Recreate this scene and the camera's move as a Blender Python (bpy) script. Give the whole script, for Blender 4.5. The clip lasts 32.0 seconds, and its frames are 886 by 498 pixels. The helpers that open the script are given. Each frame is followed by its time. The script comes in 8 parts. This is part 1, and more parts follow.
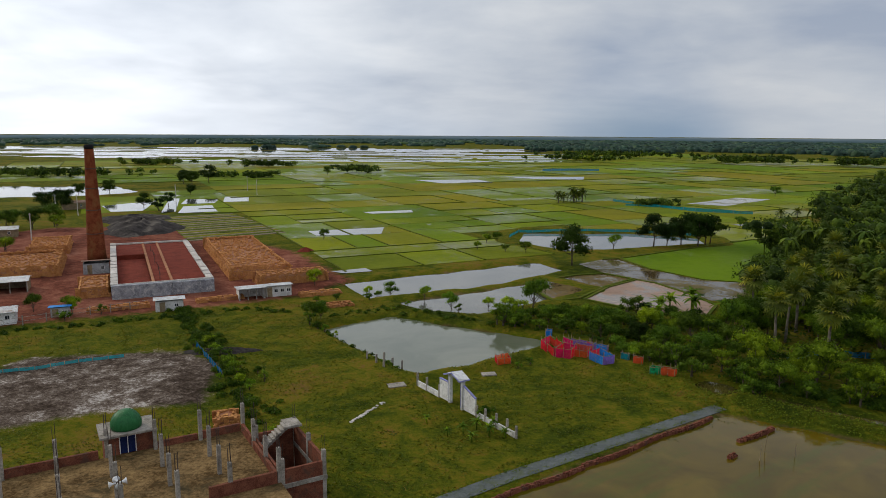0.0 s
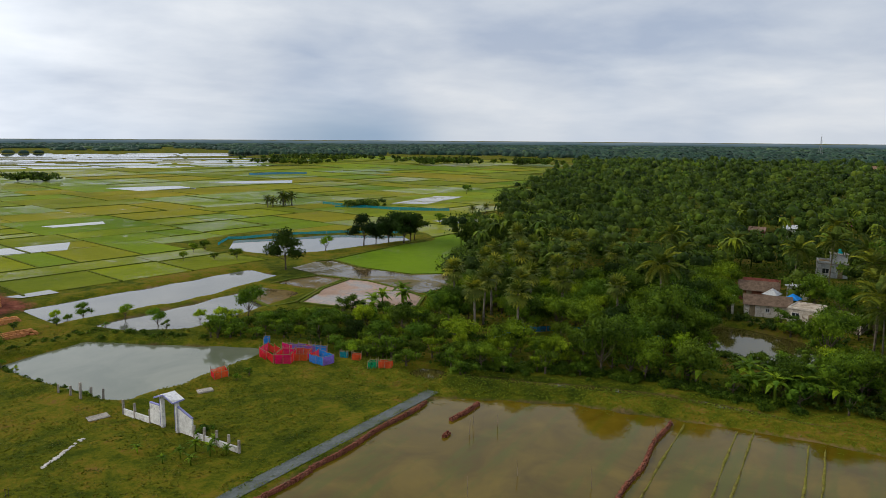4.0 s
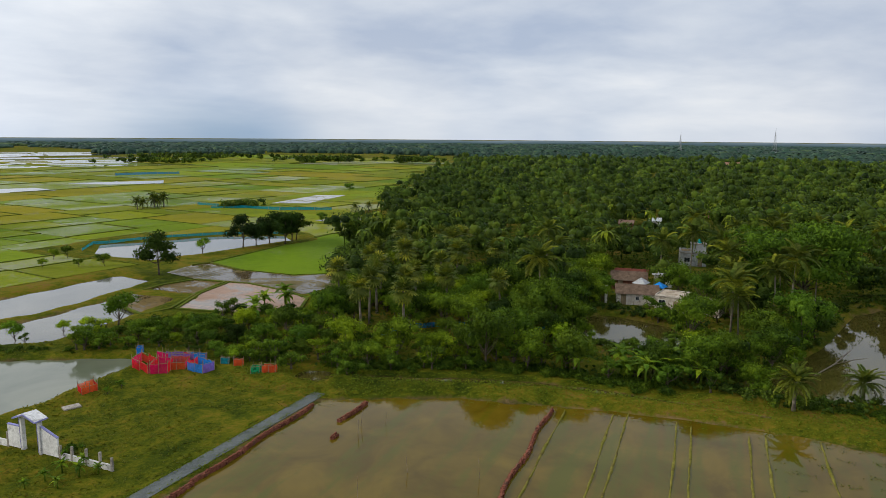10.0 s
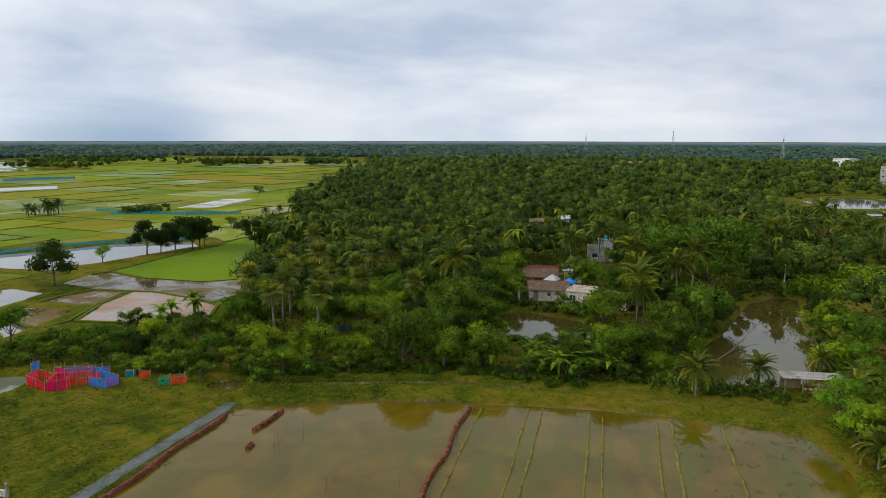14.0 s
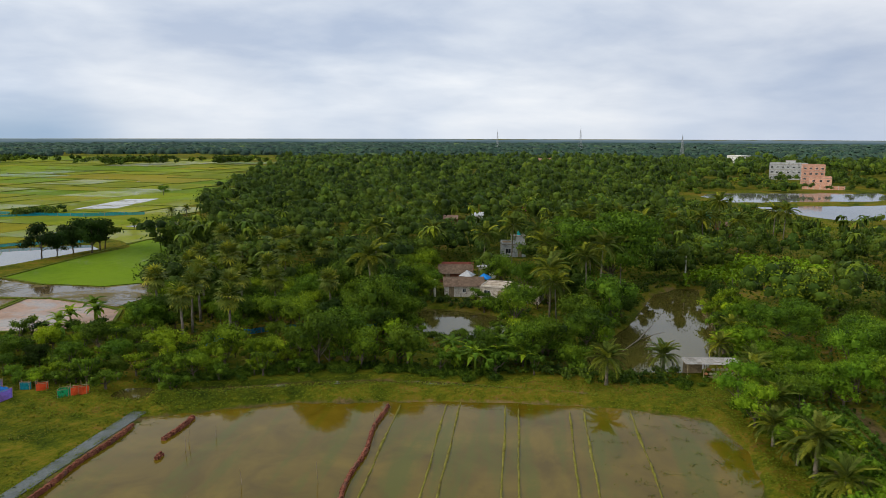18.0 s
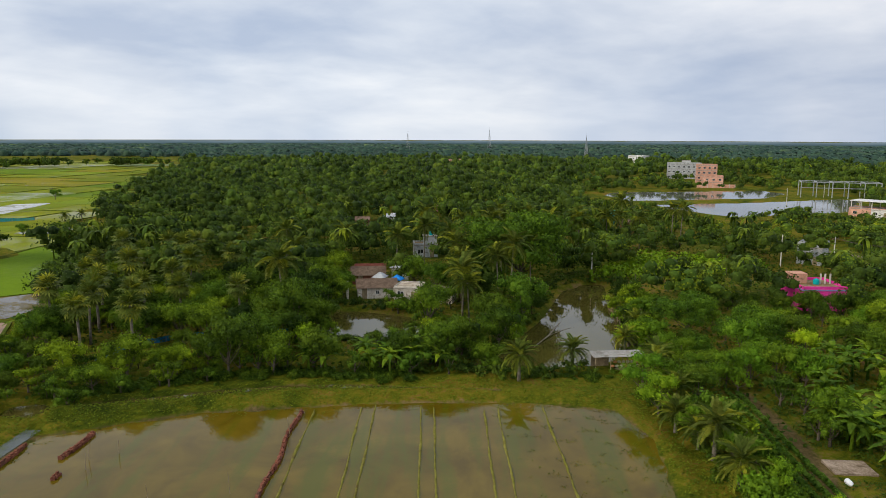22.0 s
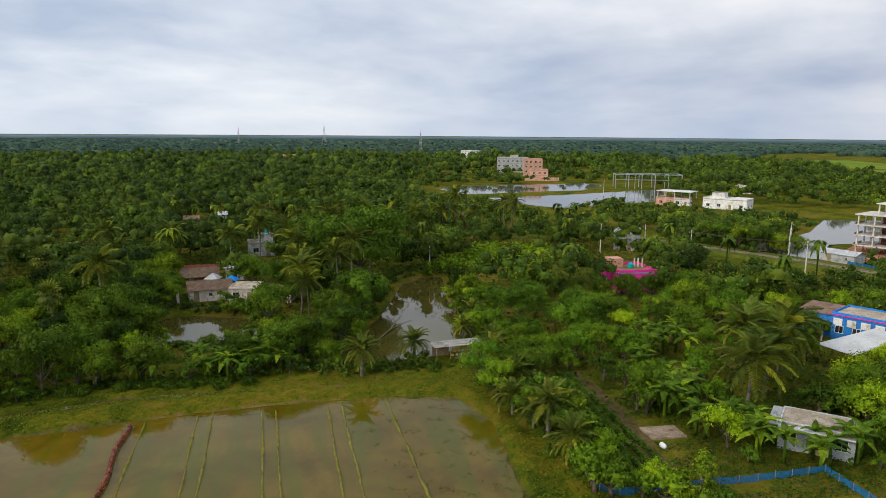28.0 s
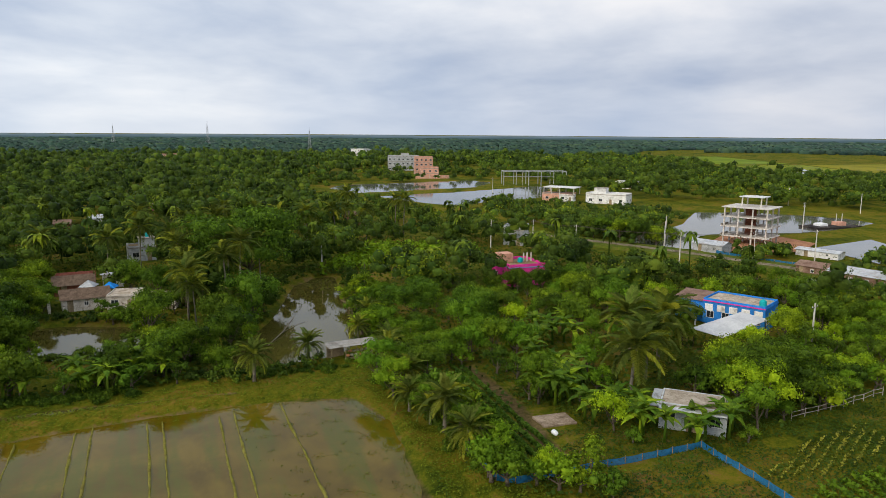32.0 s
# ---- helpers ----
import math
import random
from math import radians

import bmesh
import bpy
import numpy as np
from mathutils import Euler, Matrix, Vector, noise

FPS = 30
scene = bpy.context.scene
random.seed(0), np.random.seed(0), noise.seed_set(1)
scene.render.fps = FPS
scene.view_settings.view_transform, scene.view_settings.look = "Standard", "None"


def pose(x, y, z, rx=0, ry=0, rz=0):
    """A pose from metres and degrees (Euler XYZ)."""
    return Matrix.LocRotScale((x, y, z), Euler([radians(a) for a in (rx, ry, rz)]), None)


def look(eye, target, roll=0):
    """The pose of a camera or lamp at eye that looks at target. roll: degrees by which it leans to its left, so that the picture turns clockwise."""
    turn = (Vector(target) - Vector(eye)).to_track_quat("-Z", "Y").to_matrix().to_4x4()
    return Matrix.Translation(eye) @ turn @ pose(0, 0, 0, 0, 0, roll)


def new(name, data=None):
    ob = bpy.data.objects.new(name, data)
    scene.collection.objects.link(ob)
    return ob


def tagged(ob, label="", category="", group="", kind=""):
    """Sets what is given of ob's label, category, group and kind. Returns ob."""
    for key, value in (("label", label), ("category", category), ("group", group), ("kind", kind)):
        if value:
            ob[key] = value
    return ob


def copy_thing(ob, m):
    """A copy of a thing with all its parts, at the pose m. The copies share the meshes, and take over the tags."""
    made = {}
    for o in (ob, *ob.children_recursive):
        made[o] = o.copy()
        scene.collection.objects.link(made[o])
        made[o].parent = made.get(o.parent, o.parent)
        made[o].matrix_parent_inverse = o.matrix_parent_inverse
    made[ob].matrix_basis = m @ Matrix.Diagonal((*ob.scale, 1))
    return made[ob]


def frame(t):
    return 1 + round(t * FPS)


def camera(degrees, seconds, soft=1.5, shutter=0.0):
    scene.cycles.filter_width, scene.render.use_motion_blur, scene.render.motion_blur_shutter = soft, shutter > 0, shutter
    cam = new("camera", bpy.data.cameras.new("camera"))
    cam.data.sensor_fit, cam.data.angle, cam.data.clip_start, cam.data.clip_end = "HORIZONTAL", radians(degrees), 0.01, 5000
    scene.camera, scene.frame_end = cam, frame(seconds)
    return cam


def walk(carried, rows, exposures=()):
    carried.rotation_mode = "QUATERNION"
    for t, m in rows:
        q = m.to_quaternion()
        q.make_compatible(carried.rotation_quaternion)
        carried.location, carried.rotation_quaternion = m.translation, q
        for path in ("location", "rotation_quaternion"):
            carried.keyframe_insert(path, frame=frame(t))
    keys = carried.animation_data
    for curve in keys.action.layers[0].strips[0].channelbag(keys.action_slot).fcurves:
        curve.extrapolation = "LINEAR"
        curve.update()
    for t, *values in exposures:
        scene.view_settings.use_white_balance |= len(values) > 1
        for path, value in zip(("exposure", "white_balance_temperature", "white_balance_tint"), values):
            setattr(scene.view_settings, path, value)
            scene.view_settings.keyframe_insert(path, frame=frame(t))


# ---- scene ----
cam = camera(64.3, 32.0, soft=0.8)
PATH = [
    (0, pose(0, 0, 30, 80.53, -0.33, -0.00)),
    (0.5, pose(0, 0, 30, 80.58, -0.39, -1.37)),
    (1, pose(0, 0, 30, 80.67, -0.44, -4.92)),
    (1.5, pose(0, 0, 30, 80.76, -0.49, -9.42)),
    (2, pose(0, 0, 30, 80.82, -0.51, -13.46)),
    (2.5, pose(0, 0, 30, 80.88, -0.47, -17.46)),
    (3, pose(0, 0, 30, 80.89, -0.43, -20.40)),
    (3.5, pose(0, 0, 30, 80.93, -0.41, -22.14)),
    (5.5, pose(0, 0, 30, 80.82, -0.36, -25.54)),
    (6, pose(0, 0, 30, 80.80, -0.38, -26.27)),
    (7, pose(0, 0, 30, 80.79, -0.39, -27.87)),
    (8, pose(0, 0, 30, 80.81, -0.44, -29.46)),
    (9, pose(0, 0, 30, 80.91, -0.41, -31.16)),
    (10, pose(0, 0, 30, 80.85, -0.41, -32.84)),
    (11, pose(0, 0, 30, 80.82, -0.40, -34.59)),
    (12, pose(0, 0, 30, 80.83, -0.30, -36.30)),
    (13, pose(0, 0, 30, 80.89, -0.18, -38.11)),
    (14, pose(0, 0, 30, 80.96, -0.09, -39.93)),
    (14.5, pose(0, 0, 30, 80.98, -0.08, -40.87)),
    (16.5, pose(0, 0, 30, 80.90, -0.13, -44.41)),
    (17, pose(0, 0, 30, 80.86, -0.13, -45.24)),
    (18, pose(0, 0, 30, 80.78, -0.14, -46.90)),
    (19, pose(0, 0, 30, 80.74, -0.18, -48.61)),
    (20, pose(0, 0, 30, 80.79, -0.12, -50.38)),
    (21, pose(0, 0, 30, 80.83, -0.11, -52.11)),
    (22, pose(0, 0, 30, 80.88, -0.18, -54.09)),
    (23, pose(0, 0, 30, 80.86, -0.31, -56.27)),
    (24, pose(0, 0, 30, 80.85, -0.40, -58.50)),
    (25, pose(0, 0, 30, 80.85, -0.36, -60.66)),
    (25.5, pose(0, 0, 30, 80.79, -0.42, -61.76)),
    (27.5, pose(0, 0, 30, 80.56, -0.39, -66.17)),
    (28, pose(0, 0, 30, 80.56, -0.41, -67.26)),
    (29, pose(0, 0, 30, 80.57, -0.39, -69.43)),
    (30, pose(0, 0, 30, 80.48, -0.48, -71.67)),
    (31, pose(0, 0, 30, 80.48, -0.45, -73.83)),
    (32, pose(0, 0, 30, 80.48, -0.40, -76.07)),
]
EXPOSURES = [(0, -0.45), (1.5, -0.36), (3, -0.2), (6, -0.09), (9, -0.06), (13, 0.06), (20, 0.1), (32, 0.1)]
SKY_STRENGTH, SUN_STRENGTH = 1.05, 2.0
walk(cam, PATH, exposures=EXPOSURES)

# ---- sky and sun ----
SUN_AZ, SUN_EL = 60.0, 30.0          # degrees, to the left of +y, above the horizon
sun_dir = Vector((-math.sin(radians(SUN_AZ)) * math.cos(radians(SUN_EL)),
                  math.cos(radians(SUN_AZ)) * math.cos(radians(SUN_EL)), math.sin(radians(SUN_EL))))


def node(tree, kind, x=None, operation=None, use_clamp=False, data_type=None, blend_type=None, attribute_name=None):
    n = tree.nodes.new(kind)
    if operation:
        n.operation = operation
    if use_clamp:
        n.use_clamp = True
    if data_type:
        n.data_type, n.blend_type = data_type, blend_type
    if attribute_name:
        n.attribute_name = attribute_name
    for key, value in (x or {}).items():
        if isinstance(value, bpy.types.NodeSocket):
            tree.links.new(value, n.inputs[key])
        else:
            s = n.inputs[key]
            s.default_value = (*value, 1.0) if s.type == "RGBA" and len(value) == 3 else value
    return n


def math_node(tree, op, a, b=0.0, clamp=False):
    return node(tree, "ShaderNodeMath", {0: a, 1: b}, operation=op, use_clamp=clamp).outputs[0]


def mix_colour(tree, fac, a, b, blend="MIX"):
    n = node(tree, "ShaderNodeMix", {0: fac, 6: a, 7: b}, data_type="RGBA", blend_type=blend)
    return n.outputs[2]


def ramp(tree, fac, stops):
    n = node(tree, "ShaderNodeValToRGB", {0: fac})
    el = n.color_ramp.elements
    while len(el) < len(stops):
        el.new(0.5)
    for e, (p, c) in zip(el, stops):
        e.position, e.color = p, (*c, 1) if len(c) == 3 else c
    return n.outputs[0]


def fbm(tree, vector, scale, detail=4, rough=0.55, distortion=0.0):
    return node(tree, "ShaderNodeTexNoise", {"Vector": vector, "Scale": scale, "Detail": detail,
                "Roughness": rough, "Distortion": distortion}).outputs["Fac"]


world = bpy.data.worlds.new("overcast_sky")
scene.world = world
world.use_nodes = True
wt = world.node_tree
wt.nodes.clear()
direction = node(wt, "ShaderNodeTexCoord").outputs["Generated"]
sep = node(wt, "ShaderNodeSeparateXYZ", {0: direction})
up = math_node(wt, "MAXIMUM", sep.outputs[2], 0.0)
deep = math_node(wt, "ADD", up, 0.20)
px = math_node(wt, "DIVIDE", sep.outputs[0], deep)
py = math_node(wt, "DIVIDE", sep.outputs[1], deep)
deck = node(wt, "ShaderNodeCombineXYZ", {0: px, 1: py, 2: 0.0}).outputs[0]
big = fbm(wt, deck, 0.62, 4, 0.5, 0.4)
small = fbm(wt, deck, 2.1, 5, 0.55, 0.2)
cover = math_node(wt, "ADD", math_node(wt, "MULTIPLY", big, 0.72), math_node(wt, "MULTIPLY", small, 0.28))
cloud = ramp(wt, cover, [(0.36, (0.44, 0.52, 0.67)), (0.47, (0.63, 0.69, 0.79)), (0.56, (0.80, 0.84, 0.90)), (0.66, (1.0, 1.0, 1.0))])
# the rain-grey band low over the horizon, and the thin bright cloud round the sun
low = math_node(wt, "SUBTRACT", 1.0, math_node(wt, "MULTIPLY", up, 5.0), clamp=True)
veil = ramp(wt, fbm(wt, direction, 2.6, 3, 0.5), [(0.38, (0.44, 0.56, 0.74)), (0.6, (0.72, 0.77, 0.84))])
cloud = mix_colour(wt, math_node(wt, "MULTIPLY", math_node(wt, "POWER", low, 2.0), 0.75), cloud, veil)
glow_dir = Vector((-math.sin(radians(36)), math.cos(radians(36)), 0.12)).normalized()
dot = node(wt, "ShaderNodeVectorMath", {0: direction, 1: glow_dir}, operation="DOT_PRODUCT").outputs["Value"]
halo = math_node(wt, "POWER", math_node(wt, "MAXIMUM", dot, 0.0), 9.0)
halo = math_node(wt, "MULTIPLY", halo, math_node(wt, "ADD", math_node(wt, "MULTIPLY", cover, 1.6), -0.15))
cloud = mix_colour(wt, halo, cloud, (1.75, 1.85, 2.0, 1))
# a far shower hanging under the cloud
rain_dir = Vector((math.sin(radians(15.5)), math.cos(radians(15.5)), 0.01)).normalized()
rain = math_node(wt, "POWER", math_node(wt, "MAXIMUM", node(wt, "ShaderNodeVectorMath", {0: direction, 1: rain_dir}, operation="DOT_PRODUCT").outputs["Value"], 0.0), 130.0)
rain = math_node(wt, "MULTIPLY", rain, math_node(wt, "SUBTRACT", 1.0, math_node(wt, "MULTIPLY", up, 17.0), clamp=True))
cloud = mix_colour(wt, math_node(wt, "MULTIPLY", rain, 0.65), cloud, (0.24, 0.37, 0.52, 1))
east = node(wt, "ShaderNodeVectorMath", {0: direction, 1: Vector((math.sin(radians(112)), math.cos(radians(112)), 0.0))}, operation="DOT_PRODUCT").outputs["Value"]
dim = node(wt, "ShaderNodeMapRange", {0: east, 1: 0.55, 2: 1.0, 3: 1.0, 4: 0.80}).outputs[0]
cloud = mix_colour(wt, 1.0, cloud, node(wt, "ShaderNodeCombineXYZ", {0: dim, 1: dim, 2: math_node(wt, "POWER", dim, 0.8)}).outputs[0], "MULTIPLY")
sky = node(wt, "ShaderNodeTexSky")
sky.sky_type, sky.sun_disc, sky.sun_elevation, sky.sun_rotation = "NISHITA", False, radians(SUN_EL), radians(-SUN_AZ)
sky.air_density, sky.dust_density = 1.5, 3.0
clear = node(wt, "ShaderNodeBackground", {0: sky.outputs[0], 1: 0.06})
# an overcast sky grows brighter towards the zenith
zenith = node(wt, "ShaderNodeMapRange", {0: up, 1: 0.22, 2: 0.85, 3: SKY_STRENGTH, 4: SKY_STRENGTH * 1.3}).outputs[0]
deck_light = node(wt, "ShaderNodeBackground", {0: cloud, 1: zenith})
both = node(wt, "ShaderNodeMixShader", {0: 0.93, 1: clear.outputs[0], 2: deck_light.outputs[0]})
wout = node(wt, "ShaderNodeOutputWorld")
wt.links.new(both.outputs[0], wout.inputs[0])

sun = new("sun", bpy.data.lights.new("sun", "SUN"))
sun.data.energy, sun.data.angle, sun.data.color = SUN_STRENGTH, radians(20), (1.0, 0.90, 0.72)
sun.matrix_world = look(sun_dir * 200, (0, 0, 0))


# ---- materials ----
def material(name):
    m = bpy.data.materials.new(name)
    m.use_nodes = True
    t = m.node_tree
    t.nodes.clear()
    return m, t


def finish(t, shader):
    t.links.new(shader, node(t, "ShaderNodeOutputMaterial").inputs[0])


def where(t):
    return node(t, "ShaderNodeNewGeometry").outputs["Position"]


def local(t):
    return node(t, "ShaderNodeTexCoord").outputs["Object"]


def bump(t, height, strength, distance=0.05):
    return node(t, "ShaderNodeBump", {"Height": height, "Strength": strength, "Distance": distance}).outputs[0]


def surface(name, dark, light, scale=1.0, rough=0.85, relief=0.3, metal=0.0, stain=None, stain_scale=0.15, random_tint=0.15, specular=0.04):
    """A weathered surface: grain between two colours, stains of a third, relief and a tint of its own for each object."""
    m, t = material(name)
    p = where(t)
    grain = fbm(t, p, 6.0 * scale, 5, 0.65)
    patch = fbm(t, p, 0.8 * scale, 4, 0.6, 0.4)
    fac = math_node(t, "ADD", math_node(t, "MULTIPLY", grain, 0.5), math_node(t, "MULTIPLY", patch, 0.5))
    col = ramp(t, fac, [(0.40, dark), (0.61, light)])
    if stain:
        mask = ramp(t, fbm(t, p, stain_scale * 6, 5, 0.7, 0.5), [(0.52, (0, 0, 0)), (0.68, (1, 1, 1))])
        col = mix_colour(t, mask, col, (*stain, 1))
    if random_tint:
        rnd = node(t, "ShaderNodeObjectInfo").outputs["Random"]
        col = mix_colour(t, 1.0, col, ramp(t, rnd, [(0, (1 - random_tint,) * 3), (1, (1 + random_tint * 0.4,) * 3)]), "MULTIPLY")
    b = node(t, "ShaderNodeBsdfPrincipled", {"Base Color": col, "Roughness": rough, "Metallic": metal,
             "Specular IOR Level": specular, "Normal": bump(t, grain, relief)})
    finish(t, b.outputs[0])
    return m


def leafage(name, dark, light, fresh, soft=0.25, patch_scale=0.22, vary="object", leaf_scale=2.6):
    """Leaves: colour by tree, by clump and by leaf; some light passes through."""
    m, t = material(name)
    g = node(t, "ShaderNodeNewGeometry")
    isl = g.outputs["Random Per Island"]
    if vary == "tint":
        tree_rnd = node(t, "ShaderNodeAttribute", attribute_name="tint").outputs["Fac"]
    else:
        tree_rnd = node(t, "ShaderNodeObjectInfo").outputs["Random"]
    patch = fbm(t, g.outputs["Position"], patch_scale, 3, 0.6)
    fine = fbm(t, g.outputs["Position"], leaf_scale, 4, 0.75)
    fac = math_node(t, "ADD", math_node(t, "MULTIPLY", isl, 0.17), math_node(t, "ADD", math_node(t, "MULTIPLY", patch, 0.58), math_node(t, "MULTIPLY", fine, 0.25)))
    col = ramp(t, fac, [(0.36, dark), (0.50, light), (0.66, fresh)])
    if vary != "none":
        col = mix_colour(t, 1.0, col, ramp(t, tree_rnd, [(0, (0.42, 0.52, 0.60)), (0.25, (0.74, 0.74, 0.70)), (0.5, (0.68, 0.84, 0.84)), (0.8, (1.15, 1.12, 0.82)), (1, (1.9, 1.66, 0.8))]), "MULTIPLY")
    d = node(t, "ShaderNodeBsdfPrincipled", {"Base Color": col, "Roughness": 0.6, "Specular IOR Level": 0.06, "Normal": bump(t, fine, 0.6, min(0.6, 0.9 / leaf_scale))})
    tr = node(t, "ShaderNodeBsdfTranslucent", {"Color": mix_colour(t, 1.0, col, (1.3, 1.25, 0.6, 1), "MULTIPLY")})
    finish(t, node(t, "ShaderNodeMixShader", {0: soft, 1: d.outputs[0], 2: tr.outputs[0]}).outputs[0])
    return m


def water(name, body, silt, ripple=0.12, scale=1.0, rough=0.04, specular=0.5, weed=None):
    m, t = material(name)
    p = where(t)
    cloudy = ramp(t, fbm(t, p, 0.09 * scale, 4, 0.6, 0.8), [(0.35, body), (0.7, silt)])
    if weed:      # drowned grass in long strips along the grain of the field
        turn = node(t, "ShaderNodeVectorRotate", {"Vector": p, "Angle": radians(-36.5)}).outputs[0]
        long = node(t, "ShaderNodeVectorMath", {0: turn, 1: (0.055, 0.42, 1.0)}, operation="MULTIPLY").outputs[0]
        strip = math_node(t, "ADD", math_node(t, "MULTIPLY", fbm(t, long, 1.0, 3, 0.5, 0.3), 0.8), math_node(t, "MULTIPLY", fbm(t, p, 1.7, 4, 0.7), 0.2))
        cloudy = mix_colour(t, ramp(t, strip, [(0.50, (0, 0, 0)), (0.64, (0.8, 0.8, 0.8))]), cloudy, (*weed, 1))
    waves = fbm(t, node(t, "ShaderNodeVectorMath", {0: p, 1: (1.0, 2.2, 1.0)}, operation="MULTIPLY").outputs[0], 2.2, 3, 0.5)
    calm = ramp(t, fbm(t, p, 0.06, 3, 0.5), [(0.4, (0.2, 0.2, 0.2)), (0.65, (1, 1, 1))])
    b = node(t, "ShaderNodeBsdfPrincipled", {"Base Color": cloudy, "Roughness": rough, "IOR": 1.33, "Specular IOR Level": specular,
             "Normal": node(t, "ShaderNodeBump", {"Height": waves, "Strength": math_node(t, "MULTIPLY", calm, ripple), "Distance": 0.06}).outputs[0]})
    finish(t, b.outputs[0])
    return m


def paddy(name, dark, light, wet, mud=(0.20, 0.17, 0.11), film=0.0):
    """Young rice in rows over wet mud; wet: how much standing water lies open in pools; film: how much shines between the plants."""
    m, t = material(name)
    p = where(t)
    obj = node(t, "ShaderNodeObjectInfo").outputs["Random"]
    large = fbm(t, p, 0.022, 4, 0.6, 0.9)
    fine = fbm(t, p, 0.55, 5, 0.7)
    fac = math_node(t, "ADD", math_node(t, "MULTIPLY", large, 0.68), math_node(t, "MULTIPLY", fine, 0.32))
    col = ramp(t, fac, [(0.39, dark), (0.60, light)])
    col = mix_colour(t, 1.0, col, ramp(t, obj, [(0, (0.74, 0.84, 0.8)), (0.35, (0.98, 1, 1)), (0.7, (1.1, 1.0, 0.95)), (1, (1.22, 0.98, 0.95))]), "MULTIPLY")
    rice = node(t, "ShaderNodeBsdfPrincipled", {"Base Color": col, "Roughness": 0.8, "Specular IOR Level": 0.02, "Normal": bump(t, fine, 0.6, 0.2)})
    pool = node(t, "ShaderNodeBsdfPrincipled", {"Base Color": (*mud, 1), "Roughness": 0.06, "IOR": 1.33})
    gap = math_node(t, "ADD", math_node(t, "MULTIPLY", fbm(t, p, 0.10, 4, 0.7, 1.0), 0.75), math_node(t, "MULTIPLY", fbm(t, p, 1.4, 3, 0.6), 0.25))
    mask = ramp(t, gap, [(0.62 - wet * 0.3, (0, 0, 0)), (0.74 - wet * 0.3, (1, 1, 1))])
    if film:
        speck = math_node(t, "ADD", math_node(t, "MULTIPLY", fbm(t, p, 0.045, 4, 0.65, 1.2), 0.5), math_node(t, "MULTIPLY", fbm(t, p, 1.1, 4, 0.8), 0.5))
        thin = ramp(t, speck, [(0.58 - film * 0.25, (0, 0, 0)), (0.68 - film * 0.18, (0.5, 0.5, 0.5))])
        mask = math_node(t, "MAXIMUM", mask, thin)
    finish(t, node(t, "ShaderNodeMixShader", {0: mask, 1: rice.outputs[0], 2: pool.outputs[0]}).outputs[0])
    return m


def ground_material():
    """Grass with worn soil; the sheet's zone layer says where brick dust, silt and bare earth lie."""
    m, t = material("ground_cover")
    p = where(t)
    zone = node(t, "ShaderNodeSeparateColor", {0: node(t, "ShaderNodeAttribute", attribute_name="zone").outputs["Color"]})
    a, b_, c = fbm(t, p, 0.05, 6, 0.7, 0.8), fbm(t, p, 0.45, 6, 0.75, 0.3), fbm(t, p, 2.4, 5, 0.8)
    fac = math_node(t, "ADD", math_node(t, "MULTIPLY", a, 0.45), math_node(t, "ADD", math_node(t, "MULTIPLY", b_, 0.33), math_node(t, "MULTIPLY", c, 0.22)))
    grass = ramp(t, fac, [(0.40, (0.022, 0.036, 0.004)), (0.46, (0.052, 0.068, 0.005)), (0.51, (0.098, 0.102, 0.007)), (0.555, (0.148, 0.112, 0.012)), (0.60, (0.150, 0.090, 0.026))])
    edge = math_node(t, "MULTIPLY", math_node(t, "SUBTRACT", b_, 0.5), 1.3)
    edge = math_node(t, "ADD", edge, math_node(t, "MULTIPLY", math_node(t, "SUBTRACT", c, 0.5), 0.7))

    def spread(channel, sharp=3.0):
        v = math_node(t, "ADD", math_node(t, "SUBTRACT", zone.outputs[channel], 0.5), edge)
        v = math_node(t, "MULTIPLY", v, math_node(t, "MULTIPLY", math_node(t, "GREATER_THAN", zone.outputs[channel], 0.02), sharp))
        return math_node(t, "ADD", v, math_node(t, "MULTIPLY", math_node(t, "GREATER_THAN", zone.outputs[channel], 0.02), 0.4), clamp=True)
    red = ramp(t, fac, [(0.42, (0.085, 0.028, 0.018)), (0.5, (0.175, 0.058, 0.036)), (0.59, (0.29, 0.125, 0.080))])
    silt = ramp(t, math_node(t, "ADD", math_node(t, "MULTIPLY", a, 0.35), math_node(t, "ADD", math_node(t, "MULTIPLY", b_, 0.35), math_node(t, "MULTIPLY", c, 0.3))),
                [(0.43, (0.032, 0.022, 0.015)), (0.49, (0.090, 0.066, 0.050)), (0.535, (0.185, 0.15, 0.122)), (0.58, (0.46, 0.42, 0.38))])
    earth = ramp(t, fac, [(0.42, (0.03, 0.026, 0.010)), (0.5, (0.085, 0.062, 0.024)), (0.6, (0.18, 0.125, 0.055))])
    col = mix_colour(t, spread(2), grass, earth)
    col = mix_colour(t, spread(1), col, silt)
    col = mix_colour(t, spread(0), col, red)
    b = node(t, "ShaderNodeBsdfPrincipled", {"Base Color": col, "Roughness": 0.95, "Specular IOR Level": 0.02,
             "Normal": bump(t, math_node(t, "ADD", b_, c), 0.8, 0.22)})
    finish(t, b.outputs[0])
    return m


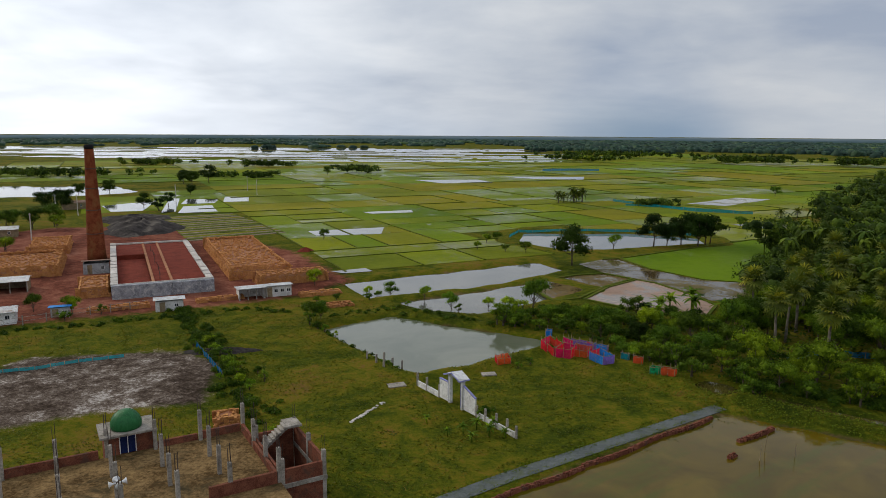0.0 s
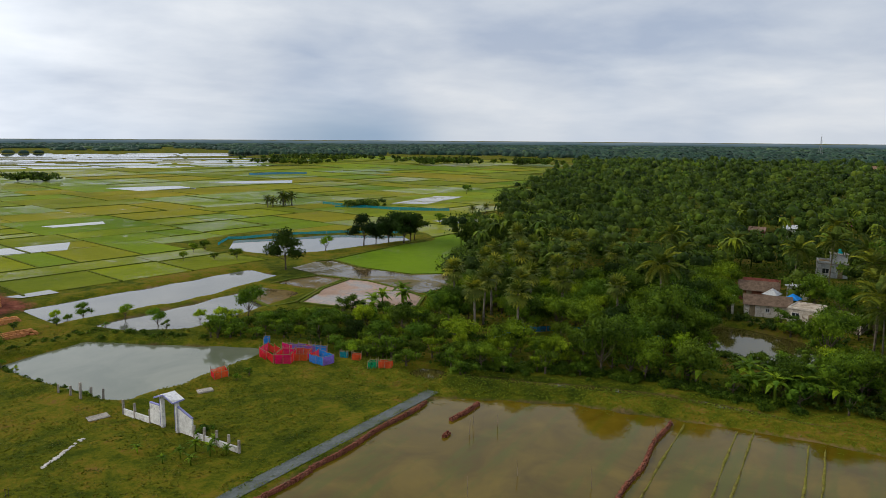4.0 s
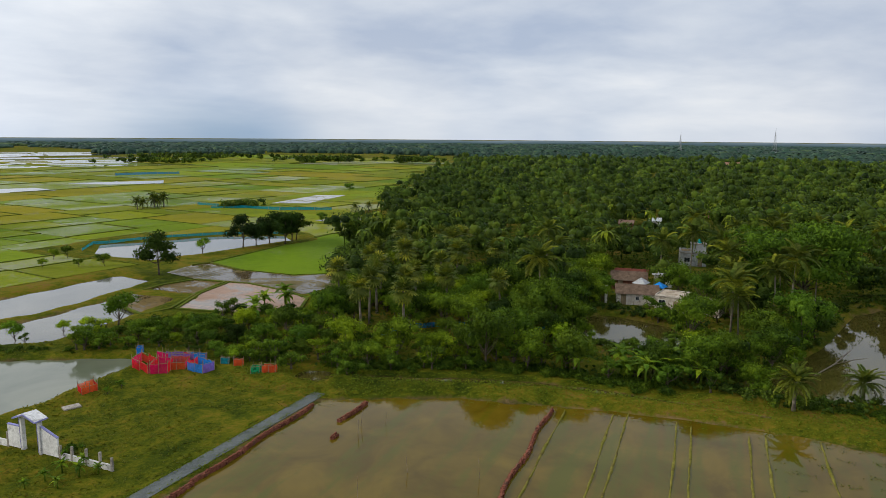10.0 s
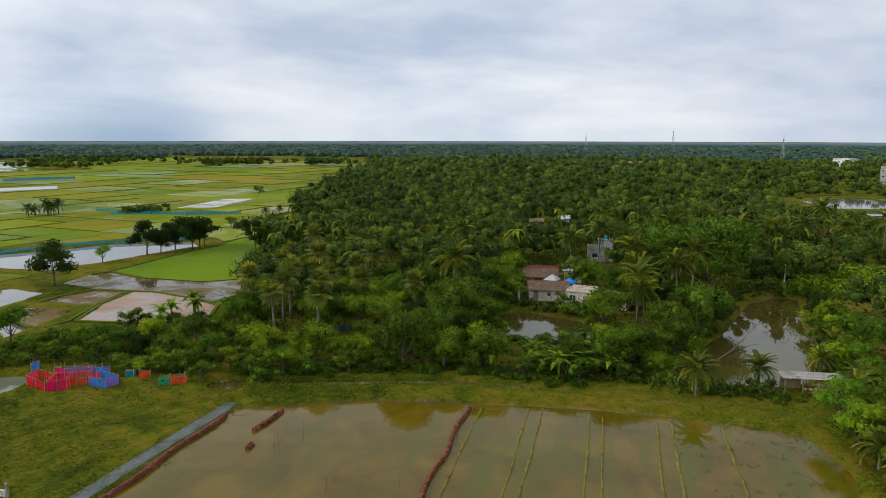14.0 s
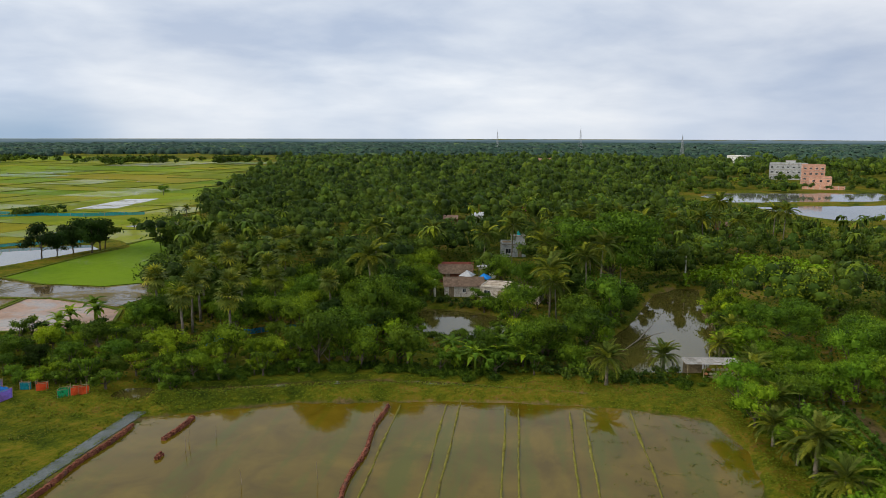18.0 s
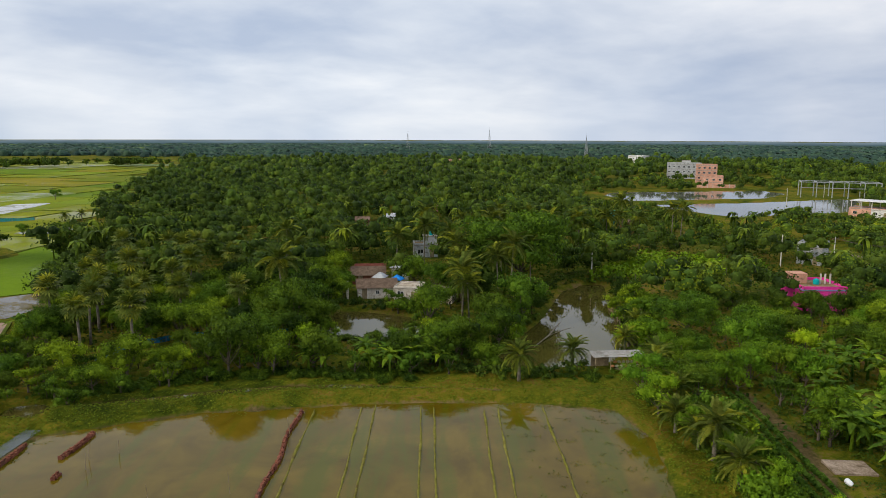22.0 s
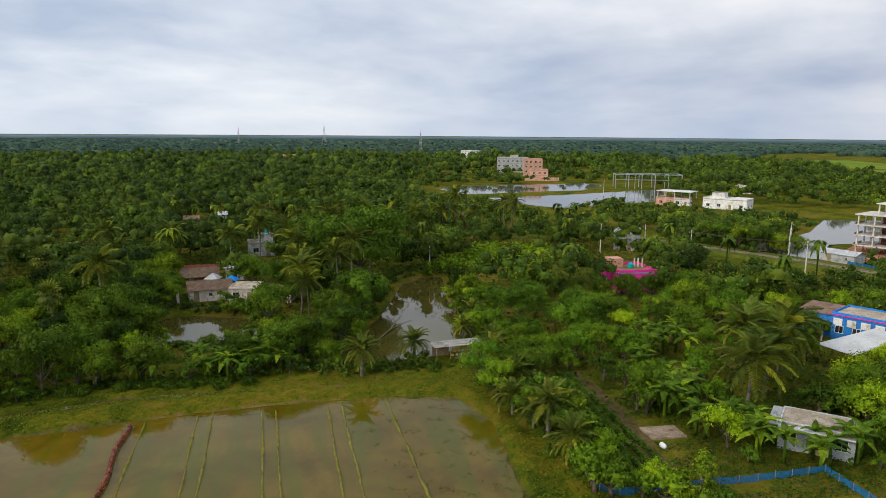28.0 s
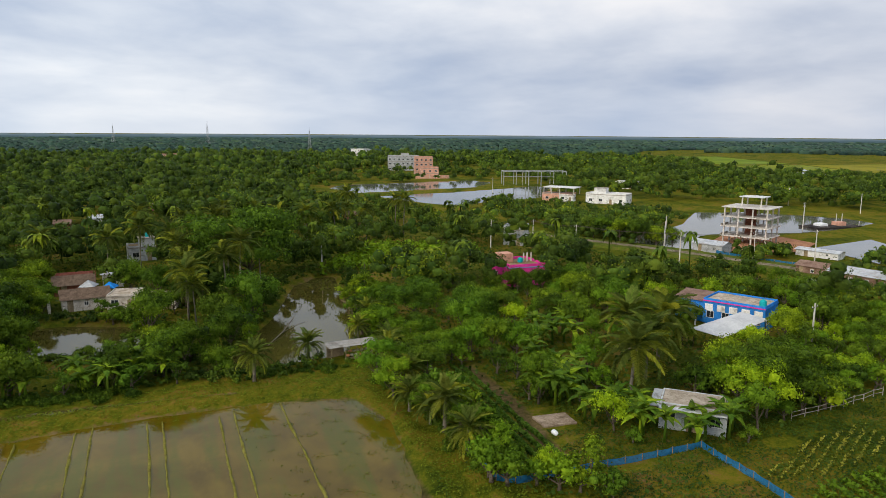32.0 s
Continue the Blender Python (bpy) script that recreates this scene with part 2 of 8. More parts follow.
GROUND = ground_material()
W_POND = water("pond_water", (0.10, 0.115, 0.075), (0.15, 0.16, 0.11), 0.10, 1.0, 0.03, 0.95)
W_DARK = water("village_pond_water", (0.050, 0.044, 0.008), (0.082, 0.068, 0.016), 0.03, 1.0, 0.03, 0.42)
W_FLOOD = water("silty_flood_water", (0.076, 0.050, 0.003), (0.132, 0.090, 0.008), 0.012, 1.6, 0.02, 0.26, (0.068, 0.072, 0.003))
W_EAST = water("east_lake_water", (0.10, 0.10, 0.085), (0.15, 0.145, 0.12), 0.08, 1.0, 0.05, 0.3)
W_LAKE = water("lake_water", (0.09, 0.095, 0.085), (0.15, 0.15, 0.13), 0.05, 1.0, 0.03, 0.85)
PADDY = [paddy("paddy_fresh", (0.096, 0.145, 0.006), (0.165, 0.214, 0.010), 0.04, film=0.16),
         paddy("paddy_ripe", (0.118, 0.138, 0.007), (0.185, 0.192, 0.012), 0.05, film=0.10),
         paddy("paddy_flooded", (0.100, 0.145, 0.009), (0.165, 0.210, 0.018), 0.16, film=0.45),
         paddy("paddy_open", (0.10, 0.12, 0.02), (0.15, 0.15, 0.05), 0.85)]
BUND = surface("bund_grass", (0.050, 0.075, 0.008), (0.105, 0.125, 0.015), 0.6, stain=(0.12, 0.085, 0.03), specular=0.02)
LEAF = leafage("broad_leaves", (0.030, 0.057, 0.006), (0.090, 0.150, 0.011), (0.195, 0.280, 0.019), 0.16, 0.34)
LEAF_DARK = leafage("dark_leaves", (0.016, 0.032, 0.006), (0.030, 0.056, 0.009), (0.055, 0.090, 0.013))
LEAF_FRESH = leafage("fresh_leaves", (0.066, 0.128, 0.008), (0.144, 0.242, 0.013), (0.260, 0.375, 0.021), 0.18, 0.34)
LEAF_PALM = leafage("palm_fronds", (0.058, 0.084, 0.012), (0.125, 0.155, 0.024), (0.225, 0.240, 0.045), 0.2)
LEAF_BANANA = leafage("banana_leaves", (0.060, 0.115, 0.010), (0.120, 0.200, 0.016), (0.220, 0.310, 0.030), 0.35)
WOODS = leafage("woods_leaves", (0.021, 0.039, 0.006), (0.066, 0.104, 0.012), (0.155, 0.210, 0.020), 0.06, 0.10, "tint", 1.6)
# bluish far leaves: the haze of distance is painted into the base colour
WOODS_FAR = leafage("hazed_woods_leaves", (0.034, 0.064, 0.046), (0.048, 0.084, 0.060), (0.068, 0.108, 0.070), 0.04, 0.02, "tint", 0.2)
LOW = leafage("undergrowth_leaves", (0.018, 0.040, 0.005), (0.042, 0.080, 0.009), (0.085, 0.130, 0.014), 0.2, 0.3, "none")
BARK = surface("bark", (0.05, 0.04, 0.028), (0.16, 0.13, 0.10), 2.0)
PALM_BARK = surface("palm_bark", (0.10, 0.085, 0.065), (0.24, 0.21, 0.17), 2.0)
CONCRETE = surface("concrete", (0.21, 0.19, 0.16), (0.42, 0.38, 0.33), 1.0, stain=(0.13, 0.11, 0.09))
BRICK = surface("brick", (0.12, 0.040, 0.026), (0.26, 0.10, 0.06), 1.8, stain=(0.10, 0.06, 0.045), relief=0.5)
WHITE = surface("white_plaster", (0.55, 0.54, 0.52), (0.80, 0.79, 0.77), 0.8, stain=(0.33, 0.32, 0.29))
TIN = surface("tin_sheet", (0.38, 0.39, 0.40), (0.62, 0.63, 0.63), 0.8, 0.45, 0.1, 0.35, stain=(0.30, 0.22, 0.16))
RUST = surface("rusty_tin", (0.14, 0.08, 0.055), (0.30, 0.20, 0.15), 1.2, 0.6, 0.2, 0.2)
TIMBER = surface("bamboo_and_timber", (0.16, 0.12, 0.075), (0.36, 0.28, 0.17), 2.0)

# ---- mesh helpers ----
class Shape:
    """Collects vertices and faces and turns them into one mesh."""

    def __init__(self):
        self.v, self.f = [], []

    def add(self, verts, faces):
        n = len(self.v)
        self.v.extend(tuple(p) for p in verts)
        self.f.extend(tuple(n + i for i in f) for f in faces)
        return self

    def box(self, x0, x1, y0, y1, z0, z1, bevel=0.0, m=None):
        """A block with its upper edges drawn in by bevel."""
        b = bevel
        v = [(x0, y0, z0), (x1, y0, z0), (x1, y1, z0), (x0, y1, z0), (x0, y0, z1 - b), (x1, y0, z1 - b), (x1, y1, z1 - b), (x0, y1, z1 - b)]
        f = [(3, 2, 1, 0), (0, 1, 5, 4), (1, 2, 6, 5), (2, 3, 7, 6), (3, 0, 4, 7)]
        if b:
            v += [(x0 + b, y0 + b, z1), (x1 - b, y0 + b, z1), (x1 - b, y1 - b, z1), (x0 + b, y1 - b, z1)]
            f += [(4, 5, 9, 8), (5, 6, 10, 9), (6, 7, 11, 10), (7, 4, 8, 11), (8, 9, 10, 11)]
        else:
            f += [(4, 5, 6, 7)]
        if m is not None:
            v = [m @ Vector(p) for p in v]
        return self.add(v, f)

    def bar(self, a, b, w, h=None, z=0.0):
        """A beam from a to b, w wide and h high, standing on the line."""
        a, b = Vector(a), Vector(b)
        h = h or w
        d = (b - a).normalized()
        s = d.cross(Vector((0, 0, 1)))
        s = s.normalized() if s.length > 1e-4 else Vector((1, 0, 0))
        u = s.cross(d)
        s, u = s * w / 2, u * h / 2
        v = [p + i * s + j * u for p in (a, b) for i, j in ((-1, -1), (1, -1), (1, 1), (-1, 1))]
        return self.add(v, [(0, 1, 2, 3), (7, 6, 5, 4), (0, 4, 5, 1), (1, 5, 6, 2), (2, 6, 7, 3), (3, 7, 4, 0)])

    def tube(self, path, radii, n=7, cap=True):
        path = [Vector(p) for p in path]
        rings = []
        for i, p in enumerate(path):
            d = (path[min(i + 1, len(path) - 1)] - path[max(i - 1, 0)]).normalized()
            s = d.cross(Vector((0.31, 0.95, 0.05))).normalized()
            u = s.cross(d)
            rings.append([p + (s * math.cos(2 * math.pi * k / n) + u * math.sin(2 * math.pi * k / n)) * radii[i] for k in range(n)])
        v = [q for r in rings for q in r]
        f = [(i * n + k, i * n + (k + 1) % n, (i + 1) * n + (k + 1) % n, (i + 1) * n + k) for i in range(len(path) - 1) for k in range(n)]
        if cap:
            f += [tuple(range(n - 1, -1, -1)), tuple((len(path) - 1) * n + k for k in range(n))]
        return self.add(v, f)

    def mesh(self, name, mat, smooth=False):
        me = bpy.data.meshes.new(name)
        me.from_pydata(self.v, [], self.f)
        me.materials.append(mat)
        if smooth:
            me.polygons.foreach_set("use_smooth", [True] * len(me.polygons))
        me.update()
        return me


def quads(name, verts, mat, tint=None, faces=None):
    """One mesh from arrays: four vertices a face, or the faces given."""
    me = bpy.data.meshes.new(name)
    verts = np.asarray(verts, np.float32).reshape(-1, 3)
    n = len(verts)
    loops = np.arange(n, dtype=np.int32) if faces is None else np.asarray(faces, np.int32).ravel()
    me.vertices.add(n)
    me.vertices.foreach_set("co", verts.ravel())
    me.loops.add(len(loops))
    me.loops.foreach_set("vertex_index", loops)
    me.polygons.add(len(loops) // 4)
    me.polygons.foreach_set("loop_start", np.arange(0, len(loops), 4, dtype=np.int32))
    me.polygons.foreach_set("use_smooth", np.ones(len(loops) // 4, bool))
    me.update(calc_edges=True)
    if tint is not None:
        me.attributes.new("tint", "FLOAT", "POINT").data.foreach_set("value", np.asarray(tint, np.float32))
    me.materials.append(mat)
    return me


def part(name, shape, mat, parent, label="", smooth=False):
    me = shape.mesh(name, mat, smooth) if isinstance(shape, Shape) else shape
    ob = new(name, me)
    ob.parent = parent
    if label:
        ob["label"] = label
    return ob


def thing(name, label, category, m=None, group="", kind=""):
    ob = tagged(new(name), label, category, group, kind)
    ob.empty_display_size = 0.3
    if m is not None:
        ob.matrix_basis = m
    return ob


def solid(name, shape, mat, label, category, m=None, group="", kind="", smooth=False):
    me = shape.mesh(name, mat, smooth) if isinstance(shape, Shape) else shape
    ob = tagged(new(name, me), label, category, group, kind)
    if m is not None:
        ob.matrix_basis = m
    return ob


def inside(poly, x, y):
    x, y = np.asarray(x, float), np.asarray(y, float)
    r = np.zeros(x.shape, bool)
    for (ax, ay), (bx, by) in zip(poly, poly[1:] + poly[:1]):
        cross = ((ay > y) != (by > y)) & (x < (bx - ax) * (y - ay) / ((by - ay) or 1e-9) + ax)
        r ^= cross
    return r


def away(poly, x, y, closed=True):
    """Distance to an outline; below zero inside it."""
    d = np.full(np.shape(x), 1e9)
    for (ax, ay), (bx, by) in (zip(poly, poly[1:] + poly[:1]) if closed else zip(poly, poly[1:])):
        ux, uy = bx - ax, by - ay
        k = np.clip(((x - ax) * ux + (y - ay) * uy) / max(ux * ux + uy * uy, 1e-9), 0, 1)
        d = np.minimum(d, np.hypot(x - ax - k * ux, y - ay - k * uy))
    return np.where(inside(poly, x, y), -d, d) if closed else d


def step(a, b, x):
    t = np.clip((x - a) / (b - a), 0, 1)
    return t * t * (3 - 2 * t)


def waves(x, y, size, seed):
    """Smooth pseudo-noise in -1..1 from a few crossed sines."""
    r = np.random.RandomState(seed)
    v = 0
    for k in range(7):
        a, f, p = r.uniform(0, 6.28), r.uniform(0.6, 1.9) / size * 6.28, r.uniform(0, 6.28)
        v = v + np.sin((x * math.cos(a) + y * math.sin(a)) * f + p)
    return v / 3.5


# ---- water bodies: outline, water level, depth, material ----
GATE_POND = [(-18, 105.4), (-8.6, 113.8), (14.9, 100.6), (13.8, 97.2), (3.6, 87.9), (-2.5, 84.6), (-5.2, 87.1), (-12.1, 96.7)]
LONG_POND = [(-19, 138), (-9.7, 144.3), (22, 162), (27.1, 153.5), (7.5, 135.0), (-2.4, 130.3), (-13.1, 125.4)]
SHALLOW_POND = [(-8.4, 122.5), (5.1, 131), (20, 141), (27, 133), (18.6, 125), (6.5, 114.5), (-2.1, 116.5)]
TREE_POND = [(25, 210), (56, 212), (73.7, 203), (72, 193), (47, 183), (32, 178.5), (22, 195)]
FLOOD = [(29.6, 73.2), (38.5, 68.4), (44.1, 65.1), (51.3, 57.8), (57.7, 51.1), (63.3, 44.5), (68.9, 35.5), (72.0, 28), (66.9, 22.2), (52.4, 13.9), (38, 5), (-14, 40.5), (6.5, 56.2)]
HOUSE_POND = [(76.7, 80.2), (81.5, 84.2), (87.3, 85.2), (90.3, 78.5), (91.6, 72.0), (85.2, 65.6), (79.4, 64.4), (75.0, 67.4), (73.6, 73.5)]
GROVE_POND = [(133.0, 60.8), (135.3, 56.9), (117.6, 47.5), (104.8, 40.8), (94.9, 36.3), (88.2, 35.3), (83.7, 38.0), (79.1, 42.2), (75.1, 46.3), (73.1, 50.5), (80.6, 49.5), (86.9, 49.8), (100.0, 53.1), (114.7, 57.8), (125.5, 61.4)]
CANAL_A = [(346.5, 145.6), (368.7, 150.1), (400, 117), (429.4, 86.7), (412.4, 73.0), (376.2, 75.9), (322.4, 125.0)]
CANAL_B = [(309.8, 108.2), (353.6, 71.2), (397.3, 43.9), (387.3, 35.1), (330.1, 33.9), (281.4, 66.8), (293.4, 90.4)]
EAST_LAKE = [(192, -11), (204, -2), (222, -10), (246, -22), (284, -30), (292, -48), (280, -80), (268, -86), (244, -66), (232, -48), (222, -26), (206, -22), (194, -26)]
WEST_LAKE = [(-196, 312), (-161, 327), (-150, 345), (-175, 378), (-236, 374), (-270, 340)]
PONDS = [("gate_pond", GATE_POND, -0.45, 1.3, W_POND, "still grey-green fish pond behind the gate", "pond"),
         ("long_pond", LONG_POND, -0.30, 0.9, W_LAKE, "long bright pond between grassy embankments", "pond"),
         ("shallow_pond", SHALLOW_POND, -0.25, 0.5, W_LAKE, "shallow flooded plot with weeds along the edge", "pond"),
         ("tree_pond", TREE_POND, -0.25, 0.9, W_LAKE, "bright netted pond beside a row of dark trees", "pond"),
         ("flooded_field", FLOOD, -0.22, 0.45, W_FLOOD, "silty brown water over a flooded crop field", "flooded field"),
         ("house_pond", HOUSE_POND, -0.5, 1.2, W_DARK, "dark shaded pond below the village house", "pond"),
         ("grove_pond", GROVE_POND, -0.5, 1.2, W_DARK, "dark pond between the trees, mirroring the sky", "pond"),
         ("puddle", [(30.6, 81.8), (32.7, 82.8), (34.9, 80.4), (34.4, 77.8), (32.3, 77.4), (30.5, 79.4)], -0.12, 0.5, W_DARK, "dark puddle at the corner of the dyke", "puddle"),
         ("canal", CANAL_A, -0.25, 0.9, W_EAST, "wide pale water in front of the apartment houses", "lake"),
         ("canal", CANAL_B, -0.25, 0.9, W_EAST, "wide pale water with a grassy dyke along it", "lake"),
         ("east_lake", EAST_LAKE, -0.25, 0.9, W_EAST, "grey lake round the unfinished concrete building", "lake"),
         ("west_lake", WEST_LAKE, -0.2, 0.8, W_LAKE, "flooded land shining between grass islands", "lake")]
BERM = [(27, 83), (34, 76.5), (40.6, 70.6), (48.4, 65), (55.4, 58), (61.2, 50.2), (67.5, 42.6), (72.2, 36.6), (76, 29), (74, 22), (66, 15.5), (55, 9), (40, 0)]
KILN_YARD = [(-150, 170), (-120, 215), (-78, 225), (-62, 200), (-38, 176), (-18, 140), (-26, 126), (-42, 117), (-66, 106), (-100, 90), (-150, 110)]
BARREN = [(-58, 78), (-55, 90), (-36, 93.5), (-28.5, 88), (-26.5, 75), (-37, 71.5), (-47, 66)]
WOOD = [(33.6, 77.5), (43, 76), (53, 71), (61, 62.5), (66, 54), (71, 48.5), (74.5, 42), (78.5, 36), (84, 31), (78, 25), (70, 19.5), (57, 11.5), (50, 6),
        (62, -12), (78, -20), (92, -33), (108, -45), (150, -52), (152, -34), (166, -13), (185, 14), (200, 30), (232, 46), (283, 95), (306, 150), (420, 180), (640, 150), (960, -20), (1600, -60), (1600, 1600),
        (900, 1500), (685, 1021), (488, 716), (359, 536), (255, 409), (201, 327), (152, 266), (128, 242), (99, 188), (76, 170), (62, 133), (54, 124), (48, 114), (41, 111), (30, 113), (19, 113), (9, 112), (8, 107), (17, 103), (25.5, 93.5)]


DITCH = [(34.5, 79.2), (41.4, 74.3), (47.2, 70.2), (53.6, 65.0), (59.2, 58.7), (62.4, 53.5), (66.0, 46.6), (68.4, 41.6)]
TRACK = [(-14, 43.4), (6.2, 58.2), (17.6, 65.6), (30.5, 74)]


def heights(x, y):
    r = np.hypot(x, y)
    near = 1 - step(95, 130, r)
    z = 0.10 * near * waves(x, y, 14, 3) + 0.05 * near * waves(x, y, 4, 5)
    z = z * step(1.5, 3.6, away(TRACK, x, y, False)) - 0.04 * step(1.8, 1.0, away(TRACK, x, y, False))
    z = z + 0.55 * np.exp(-(away(BERM, x, y, False) / 1.6) ** 2)
    z = z + 0.35 * np.exp(-(away([(28, 86), (16, 96), (6, 89), (-3, 83.5)], x, y, False) / 1.8) ** 2)
    z = z - 0.75 * np.exp(-(away(DITCH, x, y, False) / 0.75) ** 2)
    for _, poly, level, depth, *_ in PONDS:
        box = [min(p[0] for p in poly) - 15, max(p[0] for p in poly) + 15, min(p[1] for p in poly) - 15, max(p[1] for p in poly) + 15]
        sel = (x > box[0]) & (x < box[1]) & (y > box[2]) & (y < box[3])
        if not sel.any():
            continue
        xs, ys = x[sel], y[sel]
        size = np.clip(np.hypot(xs, ys) / 100, 0.7, 3)
        d = away(poly, xs, ys) + 0.5 * size * waves(xs, ys, 7 * size, 11)
        zz = z[sel] + (0.28 * np.exp(-((d - 2.2 * size) / (1.3 * size)) ** 2))
        k = step(1.0 * size, -1.3 * size, d)
        z[sel] = zz * (1 - k) - depth * k
    lane = step(1.75, 1.15, away(TRACK, x, y, False))
    return z * (1 - lane) - 0.03 * lane


def ground_sheet():
    az = np.radians(np.concatenate([np.arange(-42, 114, 0.5), np.arange(116, 318, 5.0)]))
    radii = [18.0]
    while radii[-1] < 4900:
        r = radii[-1]
        radii.append(r + (0.6 if r < 75 else r * 0.008 if r < 250 else r * 0.011 if r < 420 else r * 0.03))
    R, A = np.meshgrid(np.array(radii), az, indexing="ij")
    x, y = (R * np.sin(A)).ravel(), (R * np.cos(A)).ravel()
    z = heights(x, y)
    nr, na = len(radii), len(az)
    i, j = np.meshgrid(np.arange(nr - 1), np.arange(na), indexing="ij")
    k = (j + 1) % na
    faces = np.stack([i * na + j, (i + 1) * na + j, (i + 1) * na + k, i * na + k], -1)[..., ::-1].reshape(-1, 4)
    verts = np.stack([x, y, z], 1)
    inner = np.arange(na)          # the middle, under the camera
    verts = np.vstack([verts, [[0, 0, 0]]])
    tri = np.stack([inner, (inner + 1) % na, np.full(na, len(verts) - 1), np.full(na, len(verts) - 1)], 1)
    me = bpy.data.meshes.new("ground")
    me.from_pydata(verts.tolist(), [], faces.tolist() + [tuple(t[:3]) for t in tri.tolist()])
    me.polygons.foreach_set("use_smooth", np.ones(len(me.polygons), bool))
    x, y = verts[:, 0], verts[:, 1]
    zone = np.zeros((len(verts), 4), np.float32)
    zone[:, 3] = 1
    zone[:, 0] = step(5, -5, away(KILN_YARD, x, y))
    zone[:, 1] = step(2.5, -2.5, away(BARREN, x, y))
    zone[:, 2] = np.maximum(zone[:, 2], 0.85 * step(1.3, 0.4, away(DITCH, x, y, False)))
    wood_floor = np.maximum(0.36 * step(4, -6, away(WOOD, x, y)) * (np.hypot(x, y) < 1500), 0.8 * step(1.6, 0.4, away([(60.5, 2.4), (65.4, 5.6), (73.3, 9.4), (79.5, 13.4), (85, 18)], x, y, False)))
    zone[:, 2] = np.maximum(zone[:, 2], wood_floor)
    for _, poly, level, depth, *_ in PONDS[:7]:
        d = away(poly, x, y)
        zone[:, 2] = np.maximum(zone[:, 2], 0.7 * step(0.9, -0.5, d))
    layer = me.attributes.new("zone", "FLOAT_COLOR", "POINT")
    layer.data.foreach_set("color", zone.ravel())
    me.materials.append(GROUND)
    me.update()
    return tagged(new("ground", me), "grassy delta land with worn earth and silt", "ground", kind="structure")


ground_sheet()


def flat(poly, z, grow=0.0):
    s = Shape()
    cx, cy = sum(p[0] for p in poly) / len(poly), sum(p[1] for p in poly) / len(poly)
    top = []
    for x, y in poly:
        d = math.hypot(x - cx, y - cy)
        top.append((x + (x - cx) / d * grow, y + (y - cy) / d * grow, z))
    n = len(top)
    return s.add(top + [(x, y, z - 0.02) for x, y, _ in top], [tuple(range(n)), tuple(range(2 * n - 1, n - 1, -1))] + [(i, i + n, (i + 1) % n + n, (i + 1) % n) for i in range(n)])


for name, poly, level, depth, mat, label, category in PONDS:
    if sum(a[0] * b[1] - b[0] * a[1] for a, b in zip(poly, poly[1:] + poly[:1])) < 0:
        poly = poly[::-1]
    solid(name, flat(poly, level, 2.6 if name not in ("flooded_field", "puddle") else 1.2), mat, label, category, kind="structure")

ditch = Shape()
for (ax, ay), (bx, by) in zip(DITCH, DITCH[1:]):
    ditch.bar((ax, ay, -0.28), (bx, by, -0.28), 1.1, 0.05)
solid("ditch_water", ditch, W_DARK, "narrow dark water ditch behind the field dyke", "ditch", kind="structure")
SOIL = surface('bare_soil', (0.13, 0.10, 0.065), (0.30, 0.25, 0.18), 0.8, stain=(0.10, 0.10, 0.03), specular=0.02)

# ---- the rice plain: plots split again and again along one grain of the land ----
PLAIN = [(-24, 150), (-16, 146), (22, 165), (34, 150), (27, 130), (34, 127), (62, 134), (74, 170), (99, 190), (128, 244), (152, 268), (201, 329), (255, 411), (360, 540), (470, 716),
         (500, 800), (300, 1000), (60, 960), (-100, 790), (-440, 660), (-300, 420), (-130, 262), (-95, 262), (-66, 214), (-40, 180)]
GRAIN = radians(26)
rice = random.Random(7)


def turned(u, v):
    return u * math.cos(GRAIN) - v * math.sin(GRAIN), u * math.sin(GRAIN) + v * math.cos(GRAIN)


def split(u0, u1, v0, v1, out):
    x, y = turned((u0 + u1) / 2, (v0 + v1) / 2)
    d = max(130, math.hypot(x, y))
    w, h = u1 - u0, v1 - v0
    if max(w, h) > 900 or (w * h > (d * rice.uniform(0.075, 0.16)) ** 2 and max(w, h) > 14):
        k = rice.uniform(0.36, 0.64)
        if w * rice.uniform(0.7, 1.2) > h:
            split(u0, u0 + w * k, v0, v1, out), split(u0 + w * k, u1, v0, v1, out)
        else:
            split(u0, u1, v0, v0 + h * k, out), split(u0, u1, v0 + h * k, v1, out)
    else:
        out.append((u0, u1, v0, v1))


GREEN_PLOT = [(43.1, 167.1), (62.2, 180.3), (88.1, 198.2), (96.3, 187.7), (82.9, 168.2), (66, 139), (54.2, 143.0), (46.6, 154.3)]
MUD_PLOT = [(25.8, 124.5), (32.5, 134.8), (39.9, 141.9), (42.9, 138.8), (46.5, 129.3), (48.2, 120.5), (43.5, 112.5), (34.7, 115)]
WET_PLOT = [(16.9, 138.2), (28.2, 146.4), (34.7, 148.3), (39.4, 142.8), (32, 135.2), (24.9, 125.2), (20.0, 123.2), (18.6, 128.8)]
EDGE_PLOT = [(31.4, 159.5), (38.3, 165.7), (42.6, 166.5), (46.2, 153.0), (53.8, 142), (65, 138.4), (57.5, 128), (48.8, 124.1), (47, 130), (43.9, 138.8), (40.4, 143.4), (34.9, 149.4)]
plots = []
split(-420, 860, 40, 1100, plots)
ridges = Shape()
PLOT_LABELS = ["bright green young rice in a bunded plot", "yellow-green ripening rice plot", "half-flooded rice plot with pale water between rows", "flooded plot with sparse rice and open water"]
count = 0
